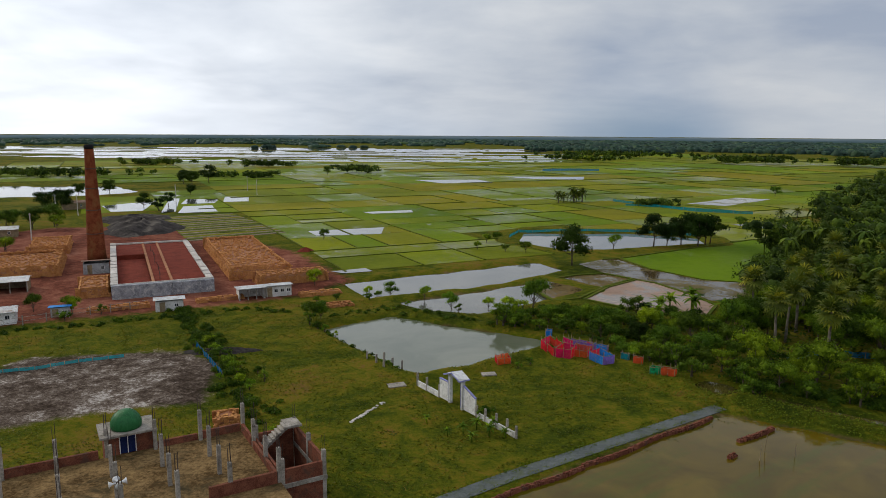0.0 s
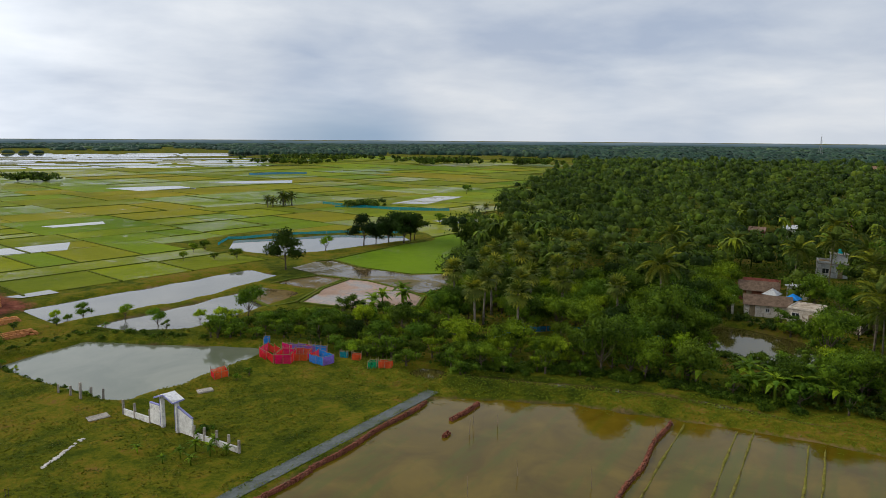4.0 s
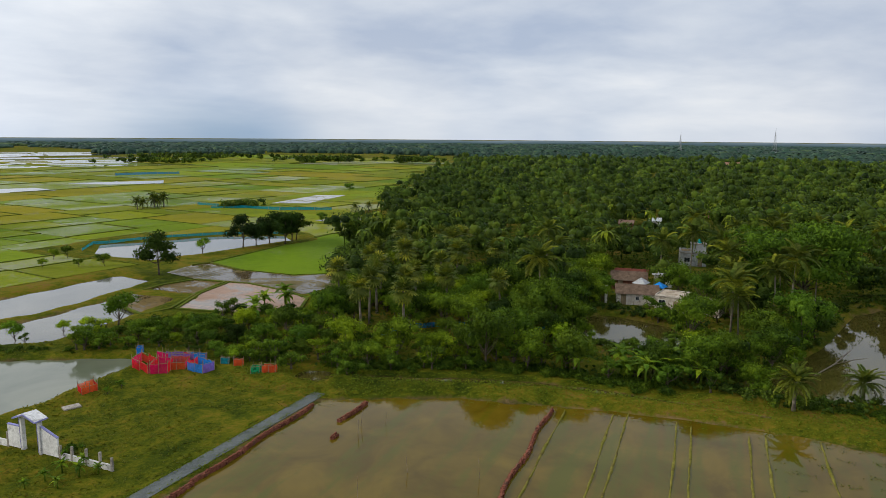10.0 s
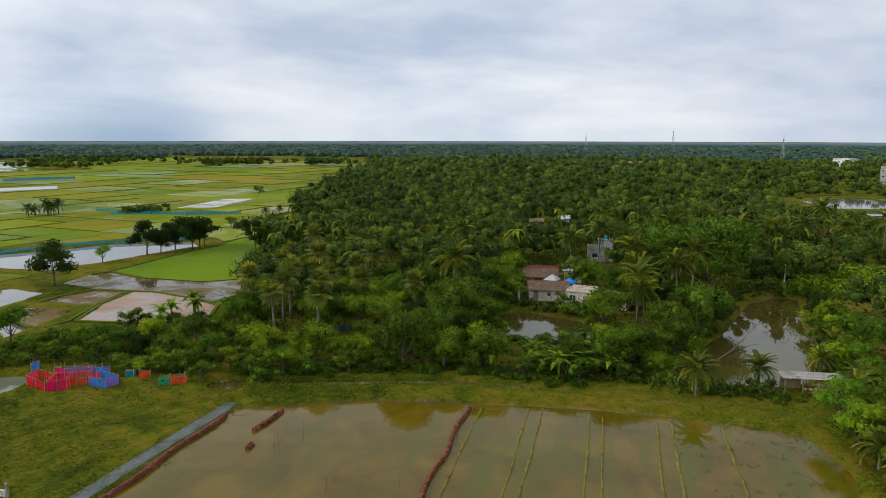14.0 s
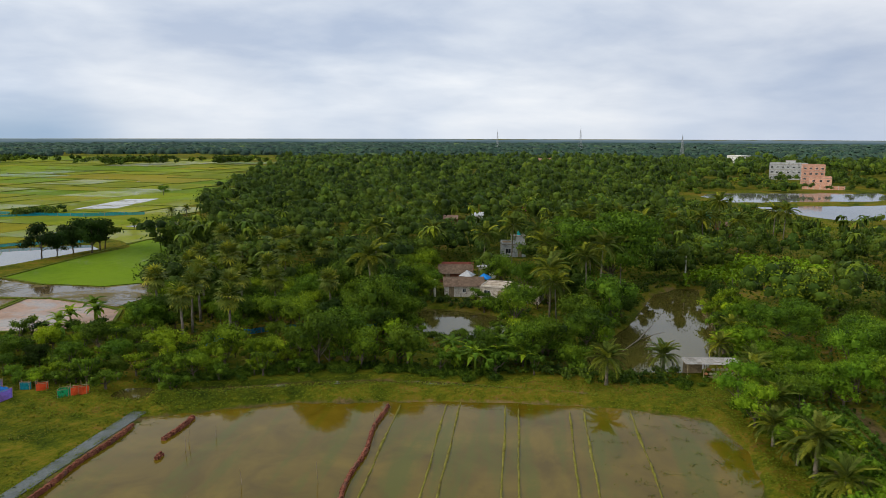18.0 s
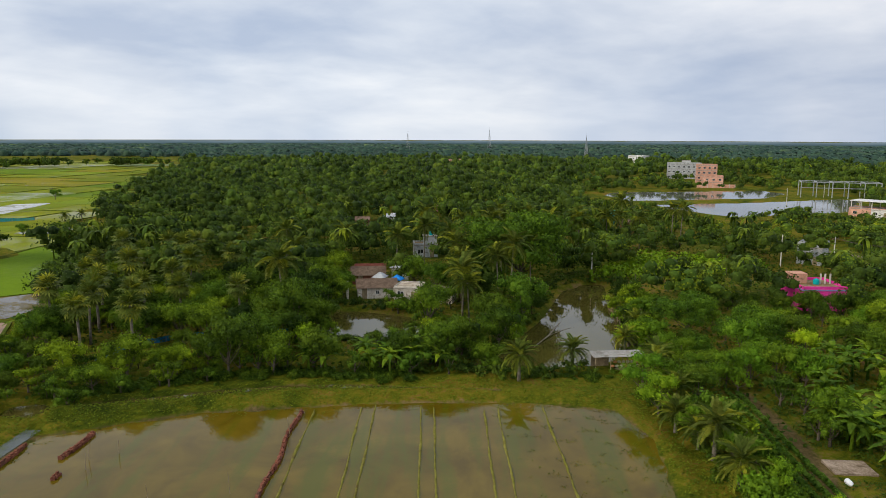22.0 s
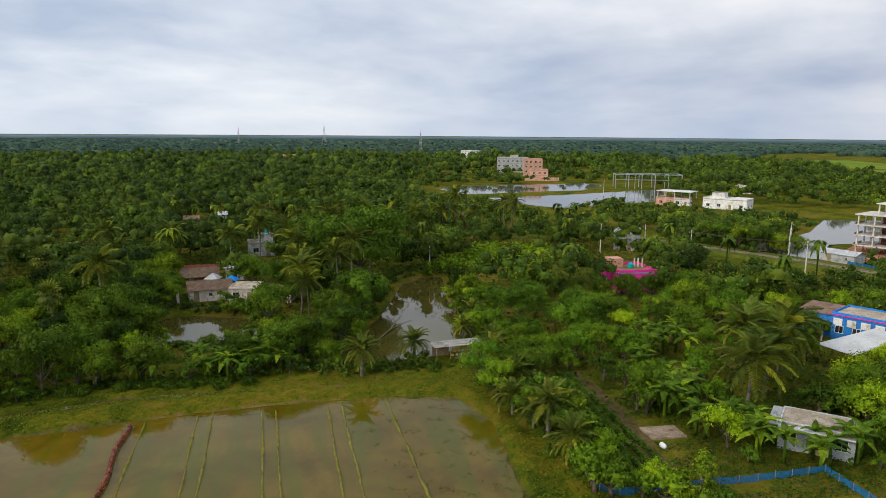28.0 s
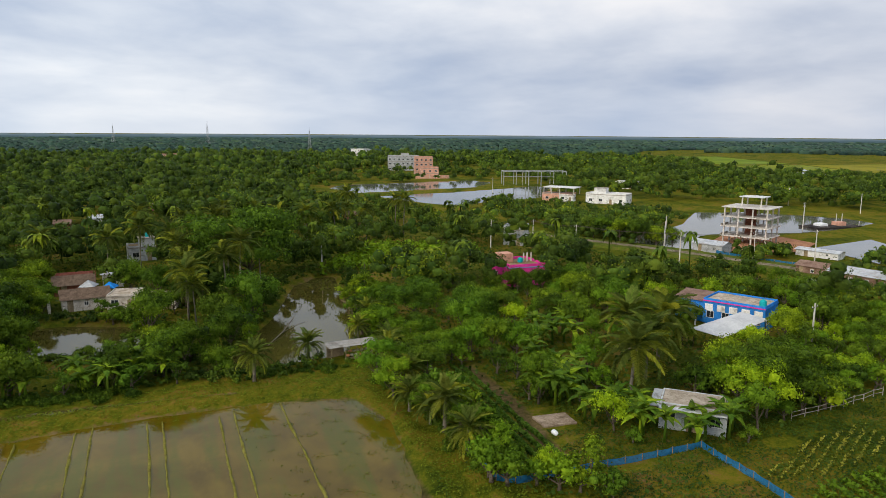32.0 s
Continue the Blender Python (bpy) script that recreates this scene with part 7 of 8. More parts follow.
RIDGE = surface("wet_ridge_grass", (0.110, 0.108, 0.015), (0.210, 0.185, 0.042), 1.6, stain=(0.085, 0.060, 0.022), relief=0.4, specular=0.02)
for i, (a, b) in enumerate((((52.1, 55.3), (18, 29.9)), ((55.8, 51.6), (25, 28.6)), ((57.5, 50.9), (25, 27)), ((60.2, 46.5), (29, 23)), ((60.7, 45.1), (30, 21.8)),
                            ((63.5, 40.2), (33, 18.4)), ((64.6, 39.1), (36, 18.2)), ((68.2, 35.4), (40, 14.4)))):
    ridge("narrow weedy mud ridge just above the flood water", a, b, 0.25, i + 1)


GRASS = leafage("grass_blades", (0.060, 0.078, 0.004), (0.092, 0.104, 0.007), (0.140, 0.116, 0.012), 0.25, 0.12, "none", 1.2)
BANK_GRASS = leafage("bank_grass_blades", (0.066, 0.104, 0.006), (0.100, 0.142, 0.008), (0.150, 0.168, 0.012), 0.3, 0.25, "none", 1.2)
grng = np.random.RandomState(21)


def on_meadow(x, y):
    ok = (np.hypot(x, y) > 44) & ~inside(WOOD, x, y) & (away(BARREN, x, y) > 0.5) & (away(KILN_YARD, x, y) > 1)
    for q in PONDS:
        ok &= away(q[1], x, y) > 0.6
    u = (x + 17.8) * math.cos(radians(30.2)) + (y - 59.5) * math.sin(radians(30.2))
    v = -(x + 17.8) * math.sin(radians(30.2)) + (y - 59.5) * math.cos(radians(30.2))
    ok &= ~((u < 4.2) & (v < 0.4) & (v > -17))
    ok &= away(TRACK, x, y, False) > 1.2
    return ok & (waves(x, y, 6, 31) + waves(x, y, 17, 32) > -0.7)



def mat_of_leaves(n, region, leaf, keep, rng, lift, z=None):
    """Short growth that lies over the ground: leaf facets facing mostly up."""
    x0, x1, y0, y1 = region
    x, y = rng.uniform(x0, x1, n), rng.uniform(y0, y1, n)
    ok = keep(x, y)
    x, y = x[ok], y[ok]
    zz = (heights(x, y) if z is None else np.full(len(x), z)) + rng.uniform(0.0, lift, len(x))
    P = np.stack([x, y, zz], 1)
    return cards(P, rng.normal(size=P.shape) * 0.35 + np.array([0, 0, 1.0]), leaf, leaf * 0.55, rng)


tagged(new("meadow_grass", quads("meadow_grass", mat_of_leaves(70000, (-70, 45, 44, 122), 0.30, on_meadow, grng, 0.05), GRASS)), "short tufted meadow grass", "grass", kind="stuff")
tagged(new("bank_grass", quads("bank_grass", np.vstack([mat_of_leaves(100000, (20, 90, -30, 92), 0.27, lambda x, y: (away(BERM, x, y, False) < 5) & (away(FLOOD, x, y) > 0.0) & (away(DITCH, x, y, False) > 0.75), grng, 0.3)]), BANK_GRASS)), "long grass on the field dyke", "grass", kind="stuff")
tagged(new("garden_grass", quads("garden_grass", mat_of_leaves(60000, (50, 90, -40, 14), 0.28, lambda x, y: (away(BERM, x, y, False) > 4) & (away(FLOOD, x, y) > 1) & (waves(x, y, 7, 51) > -0.75) & (np.hypot(x - 71, y - 5.3) > 2.6) & (away([(60.5, 2.4), (65.4, 5.6), (73.3, 9.4), (79.5, 13.4), (85, 18)], x, y, False) > 1.0), grng, 0.22), LOW)), "rough dark green grass in the garden", "grass", kind="stuff")
FWEED = leafage("water_weed", (0.050, 0.074, 0.006), (0.080, 0.108, 0.009), (0.120, 0.140, 0.014), 0.2, 0.5, "none")


def weeds_in_flood(x, y):
    d = away(FLOOD, x, y)
    return (d < -0.3) & ((d > -0.9) | ((d > -2.4) & (waves(x, y, 2.2, 47) > 0.25)) | ((x - y > 24) & (waves(x, y, 3, 45) > 0.4))) & (waves(x, y, 4, 41) + 0.6 * waves(x, y, 1.3, 43) > -0.3)


lane_rng = np.random.RandomState(33)
tagged(new("lane_grass", quads("lane_grass", mat_of_leaves(90000, (-16, 34, 40, 78), 0.20, lambda x, y: (np.abs(away(TRACK, x, y, False) - 0.85 + 0.35 * waves(x, y, 1.6, 66)) < 0.34) & (away(FLOOD, x, y) > -0.2), lane_rng, 0.10), BANK_GRASS)), "tufts of grass along the edges of the gravel track", "grass", kind="stuff")
tagged(new("water_weeds", quads("water_weeds", mat_of_leaves(70000, (18, 74, 14, 74), 0.15, weeds_in_flood, grng, 0.05, -0.21), FWEED)), "thin grass and weed standing in the flood water", "water weeds", kind="stuff")
for i, (x, y, h) in enumerate(((31, 63.5, 1.8), (29.8, 61.8, 1.6), (24, 50, 2.0), (34.8, 47.5, 1.9), (30, 52, 1.5), (46.5, 53.2, 1.6), (45.8, 52.3, 1.3), (33.4, 62.5, 1.4))):
    solid("bamboo_stake", Shape().tube([(0, 0, -0.6), (0.05, 0.02, h)], [0.03, 0.022], 6), TIMBER, "thin bamboo stake in the flooded field", "stake", pose(x, y, -0.2, 2, 3, 40 * i), "stakes in the field")

THICKET = leafage("thicket_leaves", (0.022, 0.045, 0.005), (0.062, 0.104, 0.009), (0.150, 0.205, 0.016), 0.2, 0.35, "tint", 2.0)


def thicket(label, line, width, step_m, size, seed, leaf=0.22):
    """Tall weeds and creepers heaped along a line."""
    rng = np.random.RandomState(seed)
    C, R = [], []
    for a, b in zip(line, line[1:]):
        n = max(2, int(math.hypot(b[0] - a[0], b[1] - a[1]) / step_m))
        for k in range(n):
            t = (k + rng.rand()) / n
            x, y = a[0] + (b[0] - a[0]) * t + rng.normal() * width / 2, a[1] + (b[1] - a[1]) * t + rng.normal() * width / 2
            if any(float(away(q[1], np.array([x]), np.array([y]))[0]) < 0.5 for q in PONDS[:8]):
                continue
            r = size * rng.uniform(0.45, 1.15)
            C.append((x, y, height_at(x, y) + r * 0.25, r, 0.75))
            R.append(r)
    P, N = clump_points(C, 26, rng, -0.1)
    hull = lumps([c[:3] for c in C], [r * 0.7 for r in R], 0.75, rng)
    # leaves take random tints, the inner shells one fixed low tint
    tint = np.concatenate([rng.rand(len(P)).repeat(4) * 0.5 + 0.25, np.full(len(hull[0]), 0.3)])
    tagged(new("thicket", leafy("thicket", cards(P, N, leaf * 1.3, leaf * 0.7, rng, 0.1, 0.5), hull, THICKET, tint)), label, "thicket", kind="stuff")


thicket("tall dark weeds along the old bank of the meadow", [(-44.7, 117.2), (-38.9, 105), (-34.7, 99.1), (-29.5, 89), (-26.2, 83.6), (-23.0, 77), (-19.6, 70)], 2.4, 0.42, 0.75, 1)
thicket("weeds along the bank below the brickyard", [(-75, 96), (-65.4, 101.8), (-55.1, 106.3), (-40.8, 112.7), (-34.7, 116.3), (-24.9, 115)], 1.2, 0.6, 0.5, 2)
thicket("bushy weeds on the bank of the gate pond", [(-20.5, 107), (-14.6, 99.5), (-9.5, 92), (-5.8, 85.8)], 0.9, 0.7, 0.4, 3)
thicket("overgrown embankment behind the gate pond", [(-19, 111), (-9, 117), (4, 110), (17, 103)], 1.6, 0.7, 0.45, 4)
thicket("creepers spilling out of the grove over the dyke", [(36.5, 81.5), (41, 79.4), (46.6, 76.0), (52.6, 72.2), (57.7, 67.4), (62.3, 60.0), (66.7, 53)], 1.9, 0.28, 0.85, 5)
thicket("leafy weeds along the pond side of the dyke", [(73, 46.5), (76.5, 41), (79.5, 36), (83, 32)], 1.4, 0.35, 0.6, 6)
thicket("green creepers over the foot of the palms", [(30, 88), (33, 93), (30, 100), (24, 106)], 2.0, 0.35, 0.8, 7)
thicket("weeds on the east bank of the flooded field", [(77, 28), (73, 22.5), (66, 16.5), (58, 11)], 1.2, 0.35, 0.55, 8)

# loose saplings, banana shoots and weeds on the meadow
for x, y, s in ((3.6, 68, 0.5), (4.8, 66.5, 0.55), (5.4, 68.6, 0.45), (2.2, 67, 0.45), (6.3, 66, 0.4), (-1.5, 69.5, 0.4), (3.0, 65, 0.45), (0.6, 66.4, 0.35)):
    BANANA[0].place(x, y, x * 77, s)
for i, (x, y, s) in enumerate(((-33.5, 97, 0.5), (-31, 93, 0.45), (-29.4, 90.2, 0.5), (-27.8, 87.8, 0.5), (-26.4, 85.5, 0.45), (-25.3, 83.6, 0.55), (-24.2, 81, 0.5), (-22.6, 79, 0.45), (-21.5, 81.8, 0.4), (-23, 84.5, 0.4), (-27, 82, 0.3), (-34.8, 95.2, 0.35), (-15.8, 63.6, 0.75), (-15, 62.8, 0.7),
                               (-20.5, 106, 0.6), (-19, 104.6, 0.5), (-17.8, 103.2, 0.4), (-15.8, 101.4, 0.3), (4.6, 71.2, 0.5), (9.8, 86.5, 0.3), (11.5, 88, 0.3), (24.5, 92, 0.7), (25.8, 91, 0.6), (22, 95.5, 0.5), (-13, 122.5, 0.5), (-6, 120, 0.35), (2.8, 116, 0.45), (12.5, 113.5, 0.5), (18.5, 112.5, 0.6), (21, 110.5, 0.6), (-19, 123.5, 0.5), (-22, 121, 0.45), (-56, 112.6, 0.5), (-60, 108.7, 0.6))):
    SHRUB[i % 3].place(x, y, 37 * i, s)

# ---- the village by the pond ----
DULL_WHITE = surface("dull_whitewash", (0.34, 0.36, 0.37), (0.52, 0.54, 0.55), 0.8, stain=(0.22, 0.21, 0.18))
CANVAS = surface("grey_white_sheet", (0.40, 0.40, 0.40), (0.54, 0.54, 0.53), 0.5, 0.6, 0.1)
PAD_ROOF = surface("cracked_slab", (0.24, 0.19, 0.135), (0.47, 0.41, 0.33), 0.8, stain=(0.20, 0.15, 0.09), stain_scale=0.12)
RED_TIN = surface("red_tin", (0.10, 0.030, 0.022), (0.20, 0.065, 0.042), 1.0, 0.6, 0.2, 0.1)
OLD_PLASTER = surface("old_pinkish_plaster", (0.45, 0.39, 0.33), (0.70, 0.65, 0.58), 0.9, stain=(0.20, 0.15, 0.11), stain_scale=0.25)
tin_house("old house with a sagging brown roof and whitewashed wall", (94.3, 87.6), (99.4, 82.6), 4.6, 2.1, OLD_PLASTER, THATCH, 1.3, name="village_house", bays=3)
vh, vw, vt = flat_house("village_house", "small pale house with a flat cracked roof above the pond", "house", (96.6, 80.9), (98.6, 76.4), 5.0, 1, OLD_PLASTER, PAD_ROOF, 2.7, 2, 0.25, side=1)
vl, vlw, vlt = flat_house("village_house", "low pale outhouse with a broad slab roof", "house", (99.6, 75.9), (101.4, 71.4), 4.0, 1, OLD_PLASTER, PAD_ROOF, 2.3, 2, 0.0, side=1)
tin_house("dark house with a steep black roof among the trees", (103.3, 97.5), (107.8, 92.7), 5.0, 1.9, BRICK, THATCH, 1.4, name="village_house", bays=2)
tin_house("pale house with a white tin roof in the grove", (112.0, 94.4), (114.0, 91.4), 3.4, 2.6, WHITE, TIN, 0.6, name="village_house", bays=2)
tin_house("rust-roofed house half hidden by trees", (108.5, 101.5), (112.6, 96.8), 3.6, 1.6, BRICK, RED_TIN, 1.2, name="village_house", bays=2)
for x, y in ((93.2, 89.2), (94.6, 90.6)):
    solid("house_column", Shape().box(-0.2, 0.2, -0.2, 0.2, -0.2, 2.9, 0.03), OLD_PLASTER, "bare pale column of an unfinished room", "column", pose(x, y, 0, 0, 0, 40), "columns by the old house")


def tent_roof(label, x, y, w, z, rise, mat, turn):
    o = thing("pavilion", label, "pavilion", pose(x, y, 0, 0, 0, turn))
    for a, b in ((-1, -1), (1, -1), (1, 1), (-1, 1)):
        part("post", Shape().tube([(a * w * 0.44, b * w * 0.44, -0.3), (a * w * 0.44, b * w * 0.44, z)], [0.06, 0.05], 6), TIMBER, o)
    h = w / 2
    part("roof", Shape().add([(-h, -h, z), (h, -h, z), (h, h, z), (-h, h, z), (0, 0, z + rise), (-h, -h, z - 0.06), (h, -h, z - 0.06), (h, h, z - 0.06), (-h, h, z - 0.06)],
                             [(0, 1, 4), (1, 2, 4), (2, 3, 4), (3, 0, 4), (5, 6, 1, 0), (6, 7, 2, 1), (7, 8, 3, 2), (8, 5, 0, 3), (8, 7, 6, 5)]), mat, o)


tent_roof("bright blue pyramid-shaped tarpaulin roof", 102.2, 84.8, 2.4, 2.9, 0.9, TARP_BLUE, 20)
tent_roof("grey pyramid-shaped tin roof", 102.0, 88.9, 2.6, 2.9, 1.0, GREY_WALL, 20)
steps = thing("pond_steps", "brick steps going down to the dark pond", "steps", pose(94.2, 77.4, -0.5, 0, 0, -64))
for k in range(5):
    part("step", Shape().box(-1.3, 1.3, 0.34 * k - 0.4, 0.34 * k, -0.4, 0.16 * k, 0.015), BRICK, steps)


def tank(parent, x, y, z, r=0.55, h=1.1):
    prof = [(r * 0.96, 0), (r, 0.1 * h), (r * 0.95, 0.2 * h), (r, 0.4 * h), (r * 0.95, 0.5 * h), (r, 0.75 * h), (r * 0.8, 0.9 * h), (r * 0.3, h), (r * 0.28, h * 1.06)]
    return part("water_tank", Shape().tube([(x, y, z + q) for _, q in prof], [p for p, _ in prof], 18), TEAL, parent, "teal plastic water tank", smooth=True)


th, tw, tt = flat_house("village_house", "grey two-level house with a teal water tank on its roof", "house", (136.2, 107.2), (140.2, 103.0), 5, 1, GREY_WALL, None, 3.2, 2, 0.4, stair=(2.4, 0.3, 3.2, 3.0, 2.0))
tank(th, 4.3, 1.8, tt + 2.14, 0.55, 1.0)

# lean-to shed with sacks on the field dyke
OLD_TIN = surface("old_grey_tin", (0.20, 0.19, 0.17), (0.38, 0.36, 0.33), 1.0, 0.6, 0.2, 0.1, stain=(0.12, 0.09, 0.06))
sh = thing("pond_shed", "low bamboo shed with a tin roof beside the pond", "shed", between((81.9, 35.1), (85.9, 30.6))[0])
for x in (0.1, 2.1, 4.3, 6.4):
    for y, h in ((0.1, 2.05), (1.9, 2.2)):
        part("post", Shape().tube([(x, y, -0.3), (x, y, h)], [0.06, 0.05], 6), TIMBER, sh)
part("roof", corrugated(-0.3, 6.8, -0.3, 2.1, 2.12, 2.26), OLD_TIN, sh)
part("back_panel", Shape().box(0.1, 2.4, 1.8, 1.86, 0, 1.6), TIMBER, sh)
SACK = [surface("pale_sack", (0.48, 0.45, 0.33), (0.66, 0.62, 0.48), 2.0), surface("orange_sack", (0.50, 0.20, 0.09), (0.62, 0.30, 0.15), 2.0)]
for i in range(13):
    x = 2.7 + 0.28 * i
    c = Shape()
    prof = [(0.05, -0.38), (0.15, -0.3), (0.19, 0.0), (0.16, 0.26), (0.06, 0.36)]
    c.tube([(0, y, 0.2 + 0.02 * math.sin(9 * i)) for _, y in prof], [r for r, _ in prof], 9)
    solid("filled_sack", c, SACK[i % 5 == 1 or i < 2], "filled feed sack lying in the shed", "sack", between((81.9, 35.1), (85.9, 30.6))[0] @ pose(x, 0.9, 0.75 - 0.55 * (i % 2 == 0) + 0.1, -18, 0, 6 * math.sin(i)), "sacks in the shed", smooth=True)
part("sack_shelf", Shape().box(2.5, 6.5, 0.5, 1.5, 0.05, 0.16), TIMBER, sh)
for x, y in ((81.0, 28.4), (79.8, 27.2)):
    solid("wooden_post", Shape().tube([(0, 0, -0.3), (0.03, 0, 1.2)], [0.07, 0.06], 7), TIMBER, "weathered wooden post by the path", "post", pose(x, y, height_at(x, y)), "posts by the path")
solid("fallen_branch", Shape().tube([(88.4, 47.5, -0.45), (94.4, 48.2, -0.2), (101, 49.5, 0.3)], [0.06, 0.11, 0.07], 6).tube([(94.4, 48.2, -0.2), (97, 46.8, 0.4), (99.5, 46.6, 0.2)], [0.06, 0.05, 0.03], 5), PALM_BARK, "bare fallen branch lying in the pond", "branch")

# ---- the garden in the east ----
PAD = surface("earthy_concrete", (0.22, 0.16, 0.11), (0.40, 0.31, 0.23), 1.0, stain=(0.14, 0.10, 0.06))
solid("concrete_pad", Shape().box(-1.9, 1.9, -1.4, 1.4, -0.2, 0.14, 0.03), PAD, "stained concrete drying pad on the grass", "concrete pad", pose(70.9, 5.3, height_at(70.9, 5.3) + 0.2, 0, 0, -58))
solid("white_sack", Shape().tube([(-0.5, 0, 0.15), (-0.3, 0, 0.2), (0.2, 0, 0.22), (0.5, 0, 0.14)], [0.08, 0.26, 0.28, 0.06], 10), HORN, "full white sack lying beside the concrete pad", "sack", pose(67.6, 5.0, height_at(67.6, 5.0), 0, 0, 40), smooth=True)
VEG = leafage("vegetable_leaves", (0.035, 0.080, 0.010), (0.080, 0.155, 0.016), (0.15, 0.23, 0.03), 0.3, 0.5, "none")
bed = [(85.5, 20.1), (84.2, 17.4), (61.8, 2.3), (58.1, 8.2)]
solid("garden_pond", flat([(90.7, 10.1), (86.5, 8.2), (87.7, 5.0), (91.3, 5.0), (93.9, 7.5)], 0.16), W_DARK, "small brown pond under the banana plants", "pond", kind="structure")


def rows_of_leaves(poly, gap, seed, tall, leaf, n_per, along):
    rng = np.random.RandomState(seed)
    x0, x1 = min(p[0] for p in poly), max(p[0] for p in poly)
    y0, y1 = min(p[1] for p in poly), max(p[1] for p in poly)
    n = int((x1 - x0) * (y1 - y0) * n_per)
    x, y = rng.uniform(x0, x1, n), rng.uniform(y0, y1, n)
    across = -x * math.sin(along) + y * math.cos(along)
    k = np.round(across / gap) * gap - across
    x, y = x - k * math.sin(along) * 0.7, y + k * math.cos(along) * 0.7
    ok = inside(poly, x, y)
    x, y = x[ok], y[ok]
    P = np.stack([x, y, heights(x, y) + rng.uniform(0.05, tall, len(x))], 1)
    return cards(P, rng.normal(size=P.shape) * 0.5 + np.array([0, 0, 1]), leaf, leaf * 0.8, rng)


tagged(new("vegetable_bed", quads("vegetable_bed", rows_of_leaves(bed, 1.1, 3, 0.4, 0.34, 90, math.atan2(16.6, 25.5)), VEG)), "long bed of dark green leafy vegetables", "vegetable bed", kind="stuff")
YEL = leafage("yellowing_vines", (0.09, 0.11, 0.015), (0.22, 0.22, 0.03), (0.42, 0.38, 0.05), 0.3, 0.7, "none")
vines = [(62.5, -13.5), (71, -18.5), (78, -26), (72.5, -27.5), (64, -18.5)]
tagged(new("bean_vines", quads("bean_vines", rows_of_leaves(vines, 0.9, 5, 0.5, 0.28, 9, math.atan2(-12, 14) + 0.25), YEL)), "yellow-green bean vines in loose rows", "vines", kind="stuff")
bright = [(56, -15.5), (62.5, -18), (70, -28), (66, -36), (55, -30)]
tagged(new("leaf_crop", quads("leaf_crop", rows_of_leaves(bright, 1.5, 6, 0.7, 0.4, 22, 0.4), LEAF_FRESH)), "thick bright green leafy crop", "crop", kind="stuff")
post_fence("slim stakes along the garden edge", [(77.5, -19), (83, -25.5), (88, -31)], 1.1, 2.0, CONCRETE, True, "stake_fence", None, 0.07)
hedge = [(134, 60), (139, 53), (150, 43), (168, 31), (175, 36), (171, 62), (150, 62)]
tagged(new("creeper_trellis", quads("creeper_trellis", np.vstack([rows_of_leaves(hedge, 3.0, 8, 2.4, 0.75, 7, 0.9)]), LEAF_FRESH)), "low green creepers grown over trellises", "creepers", kind="stuff")
for i in range(12):
    x, y = 139 + 2.6 * i, 51.5 - 1.6 * i
    solid("trellis_post", Shape().tube([(0, 0, -0.3), (0, 0, 2.0)], [0.09, 0.08], 6), PALM_BARK, "pale wooden post under the creepers", "post", pose(x, y, 0), "trellis posts")

nh, nw, nt = flat_house("garden_house", "low white house with a stained flat roof under a tree", "house", (71.9, -5.2), (70.9, -11.6), 4.4, 1, DULL_WHITE, PAD_ROOF, 2.7, 3, 0.12)
part("eave", Shape().box(-1.0, 0.0, -0.4, 4.6, nt - 0.25, nt - 0.13, 0.02), DULL_WHITE, nh)
part("eave", Shape().box(0, nw, -0.9, -0.09, nt - 0.25, nt - 0.13, 0.02), DULL_WHITE, nh)


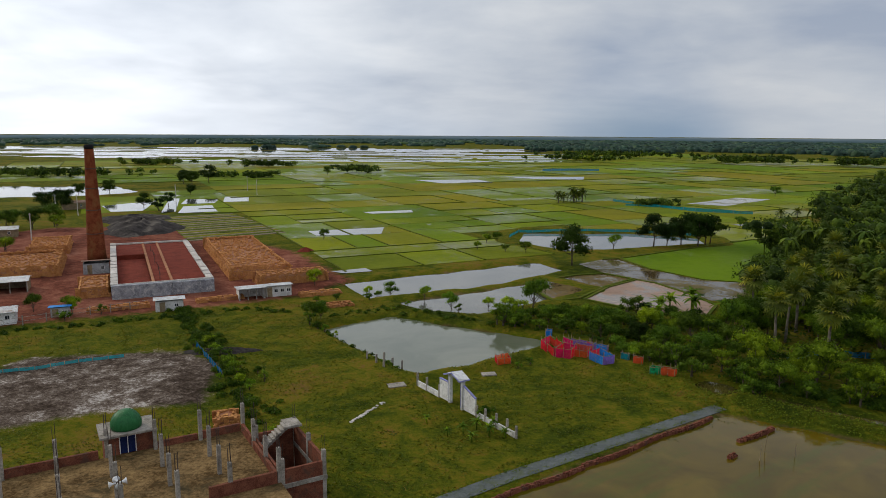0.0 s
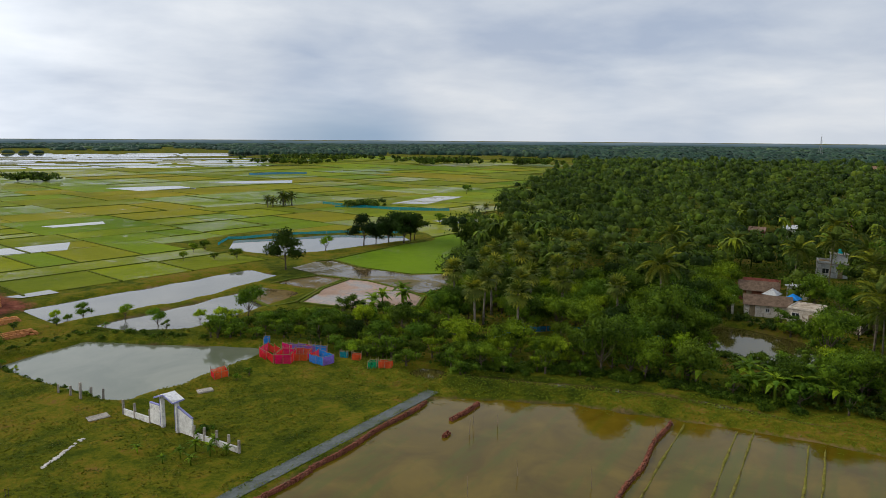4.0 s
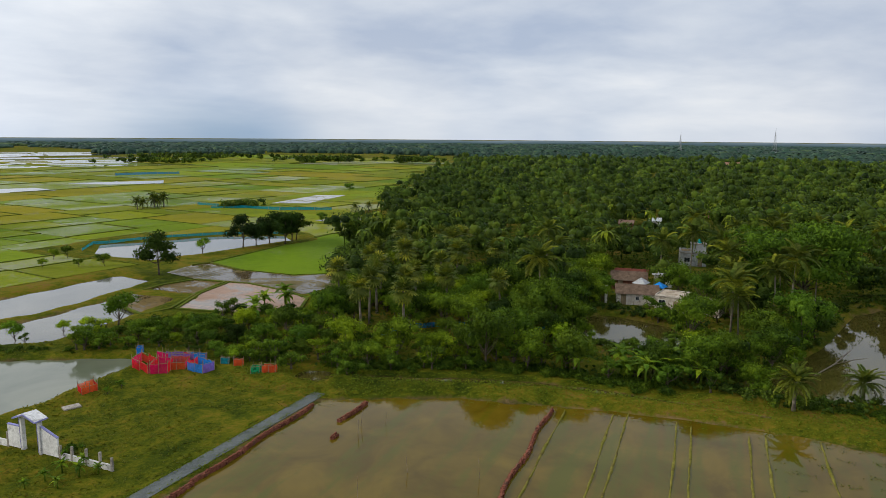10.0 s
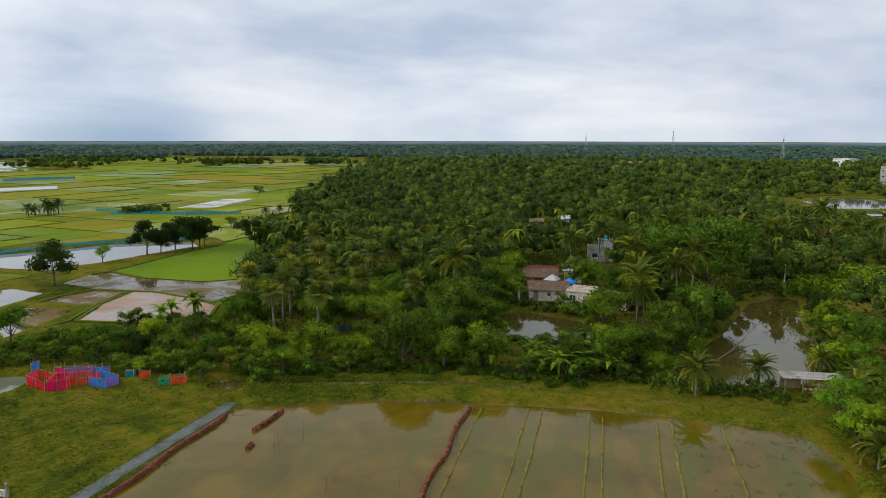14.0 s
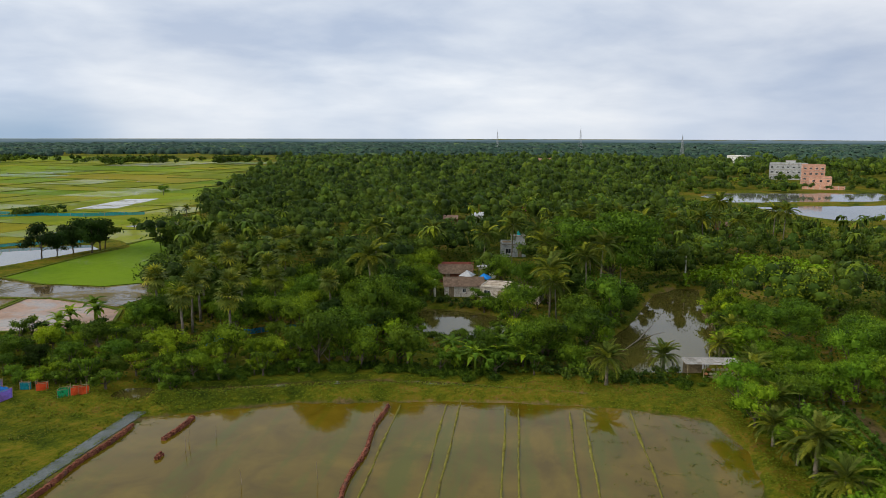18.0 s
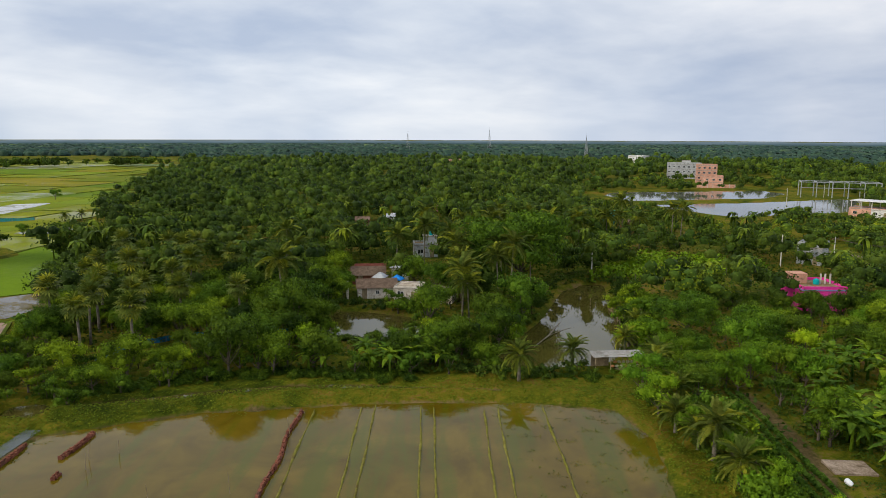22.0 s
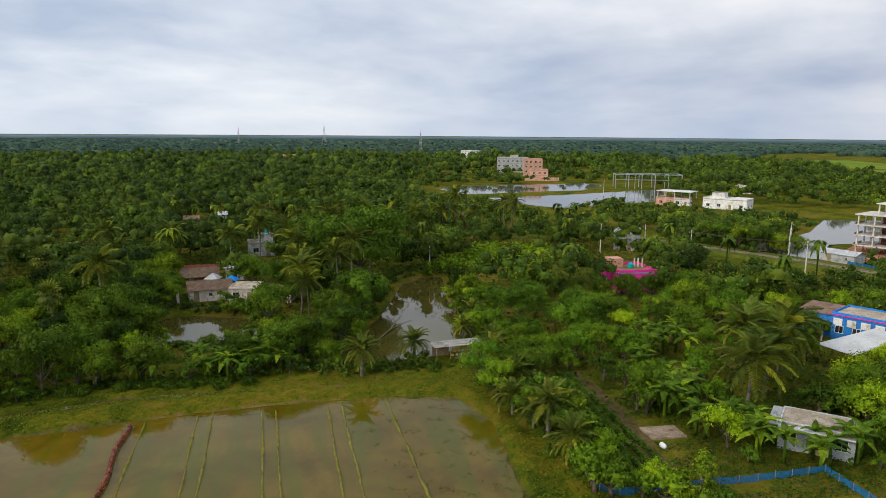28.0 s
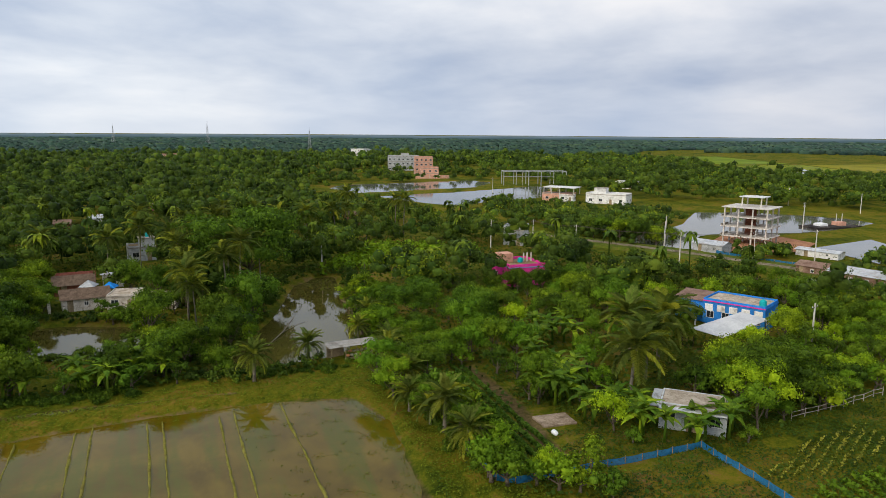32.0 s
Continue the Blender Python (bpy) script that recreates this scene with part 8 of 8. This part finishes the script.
def blue_house():
    bh, w, top = flat_house("blue_house", "bright blue house with white shutters and a stained flat roof", "house", (116.6, -14.2), (112.4, -22.6), 6.5, 1, BLUE_PAINT, PAD_ROOF, 3.7, 4, 0.35, trim=BLUE_PAINT)
    for i in range(5):
        x = w * (i + 0.5) / 5
        part("shutter", Shape().box(x - 0.62, x + 0.62, -0.13, -0.09, 2.15, 3.2, 0.01), WHITE, bh, "white panel shutter")
    part("pink_edge", Shape().box(-0.1, w + 0.1, -0.16, -0.09, top - 0.12, top + 0.04), PINK, bh)
    part("wing_wall", Shape().box(-4.6, -0.1, 0.3, 5.0, -0.3, top - 0.3), BLUE_PAINT, bh)
    part("wing_roof", corrugated(-5.0, -0.12, -0.1, 5.4, top - 0.25, top + 0.35), RUST, bh)
    part("porch_floor", Shape().box(-4.8, -0.1, -2.6, 0.25, 1.5, 1.75, 0.02), BLUE_PAINT, bh)
    part("porch_rail", Shape().box(-4.8, -0.1, -2.65, -2.55, 1.75, 2.5, 0.02), BLUE_PAINT, bh)
    for x in (-4.6, -2.4, -0.3):
        part("porch_post", Shape().box(x, x + 0.2, -2.6, -2.4, -0.3, 1.5), WHITE, bh)
    tank(bh, w - 0.7, 1.0, top + 0.1)
    cn = thing("canopy", "large white sheet canopy beside the blue house", "canopy", between((102.0, -11.3), (99.4, -14.6))[0])
    part("sheet", Shape().add([(-0.4, 0, 2.7), (4.6, 0, 2.5), (5.2, 11, 3.4), (0.6, 11.5, 3.5), (2.2, 5.5, 3.5), (-0.4, 0, 2.64), (4.6, 0, 2.44), (5.2, 11, 3.34), (0.6, 11.5, 3.44)],
                              [(0, 1, 4), (1, 2, 4), (2, 3, 4), (3, 0, 4), (8, 7, 6, 5), (5, 6, 1, 0), (6, 7, 2, 1), (7, 8, 3, 2), (8, 5, 0, 3)]), CANVAS, cn)
    for x, y in ((0, 0.2), (4.3, 0.2), (0.8, 11), (4.9, 10.7)):
        part("post", Shape().tube([(x, y, -0.2), (x, y, 2.6 + 0.07 * y)], [0.06, 0.05], 6), STEEL, cn)


blue_house()


def pink_house():
    ph, w, top = flat_house("pink_house", "bright pink house with a tan flat roof", "house", (133.8, 19.5), (138.1, 13.2), 8.4, 1, PINK, MOSS_ROOF, 3.8, 3, 0.55, trim=LILAC)
    part("stair_room", Shape().box(0.2, 3.0, 5.0, 7.6, top + 0.1, top + 1.9, 0.04), SALMON, ph)
    for k in (5.2, 6.0, 6.9):
        part("roof_post", Shape().box(k, k + 0.22, 4.8, 5.02, top + 0.1, top + 1.9), PALE_BLOCK, ph)
    tank(ph, 4.3, 4.4, top + 0.1, 0.55, 1.0)


pink_house()
flat_house("grey_house", "unfinished grey two-storey house with bare columns", "house", (184.8, 29), (184.2, 23.6), 6, 1, GREY_WALL, CONCRETE, 4.2, 2, 1.2)


def frame_building():
    m, _ = between((203.3, -28.6), (198.2, -38.4))
    o = thing("building_frame", "unfinished four-storey concrete building frame on red ground", "building", m)
    w, d = 11.0, 9.5
    levels = [2.6, 5.2, 7.8, 10.4]
    for z in levels:
        part("floor_slab", Shape().box(-0.7, w + 0.7, -0.7, d + 0.7, z - 0.22, z, 0.02), PALE_BLOCK, o)
    for i in range(4):
        for j in range(3):
            x, y = w * i / 3, d * j / 2
            z0 = -0.6
            for z in levels:
                part("column", Shape().box(x - 0.17, x + 0.17, y - 0.17, y + 0.17, z0, z - 0.22), PALE_BLOCK, o)
                z0 = z
    for z in levels[:-1]:
        part("brick_infill", Shape().box(w * 0.36, w * 0.62, d * 0.5, d * 0.5 + 0.15, z, z + 2.35), BRICK, o)
        part("guard_wall", Shape().box(-0.65, -0.5, -0.65, d * 0.5, z, z + 0.5), CONCRETE, o)
    for x, y in ((w * 0.3, d * 0.35), (w * 0.75, d * 0.35), (w * 0.3, d * 0.8), (w * 0.75, d * 0.8)):
        part("roof_column", Shape().box(x - 0.15, x + 0.15, y - 0.15, y + 0.15, 10.4, 12.9), PALE_BLOCK, o)
    part("roof_room_slab", Shape().box(w * 0.24, w * 0.82, d * 0.28, d * 0.88, 12.9, 13.1, 0.02), WHITE, o)
    fl = [(194, -22), (216, -30), (222, -44), (208, -53), (192, -46), (186, -32)]
    solid("earth_plinth", flat(fl[::-1], 0.55), STACK_TOP, "levelled platform of red earth under the frame", "platform", kind="structure")


frame_building()
tin_house("small grey tin house on the lake shore", (189.5, -19.5), (185, -26), 5, 2.2, GREY_WALL, TIN, 0.8, name="shore_house")
tin_house("low white tin-roofed shed near the red platform", (190, -44), (184, -52), 4, 1.6, WHITE, TIN, 0.4, name="tin_shed", category="shed")
tin_house("long rusty tin-roofed house beside the road", (156.5, -42.5), (146, -54), 7, 2.4, RUST, TIN, 0.9, name="roadside_house", bays=5)
tin_house("rusty tin-roofed house beside the road", (163, -38), (158.5, -43.5), 5, 2.2, RUST, RUST, 0.8, name="roadside_house", bays=3)
tin_house("small white roadside shop", (146.5, -36), (143.5, -39.5), 3, 1.8, WHITE, TIN, -0.2, name="roadside_shop", category="shop")
sand = thing("barge", "grey flat barge with a white box and crates on the lake", "barge", pose(252, -68, 0, 0, 0, -58))
part("deck", Shape().box(-9, 9, -4, 4, -0.6, 0.4, 0.1), ASH, sand)
part("cabin", Shape().box(2, 5, -1.5, 1.5, 0.4, 1.6, 0.05), SALMON, sand)
part("sheet", Shape().box(-5, -2, -1, 2, 0.4, 1.3, 0.3), HORN, sand)
for x in (2.2, 4.6):
    part("mast", Shape().tube([(x, 0, 1.6), (x, 0, 4.2)], [0.15, 0.12], 6), PALE_BLOCK, sand)

# houses farther off
GLIMPSED = [(x, y, w, {"white": WHITE, "pink": PINK, "brick": BRICK, "teal": TEAL}[c], {"white": TIN, "pink": RUST, "brick": RUST, "teal": TEAL}[c]) for x, y, w, c in GLIMPSES]
flat_house("white_house", "white one-storey house with a stair room on its roof", "house", (306.5, 13.0), (301.8, -3.6), 9, 1, WHITE, WHITE, 4.0, 4, 0.5, stair=(3, 2, 5, 4, 2.4))
flat_house("two_tone_house", "orange and white two-storey house with an open upper floor", "house", (311, 32), (309, 19), 8, 1, SALMON, CONCRETE, 3.2, 3, 0.3)
oh, ow, ot = flat_house("two_tone_house", "open concrete upper storey over a white ground floor", "house", (309.5, 24.5), (307.9, 18.2), 3, 1, WHITE, CONCRETE, 3.0, 2, 0.2)
part("upper_slab", Shape().box(-7.5, ow + 0.6, -0.6, 9, 5.9, 6.15, 0.03), WHITE, oh)
for x in (-7, -3.5, 0.2, ow):
    for y in (0, 8.4):
        part("upper_post", Shape().box(x - 0.15, x + 0.15, y - 0.15, y + 0.15, 3.0, 5.9), PALE_BLOCK, oh)
flat_house("pale_house", "pale pinkish house among the trees", "house", (391, 1.5), (388, -14.5), 8, 1, WHITE, CONCRETE, 3.6, 5, 0.4)
flat_house("apartment_house", "grey three-storey apartment house with many windows", "apartment house", (512, 170), (519, 147.5), 12, 3, GREY_WALL, CONCRETE, 3.5, 7, 0.8, stair=(10, 3, 6, 5, 2.4))
flat_house("apartment_house", "salmon-coloured four-storey house above the water", "apartment house", (451.5, 131.1), (455.6, 119.8), 10, 4, SALMON, CONCRETE, 3.1, 4, 0.6)
flat_house("apartment_house", "lower pinkish house with a walled yard", "apartment house", (434.0, 121.5), (437.7, 111.3), 9, 2, SALMON, CONCRETE, 3.2, 3, 0.7)
post_wall = thing("yard_wall", "low pinkish wall round a yard by the water", "wall", between((430.5, 124.5), (439.5, 105))[0])
for k in range(7):
    part("wall_panel", Shape().box(3.1 * k, 3.1 * k + 2.8, -0.1, 0.1, -0.3, 2.0, 0.03), SALMON, post_wall)
    part("post", Shape().box(3.1 * k + 2.8, 3.1 * k + 3.1, -0.16, 0.16, -0.3, 2.3, 0.03), PALE_BLOCK, post_wall)
flat_house("white_tower_house", "white four-storey house rising over the woods", "house", (672, 262), (667, 246), 12, 3, WHITE, CONCRETE, 3.6, 4, 0.8)
flat_house("brick_house", "reddish house at the edge of the woods", "house", (690, 285), (686, 273), 8, 2, SALMON, CONCRETE, 3.2, 3, 0.4)
flat_house("roadside_building", "long open concrete building over the trees", "building", (560, 403), (578, 385), 10, 2, SALMON, CONCRETE, 3.6, 6, 0.4)
for i, (x, y, w, col, roof) in enumerate(GLIMPSED):
    tin_house(("small tin-roofed house showing between the crowns", "pink-walled house showing between the crowns", "brick house with a rusty roof among the trees", "teal-roofed shed among the trees")[(WHITE, PINK, BRICK, TEAL).index(col)],
              (x, y), (x + w * 0.62, y - w * 0.78), 4.5, 3.8 if x < 300 else 5.5, col, roof, 0.9, name="village_house", bays=2)


def pole(x, y, h=7.5, arm=True):
    o = thing("utility_pole", "pale concrete power pole with a crossarm", "utility pole", pose(x, y, 0, 0, 0, -40), "power poles")
    part("shaft", Shape().tube([(0, 0, -0.3), (0, 0, h)], [0.16, 0.10], 8), PALE_BLOCK, o)
    if arm:
        part("crossarm", Shape().box(-0.8, 0.8, -0.05, 0.05, h - 0.6, h - 0.5), STEEL, o)
        for k in (-0.7, 0, 0.7):
            part("insulator", Shape().tube([(k, 0, h - 0.5), (k, 0, h - 0.3)], [0.05, 0.03], 6), WHITE, o)
    return o


POLES = [(181.7, 20.8), (174.7, 9.4), (168, -14.6), (175, -31.6), (181.5, -46.3)]
for x, y in POLES + [(188.7, -12.4), (322, -70), (244.8, -58.1), (297.6, -90.2), (138.5, 61), (101.5, -26.5), (178, 31.2), (200.9, -13.4), (254.8, -60.5), (-112.2, 190.4), (-129.3, 234.6), (-128.5, 247.1), (-87, 330), (-98, 354), (-111.7, 294.6), (345, 60), (395, 52)]:
    pole(x, y)
wires = thing("power_lines", "thin dark power lines between the poles", "power line")
for (ax, ay), (bx, by) in zip(POLES, POLES[1:]):
    for k in (-0.5, 0, 0.5):
        pts = [(ax + (bx - ax) * t + k, ay + (by - ay) * t, 7.25 - 2.2 * t * (1 - t)) for t in (0, 0.25, 0.5, 0.75, 1)]
        part("wire", Shape().tube(pts, [0.02] * 5, 4), STEEL, wires)


def mast(x, y, h, base):
    o = thing("lattice_mast", "slim steel lattice mast over the trees", "mast", pose(x, y, 0), "masts")
    lv = 9
    for k in range(4):
        a = radians(45 + 90 * k)
        part("leg", Shape().bar((base * math.cos(a), base * math.sin(a), 0), (0.25 * math.cos(a), 0.25 * math.sin(a), h), 0.22), GALV, o)
        b = radians(135 + 90 * k)
        for i in range(lv):
            r0, r1 = base + (0.25 - base) * i / lv, base + (0.25 - base) * (i + 1) / lv
            part("brace", Shape().bar((r0 * math.cos(a), r0 * math.sin(a), h * i / lv), (r1 * math.cos(b), r1 * math.sin(b), h * (i + 1) / lv), 0.12), GALV, o)
    part("tip", Shape().tube([(0, 0, h), (0, 0, h * 1.15)], [0.12, 0.05], 5), STEEL, o)


mast(710, 324, 29, 3.0)
mast(1098, 691, 40, 4.5)
mast(985, 790, 34, 4.0)
sub = thing("substation", "grey steel gantries of an electric substation", "substation", pose(392, 62, 0, 0, 0, -75))
for i in range(6):
    for y in (0, 12):
        part("gantry_leg", Shape().tube([(i * 7, y, -0.2), (i * 7, y, 8)], [0.25, 0.2], 6), GALV, sub)
    part("gantry_beam", Shape().bar((i * 7, 0, 7.8), (i * 7, 12, 7.8), 0.4), GALV, sub)
for y, z in ((0, 7.8), (12, 7.8), (0, 5)):
    part("busbar", Shape().bar((0, y, z), (35, y, z), 0.3), GALV, sub)

# the road on its low dyke
ROAD = [(210, 34), (198.2, 13.6), (182.7, -15.5), (166.7, -38), (159.1, -54), (150, -80)]
rd = Shape()
for (ax, ay), (bx, by) in zip(ROAD, ROAD[1:]):
    m, w = between((ax, ay), (bx, by))
    rd.box(-0.6, w + 0.6, -5.5, 5.5, -0.3, 0.7, 0.65, m)
solid("road_dyke", rd, BUND, "grassy dyke that carries the road", "dyke", kind="structure")
rt = Shape()
for (ax, ay), (bx, by) in zip(ROAD, ROAD[1:]):
    m, w = between((ax, ay), (bx, by))
    rt.box(-0.2, w + 0.2, -1.4, 1.4, 0.6, 0.76, 0.02, m)
solid("road", rt, SOIL, "narrow earth and brick road", "road", kind="structure")
